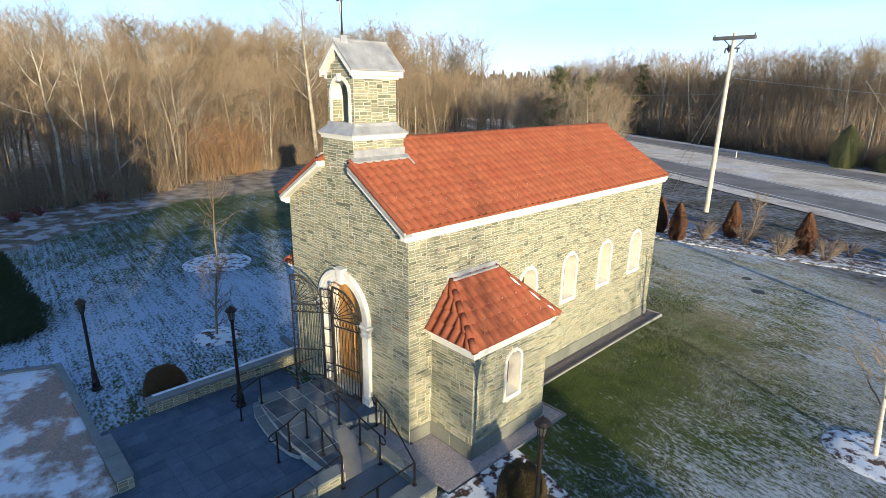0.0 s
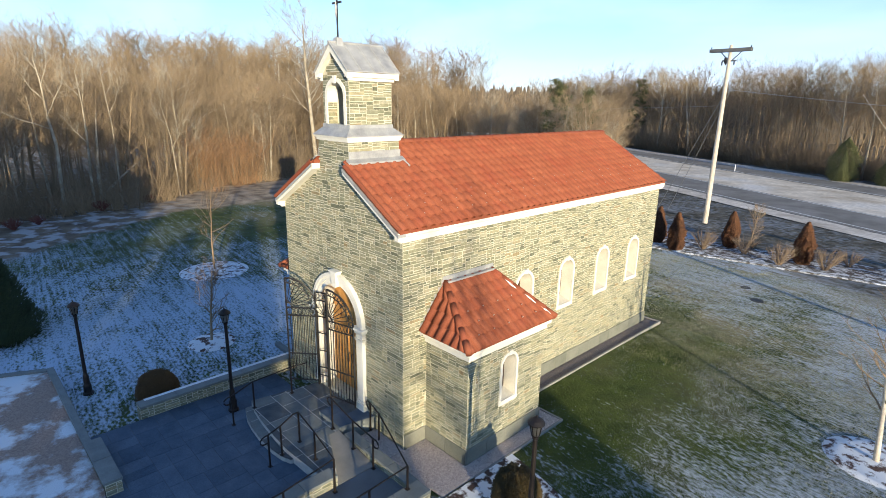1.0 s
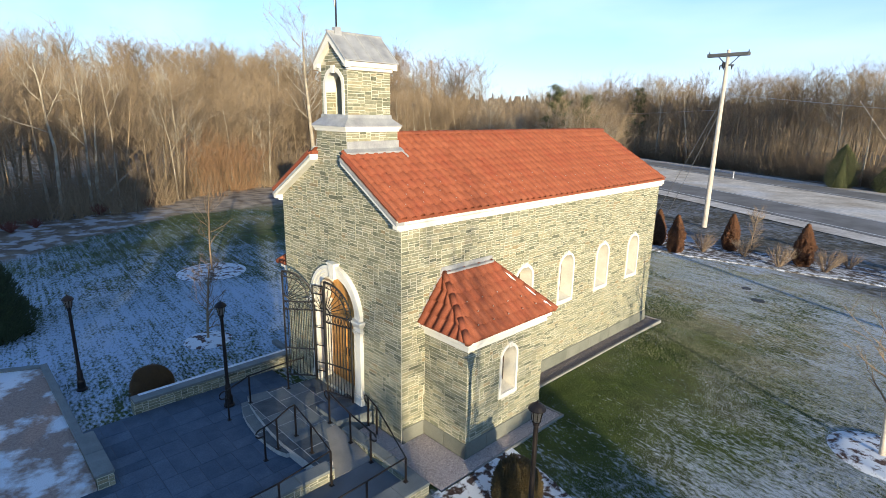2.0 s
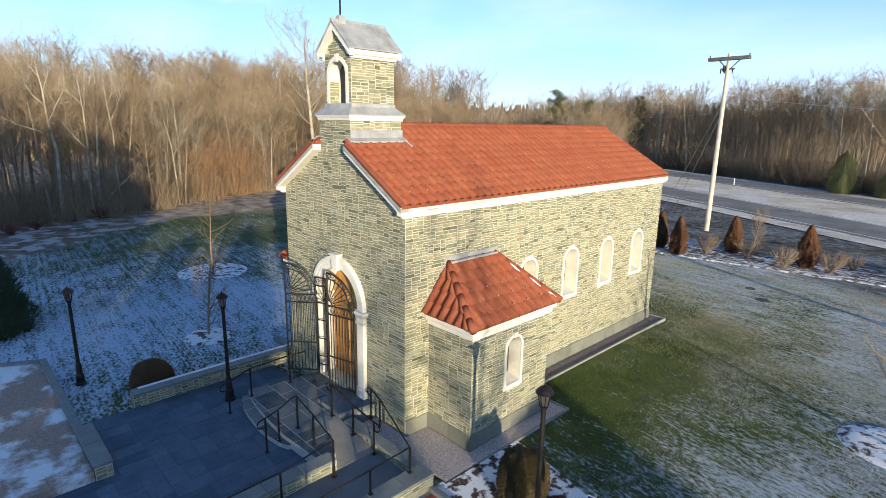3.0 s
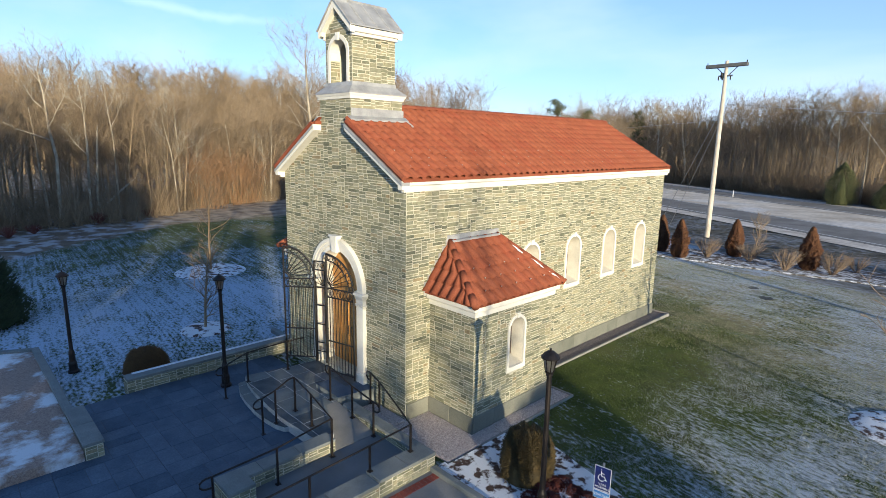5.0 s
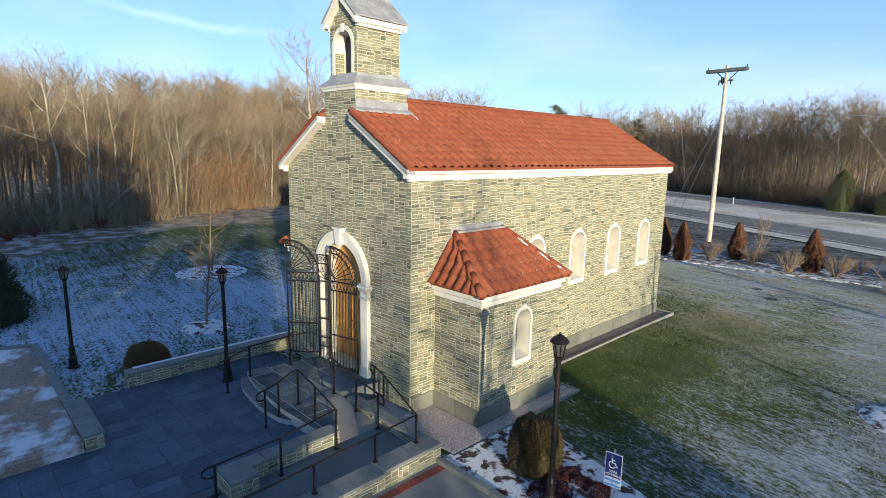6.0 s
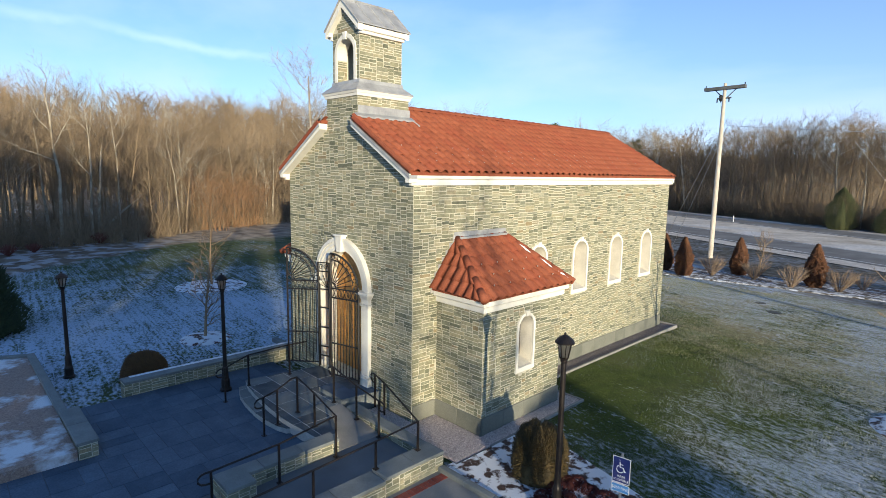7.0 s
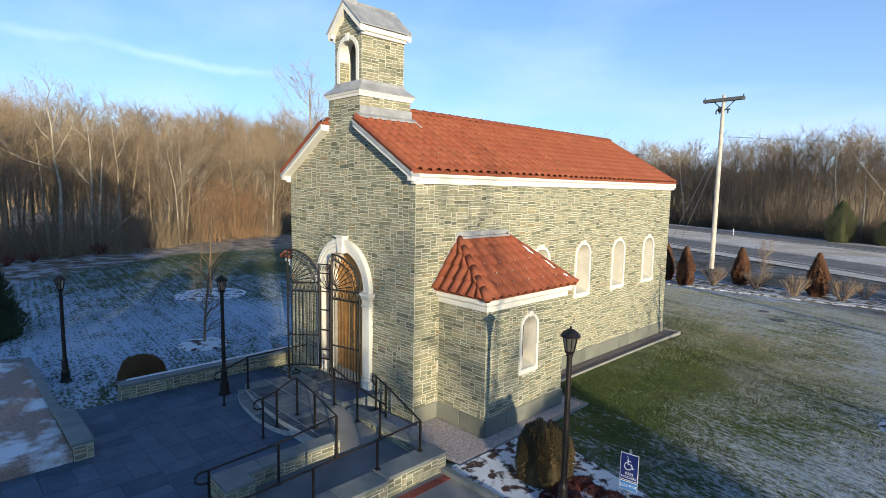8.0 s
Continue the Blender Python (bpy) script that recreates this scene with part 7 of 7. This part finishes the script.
# roadside bed of bare soil with torn snow
bm = bmesh.new()
prev = None
for i in range(23):
    x = -22 + i * 2.5
    y0 = 28.5 + 0.28 * x + 0.25 * noise.noise(Vector((x * 0.4, 0, 0)))
    y1 = y0 + 4.6 + 0.4 * noise.noise(Vector((x * 0.4, 5, 0)))
    cur = [bm.verts.new((x, y, ground_z(x, y) + 0.05)) for y in (y0, (y0 + y1) / 2, y1)]
    if prev:
        for k in range(2):
            bm.faces.new((prev[k], cur[k], cur[k + 1], prev[k + 1]))
    prev = cur
tagged(part("roadside_bed", bm, M_soil), "dark soil bed with torn snow along the road", "planting bed", kind="structure")
bm = bmesh.new()
prev = None
for i in range(45):
    x = -22 + i * 1.25
    y0 = 28.15 + 0.28 * x + 0.35 * noise.noise(Vector((x * 0.9, 0, 3)))
    y1 = y0 + 1.35 + 0.8 * noise.noise(Vector((x * 0.7, 5, 1)))
    cur = [bm.verts.new((x, y, ground_z(x, y) + dz)) for y, dz in ((y0, 0.0), (y0 + 0.1, 0.07), (y1, 0.075))]
    if prev:
        for k in range(2):
            bm.faces.new((prev[k], cur[k], cur[k + 1], prev[k + 1]))
    prev = cur
tagged(part("snow_edge", bm, M_edge_snow), "torn strip of snow along the front of the roadside bed", "snow", kind="structure")
# rusty cedars in the roadside bed
CEDAR = mesh_tris("foliage", *leafy(4, column_shape(0.48, 2.45), 7000, 0.12, 1.9), M_rust)
CEDARS = ((-4.75, 27.4, 1.0), (-2.73, 31.6, 1.0), (1.75, 31.1, 1.06), (-6.5, 28.5, 1.0), (10.0, 33.5, 0.98))
for i, (x, y, sc) in enumerate(CEDARS):
    shrub("cedar_shrub", x, y, CEDAR, M_rust, "rust-brown conical cedar in the roadside bed", "shrub", "cedars along the road", sc, i * 1.3, (0.26, 0.26, 1.7, 1))
# low red barberries
BAR = mesh_tris("foliage", *leafy(6, dome_shape(0.24, 0.24, 0.17, 1.6), 420, 0.04, 1.6), M_redleaf)
rng = random.Random(12)
for i in range(44):
    x = rng.uniform(3.9, 7.3)
    y = rng.uniform(-0.75, 0.9 - (x - 4.2) * 0.25)
    if (x - 4.51) ** 2 + (y + 0.52) ** 2 < 0.08 or (x - 5.5) ** 2 + (y + 0.21) ** 2 < 0.1:
        continue
    shrub("barberry", x, y, BAR, M_redleaf, "low dark red barberry in the snowy mulch", "shrub", "barberries in the bed", rng.uniform(0.6, 1.15), rng.random() * 6, dz=0.04)



def bare_shrub(seed, h, n=44, spread=0.95):
    rng = random.Random(seed)
    s = Sticks()
    for _ in range(n):
        a = rng.random() * 6.283
        d = Vector((math.cos(a) * spread * rng.random() ** 0.5, math.sin(a) * spread * rng.random() ** 0.5, 1)).normalized()
        p = Vector((0.05 * math.cos(a), 0.05 * math.sin(a), 0))
        e = p + d * h * rng.uniform(0.55, 0.75)
        s.stick(p, e, 0.013, 0.006)
        for _ in range(10):
            b = p.lerp(e, rng.uniform(0.35, 1))
            dd = (d + Vector((rng.uniform(-0.6, 0.6), rng.uniform(-0.6, 0.6), rng.uniform(0, 0.6)))).normalized()
            s.stick(b, b + dd * h * rng.uniform(0.15, 0.35), 0.0065, 0)
    return s.arrays()


SHRUB_ME = [mesh_tris("twig_clump", *bare_shrub(300 + k, 1.75), M_twig) for k in range(3)]
for i, (x, y, sc) in enumerate(((-3.64, 29.3, 1.05), (-1.4, 30.4, 1.0), (0.93, 29.3, 1.1), (3.12, 30.5, 1.1), (3.9, 33.0, 0.85), (6.6, 31.8, 1.0), (8.3, 32.6, 0.95))):
    g = empty("bare_shrub", (x, y, ground_z(x, y)))
    g.scale = (sc,) * 3
    g.rotation_euler = (0, 0, i * 1.7)
    tagged(g, "leafless tan shrub in the roadside bed", "shrub", "bare shrubs along the road")
    shared("twig_clump", SHRUB_ME[i % 3], g)


RED = mesh_tris("twig_clump", *bare_shrub(320, 1.2, 60, 1.3), M_redtwig)
for i, (x, y, sc) in enumerate(((-36.0, -4.4, 0.9), (-36.9, -2.9, 0.75), (-39.6, 1.6, 1.0), (-34.8, -6.4, 0.9), (-41.6, 5.6, 0.8))):
    g = empty("red_shrub", (x, y, ground_z(x, y)))
    g.scale = (sc,) * 3
    tagged(g, "low dark red twiggy shrub at the edge of the woods", "shrub", "red shrubs by the woods")
    shared("twig_clump", RED, g)


# snow-dusted mulch rings and their young trees
def mulch_ring(x, y, rx, ry, rot=0.0):
    bm = bmesh.new()
    n = 40
    rings = []
    for k, (f, z) in enumerate(((1.0, 0.0), (0.92, 0.05), (0.6, 0.09), (0.15, 0.10))):
        rings.append([bm.verts.new((rx * f * (1 + 0.03 * noise.noise(Vector((math.cos(t) * 3, math.sin(t) * 3, 0)))) * math.cos(t), ry * f * math.sin(t), z)) for t in (2 * math.pi * i / n for i in range(n))])
    for a, b in zip(rings, rings[1:]):
        for i in range(n):
            bm.faces.new((a[i], a[(i + 1) % n], b[(i + 1) % n], b[i]))
    bm.faces.new(rings[-1])
    ob = part("mulch_ring", bm, M_ring, smooth=True)
    ob.location = (x, y, ground_z(x, y) - 0.005)
    tagged(ob, "round mulch bed whitened by thin snow", "mulch bed")


# (height, spread and twigs differ)
YOUNG = [bare_tree(400, 5.2, 0.26, 0.045, 16, 380, 0.3), bare_tree(401, 3.2, 0.30, 0.04, 30, 900, 0.12), bare_tree(402, 4.8, 0.26, 0.075, 16, 300, 0.3)]
YOUNG_ME = [(mesh_tris("trunk", *t, M_bark if k != 2 else M_pole), mesh_tris("crown", *c, M_bark)) for k, (t, c) in enumerate(YOUNG)]
for x, y, r, k in ((-18.6, 2.3, 1.75, 0), (8.75, 9.0, 1.25, 2)):
    mulch_ring(x, y, r, r)
    plant("young_tree", x, y, *YOUNG_ME[k], 1.0, k * 2.0, "slender leafless young tree in a mulch ring", "tree", dz=0.08)

plant("young_tree", -38.8, 4.1, *YOUNG_ME[0], 0.85, 2.2, "leafless sapling at the edge of the woods", "tree")
plant("young_tree", -2.0, 33.6, *YOUNG_ME[1], 0.95, 1.0, "leafless sapling behind the roadside bed", "tree", dz=0.0)
mulch_ring(-9.95, -1.2, 0.85, 0.85)
plant("young_tree", -9.95, -1.2, *YOUNG_ME[1], 1.0, 0.6, "small leafless young tree in a mulch ring", "tree", dz=0.08)

# pines among the bare trees: a trunk with tiers of ragged boughs
def pine(seed, h):
    rng = random.Random(seed)
    trunk, leaf = Sticks(), Sticks()
    trunk.stick(Vector((0, 0, -0.1)), Vector((rng.uniform(-0.3, 0.3), rng.uniform(-0.3, 0.3), h * 0.97)), 0.16, 0.02, 6)
    for k in range(46):
        f = 0.28 + 0.70 * (k + rng.random()) / 46
        a = rng.random() * 6.283
        ln = (1 - f) ** 0.7 * h * 0.30 * rng.uniform(0.55, 1.2) + 0.3
        p = Vector((0, 0, h * f))
        d = Vector((math.cos(a), math.sin(a), rng.uniform(0.0, 0.45)))
        trunk.stick(p, p + d * ln, 0.035, 0.008)
        for _ in range(70):
            c = p + d * ln * rng.uniform(0.25, 1.05) + Vector((rng.gauss(0, 0.22), rng.gauss(0, 0.22), rng.gauss(0.05, 0.16)))
            dd = Vector((rng.uniform(-1, 1), rng.uniform(-1, 1), rng.uniform(-0.2, 1))).normalized()
            leaf.stick(c, c + dd * rng.uniform(0.18, 0.4), 0.05, 0)
    return trunk.arrays(), leaf.arrays()


PINES = [(mesh_tris("trunk", *t, M_bark), mesh_tris("crown", *c, M_olive)) for t, c in (pine(1, 14), pine(2, 12))]
for i, (x, y, sc) in enumerate(((-24.3, 41.0, 0.84), (-22.0, 42.6, 0.9), (-52.0, 113.3, 1.1))):
    plant("pine", x, y, *PINES[i % 2], sc, i * 0.9, "dark green ragged pine among the bare trees", "tree", "pines in the woods")


shrub("conifer", -6.5, 85.3, leafy(13, column_shape(1.9, 6.0), 12000, 0.10, 1.6), M_olive, "dark evergreen bush at the far side of the road", "tree", core_size=(0.9, 0.9, 4.4, 1))
shrub("conifer", -1.0, 84.5, leafy(14, column_shape(1.7, 3.8), 7000, 0.10, 1.6), M_olive, "dark evergreen bush at the far side of the road", "tree", core_size=(0.8, 0.8, 2.2, 1))


# frosted grass blades on the nearer lawns
def grass_patch(name, boxes, seed, label, label2="", plain=None, tall=1.0):
    rs = np.random.RandomState(seed)
    P = []
    for x0, y0, x1, y1, n in boxes:
        P.append(np.column_stack([rs.uniform(x0, x1, n), rs.uniform(y0, y1, n)]))
    P = np.vstack(P)
    # blades stand in tufts
    P += 0.05 * np.column_stack([np.sin(P[:, 1] * 9), np.sin(P[:, 0] * 8)])
    keep = ~((P[:, 0] < 2.09) & (P[:, 0] > -6.4) & (P[:, 1] < 4.4) & (P[:, 1] > -6)) & ~((P[:, 0] < 0.65) & (P[:, 0] > -7.5) & (P[:, 1] < 14.1))
    bed = (P[:, 0] > 1.9) & (P[:, 0] < 8.2) & (P[:, 1] < 2.1 - (P[:, 0] - 2.0) * 0.24)
    P = P[keep & ~bed]
    P = P[(P[:, 0] - 8.75) ** 2 + (P[:, 1] - 9.0) ** 2 > 1.4]
    P = P[(P[:, 0] + 9.95) ** 2 + (P[:, 1] + 1.2) ** 2 > 0.8]
    frosty = (P[:, 0] - 2.5) / 6.0 + (P[:, 1] - 8) * 0.05 + 0.35 * np.sin(P[:, 0] * 1.7 + np.sin(P[:, 1] * 1.3)) + 0.5 * np.clip((5.5 - P[:, 1]) / 3, 0, 1) + rs.normal(0, 0.3, len(P)) > 0.45
    if label2:
        parts = ((P[~frosty], M_green_blade, label2), (P[frosty], M_blade, label))
    else:
        parts = ((P, plain or M_blade, label),)
    for Q, mat, text in parts:
        n = len(Q)
        z = np.array([ground_z(x, y) for x, y in Q]) - 0.01
        a = rs.uniform(0, 6.283, n)
        h = rs.uniform(0.025, 0.06, n) * tall
        w = rs.uniform(0.0035, 0.0075, n) * tall
        lean = rs.uniform(0.2, 1.1, n) * h
        az = rs.uniform(0, 6.283, n)
        A = np.column_stack([Q[:, 0] - w * np.cos(a), Q[:, 1] - w * np.sin(a), z])
        B = np.column_stack([Q[:, 0] + w * np.cos(a), Q[:, 1] + w * np.sin(a), z])
        C = np.column_stack([Q[:, 0] + lean * np.cos(az), Q[:, 1] + lean * np.sin(az), z + h])
        V = np.stack([A, B, C], 1).reshape(-1, 3)
        ob = new(name, mesh_tris(name, V, np.arange(3 * n).reshape(-1, 3), mat))
        tagged(ob, text, "grass", kind="stuff")


grass_patch("grass", ((2.1, -0.5, 14, 14, 230000), (0.6, 4.4, 2.1, 14, 24000)), 1, "short winter grass tipped with frost", "thawed green grass beside the chapel")
grass_patch("grass", ((-18, -5.8, -6.4, 5, 70000),), 2, "short winter grass white with frost", plain=M_frost_blade)
grass_patch("grass", ((0.7, 10, 16, 12.5, 14000), (0.7, 12, 16, 27, 130000), (-9, 14.2, 0.7, 26, 66000)), 3, "dry straw-coloured winter grass on the sunny lawn", plain=M_straw_blade, tall=1.25)


# unseen evergreens beyond the parking bay, added on the sun's side to cast shade
BELT_ME = mesh_tris("foliage", *leafy(9, cone_shape(1.9, 10.5, 0.08), 1300, 0.55, 0.8), M_green)
THIN_ME = mesh_tris("foliage", *leafy(10, cone_shape(1.9, 10.5, 0.08), 560, 0.55, 0.8), M_green)
MID_ME = mesh_tris("foliage", *leafy(11, cone_shape(1.9, 10.5, 0.08), 130, 0.55, 0.8), M_green)
rng = random.Random(31)
for i in range(21):
    q, d = -3.9 - i * 1.0 + rng.uniform(-0.25, 0.25), rng.uniform(46, 56)
    shrub("evergreen", 0.431 * q + 0.902 * d, 0.902 * q - 0.431 * d, THIN_ME if 5 <= i <= 9 else BELT_ME, M_green, "unseen tall dark evergreen beyond the parking bay, added for its shade", "tree", "evergreens beyond the bay", rng.uniform(0.92, 1.1) * (1.14 if i < 9 else 1.50 if i < 10 else 1.42 if i < 12 else 1.68), i * 1.1, None if i >= 5 else (1.5, 1.5, 9.6, 1))


# taller unseen ones, added so that shade climbs the left woods
for i in range(6):
    q, d = -14.2 - i * 1.9 + rng.uniform(-0.4, 0.4), rng.uniform(50, 58)
    shrub("evergreen", 0.431 * q + 0.902 * d, 0.902 * q - 0.431 * d, THIN_ME, M_green, "unseen tall thin evergreen beyond the parking bay, added for its shade", "tree", "evergreens beyond the bay", rng.uniform(1.75, 1.95) * (1 + 0.025 * i), i * 1.7)
# low unseen columns, added to shade the lawn near the side chapel
COLUMN_ME = mesh_tris("foliage", *leafy(12, column_shape(1.5, 8.2), 1500, 0.45, 0.8), M_green)
for q, sc in ((3.3, 0.94), (3.75, 0.98), (4.2, 0.99), (4.65, 0.985), (5.05, 0.97)):
    shrub("evergreen", 0.431 * q + 0.902 * 50, 0.902 * q - 0.431 * 50, COLUMN_ME, M_green, "unseen low dense evergreen beyond the parking bay, added for its shade", "tree", "evergreens beyond the bay", sc, q)
# sparse unseen ones, added to dapple the lower facade with shade
for q, sc in ((-3.0, 0.99), (-2.0, 0.94), (-1.0, 0.9), (0.0, 0.9)):
    shrub("evergreen", 0.431 * q + 0.902 * 50, 0.902 * q - 0.431 * 50, MID_ME, M_green, "unseen tall dark evergreen beyond the parking bay, added for its shade", "tree", "evergreens beyond the bay", sc, q)

# ---- utility poles and wires ----
def utility_pole(x, y, h, lean, r, arm, arm_rot, label):
    g = empty("utility_pole", (x, y, ground_z(x, y) - 0.1))
    g.rotation_euler = (radians(lean[0]), radians(lean[1]), 0)
    tagged(g, label, "utility pole", "utility poles")
    bm = bmesh.new()
    lathe(bm, [(r, 0), (r * 0.92, h * 0.3), (r * 0.78, h * 0.7), (r * 0.6, h)], sides=12)
    part("shaft", bm, M_pole if arm else M_pale_bark, g)
    if arm:
        rot = Matrix.Rotation(radians(arm_rot), 4, "Z")
        for off in (-0.13, 0.13):
            bm = bmesh.new()
            box(bm, -arm, off - 0.06, h - 0.50, arm, off + 0.06, h - 0.24, 0.01, rot)
            part("crossarm", bm, M_arm, g, "dark weathered timber crossarm")
        for s in (1, -1):
            bm = bmesh.new()
            tube(bm, [rot @ Vector((s * 0.85, 0.17, h - 0.42)), rot @ Vector((0, 0.17, h - 1.25))], 0.04, 6)
            part("brace", bm, M_arm, g)
            for q in (0.95,):
                bm = bmesh.new()
                m = rot @ Vector((s * arm * q, 0.0, 0))
                lathe(bm, [(0.03, h - 0.30), (0.05, h - 0.22), (0.03, h - 0.16), (0.05, h - 0.12), (0.02, h - 0.06)], m.x, m.y, 8)
                part("insulator", bm, M_iron, g)
        bm = bmesh.new()
        lathe(bm, [(0.10, h - 1.35), (0.13, h - 1.3), (0.13, h - 0.95), (0.10, h - 0.9)], -0.28, 0.05, 10)
        part("switch_box", bm, M_iron, g)
        bm = bmesh.new()
        box(bm, -0.55, -0.05, h - 1.22, 0.55, 0.05, h - 1.10, 0.01, rot)
        bracket = part("bracket", bm, M_arm, g)
        for u in (-0.5, -0.2, 0.42):
            bm = bmesh.new()
            m = rot @ Vector((u, -0.08, 0))
            lathe(bm, [(0.03, h - 1.5), (0.06, h - 1.42), (0.045, h - 1.34), (0.06, h - 1.27), (0.03, h - 1.18)], m.x, m.y, 8)
            part("fuse", bm, M_iron, bracket)
    return g


utility_pole(-7.35, 39.3, 14.35, (-0.5, -0.25), 0.21, 1.58, -3, "tall pale timber utility pole with a dark crossarm")
utility_pole(20.48, 15.02, 9.5, (0.0, 0.0), 0.17, 0, 0, "plain weathered timber pole beside the lawn")
utility_pole(-77.4, 37.0, 14.4, (0.0, 0.3), 0.17, 0, 0, "slim weathered pole at the woods' edge")


def wire(name, p0, p1, sag, r, label):
    cu = bpy.data.curves.new(name, "CURVE")
    cu.dimensions, cu.bevel_depth, cu.bevel_resolution = "3D", r, 1
    sp = cu.splines.new("POLY")
    n = 16
    sp.points.add(n)
    a, b = Vector(p0), Vector(p1)
    for i in range(n + 1):
        f = i / n
        p = a.lerp(b, f)
        sp.points[i].co = (p.x, p.y, p.z - sag * 4 * f * (1 - f), 1)
    cu.materials.append(M_wire)
    tagged(new(name, cu), label, "wire")


PT = Vector((-6.98, 39.3, 12.2))
wire("guy_wire", PT - Vector((0, 0, 1.5)), (-13.5, 43.5, -0.9), 0, 0.02, "steel guy wire from the utility pole to the ground")
wire("guy_wire", PT - Vector((0, 0, 2.2)), (-12.2, 42.8, -0.9), 0, 0.02, "steel guy wire from the utility pole to the ground")
wire("overhead_wire", PT - Vector((0, 0, 2.0)), (60, 30, 7.5), 1.2, 0.02, "sagging overhead cable along the road")
wire("overhead_wire", PT - Vector((0, 0, 3.2)), (-69, 72, 8.6), 0.6, 0.013, "overhead cable along the road")
wire("guy_wire", (-3.5, 70, 10.5), (4.0, 76, -0.9), 0, 0.02, "steel guy wire beyond the road")

# reflector post on the median, snow left behind the court wall
bm = bmesh.new()
gx, gy = -20.1, 84.0
box(bm, gx - 0.06, gy - 0.03, ground_z(gx, gy), gx + 0.06, gy + 0.03, ground_z(gx, gy) + 1.15, 0.01)
tagged(part("marker_post", bm, M_white), "slim white marker post beside the road", "marker post")
bm = bmesh.new()
prev = None
for i in range(22):
    y = -4.5 + i * 0.225
    w = 0.16 + 0.09 * noise.noise(Vector((0, y * 1.3, 2)))
    cur = [bm.verts.new(p) for p in ((-6.25 - w * 0.1, y, 0.453), (-6.28 - w * 0.15, y, 0.462), (-6.385, y, 0.458), (-6.39 - w * 0.3, y, 0.40))]
    if prev:
        for k in range(3):
            bm.faces.new((prev[k], cur[k], cur[k + 1], prev[k + 1]))
    prev = cur
tagged(part("snow_drift", bm, M_snow, smooth=True), "thin strip of snow along the court wall's coping", "snow", kind="structure")
bm = bmesh.new()
box(bm, -8.1, 0.42, -0.1, -6.0, 0.62, 0.10, 0.01)
tagged(part("path_kerb", bm, M_cap), "dark stone kerb at the end of the court wall", "kerb", kind="structure")

# manhole covers and a small drain in the lawn
for x, y, r in ((2.3, 20.8, 0.32), (1.2, 22.6, 0.25)):
    bm = bmesh.new()
    lathe(bm, [(r, -0.05), (r, 0.02), (r * 0.92, 0.035), (r * 0.9, 0.03)], sides=24)
    ob = part("manhole_cover", bm, M_iron)
    ob.location = (x, y, ground_z(x, y))
    tagged(ob, "dark iron manhole cover in the lawn", "manhole cover", "covers in the lawn")
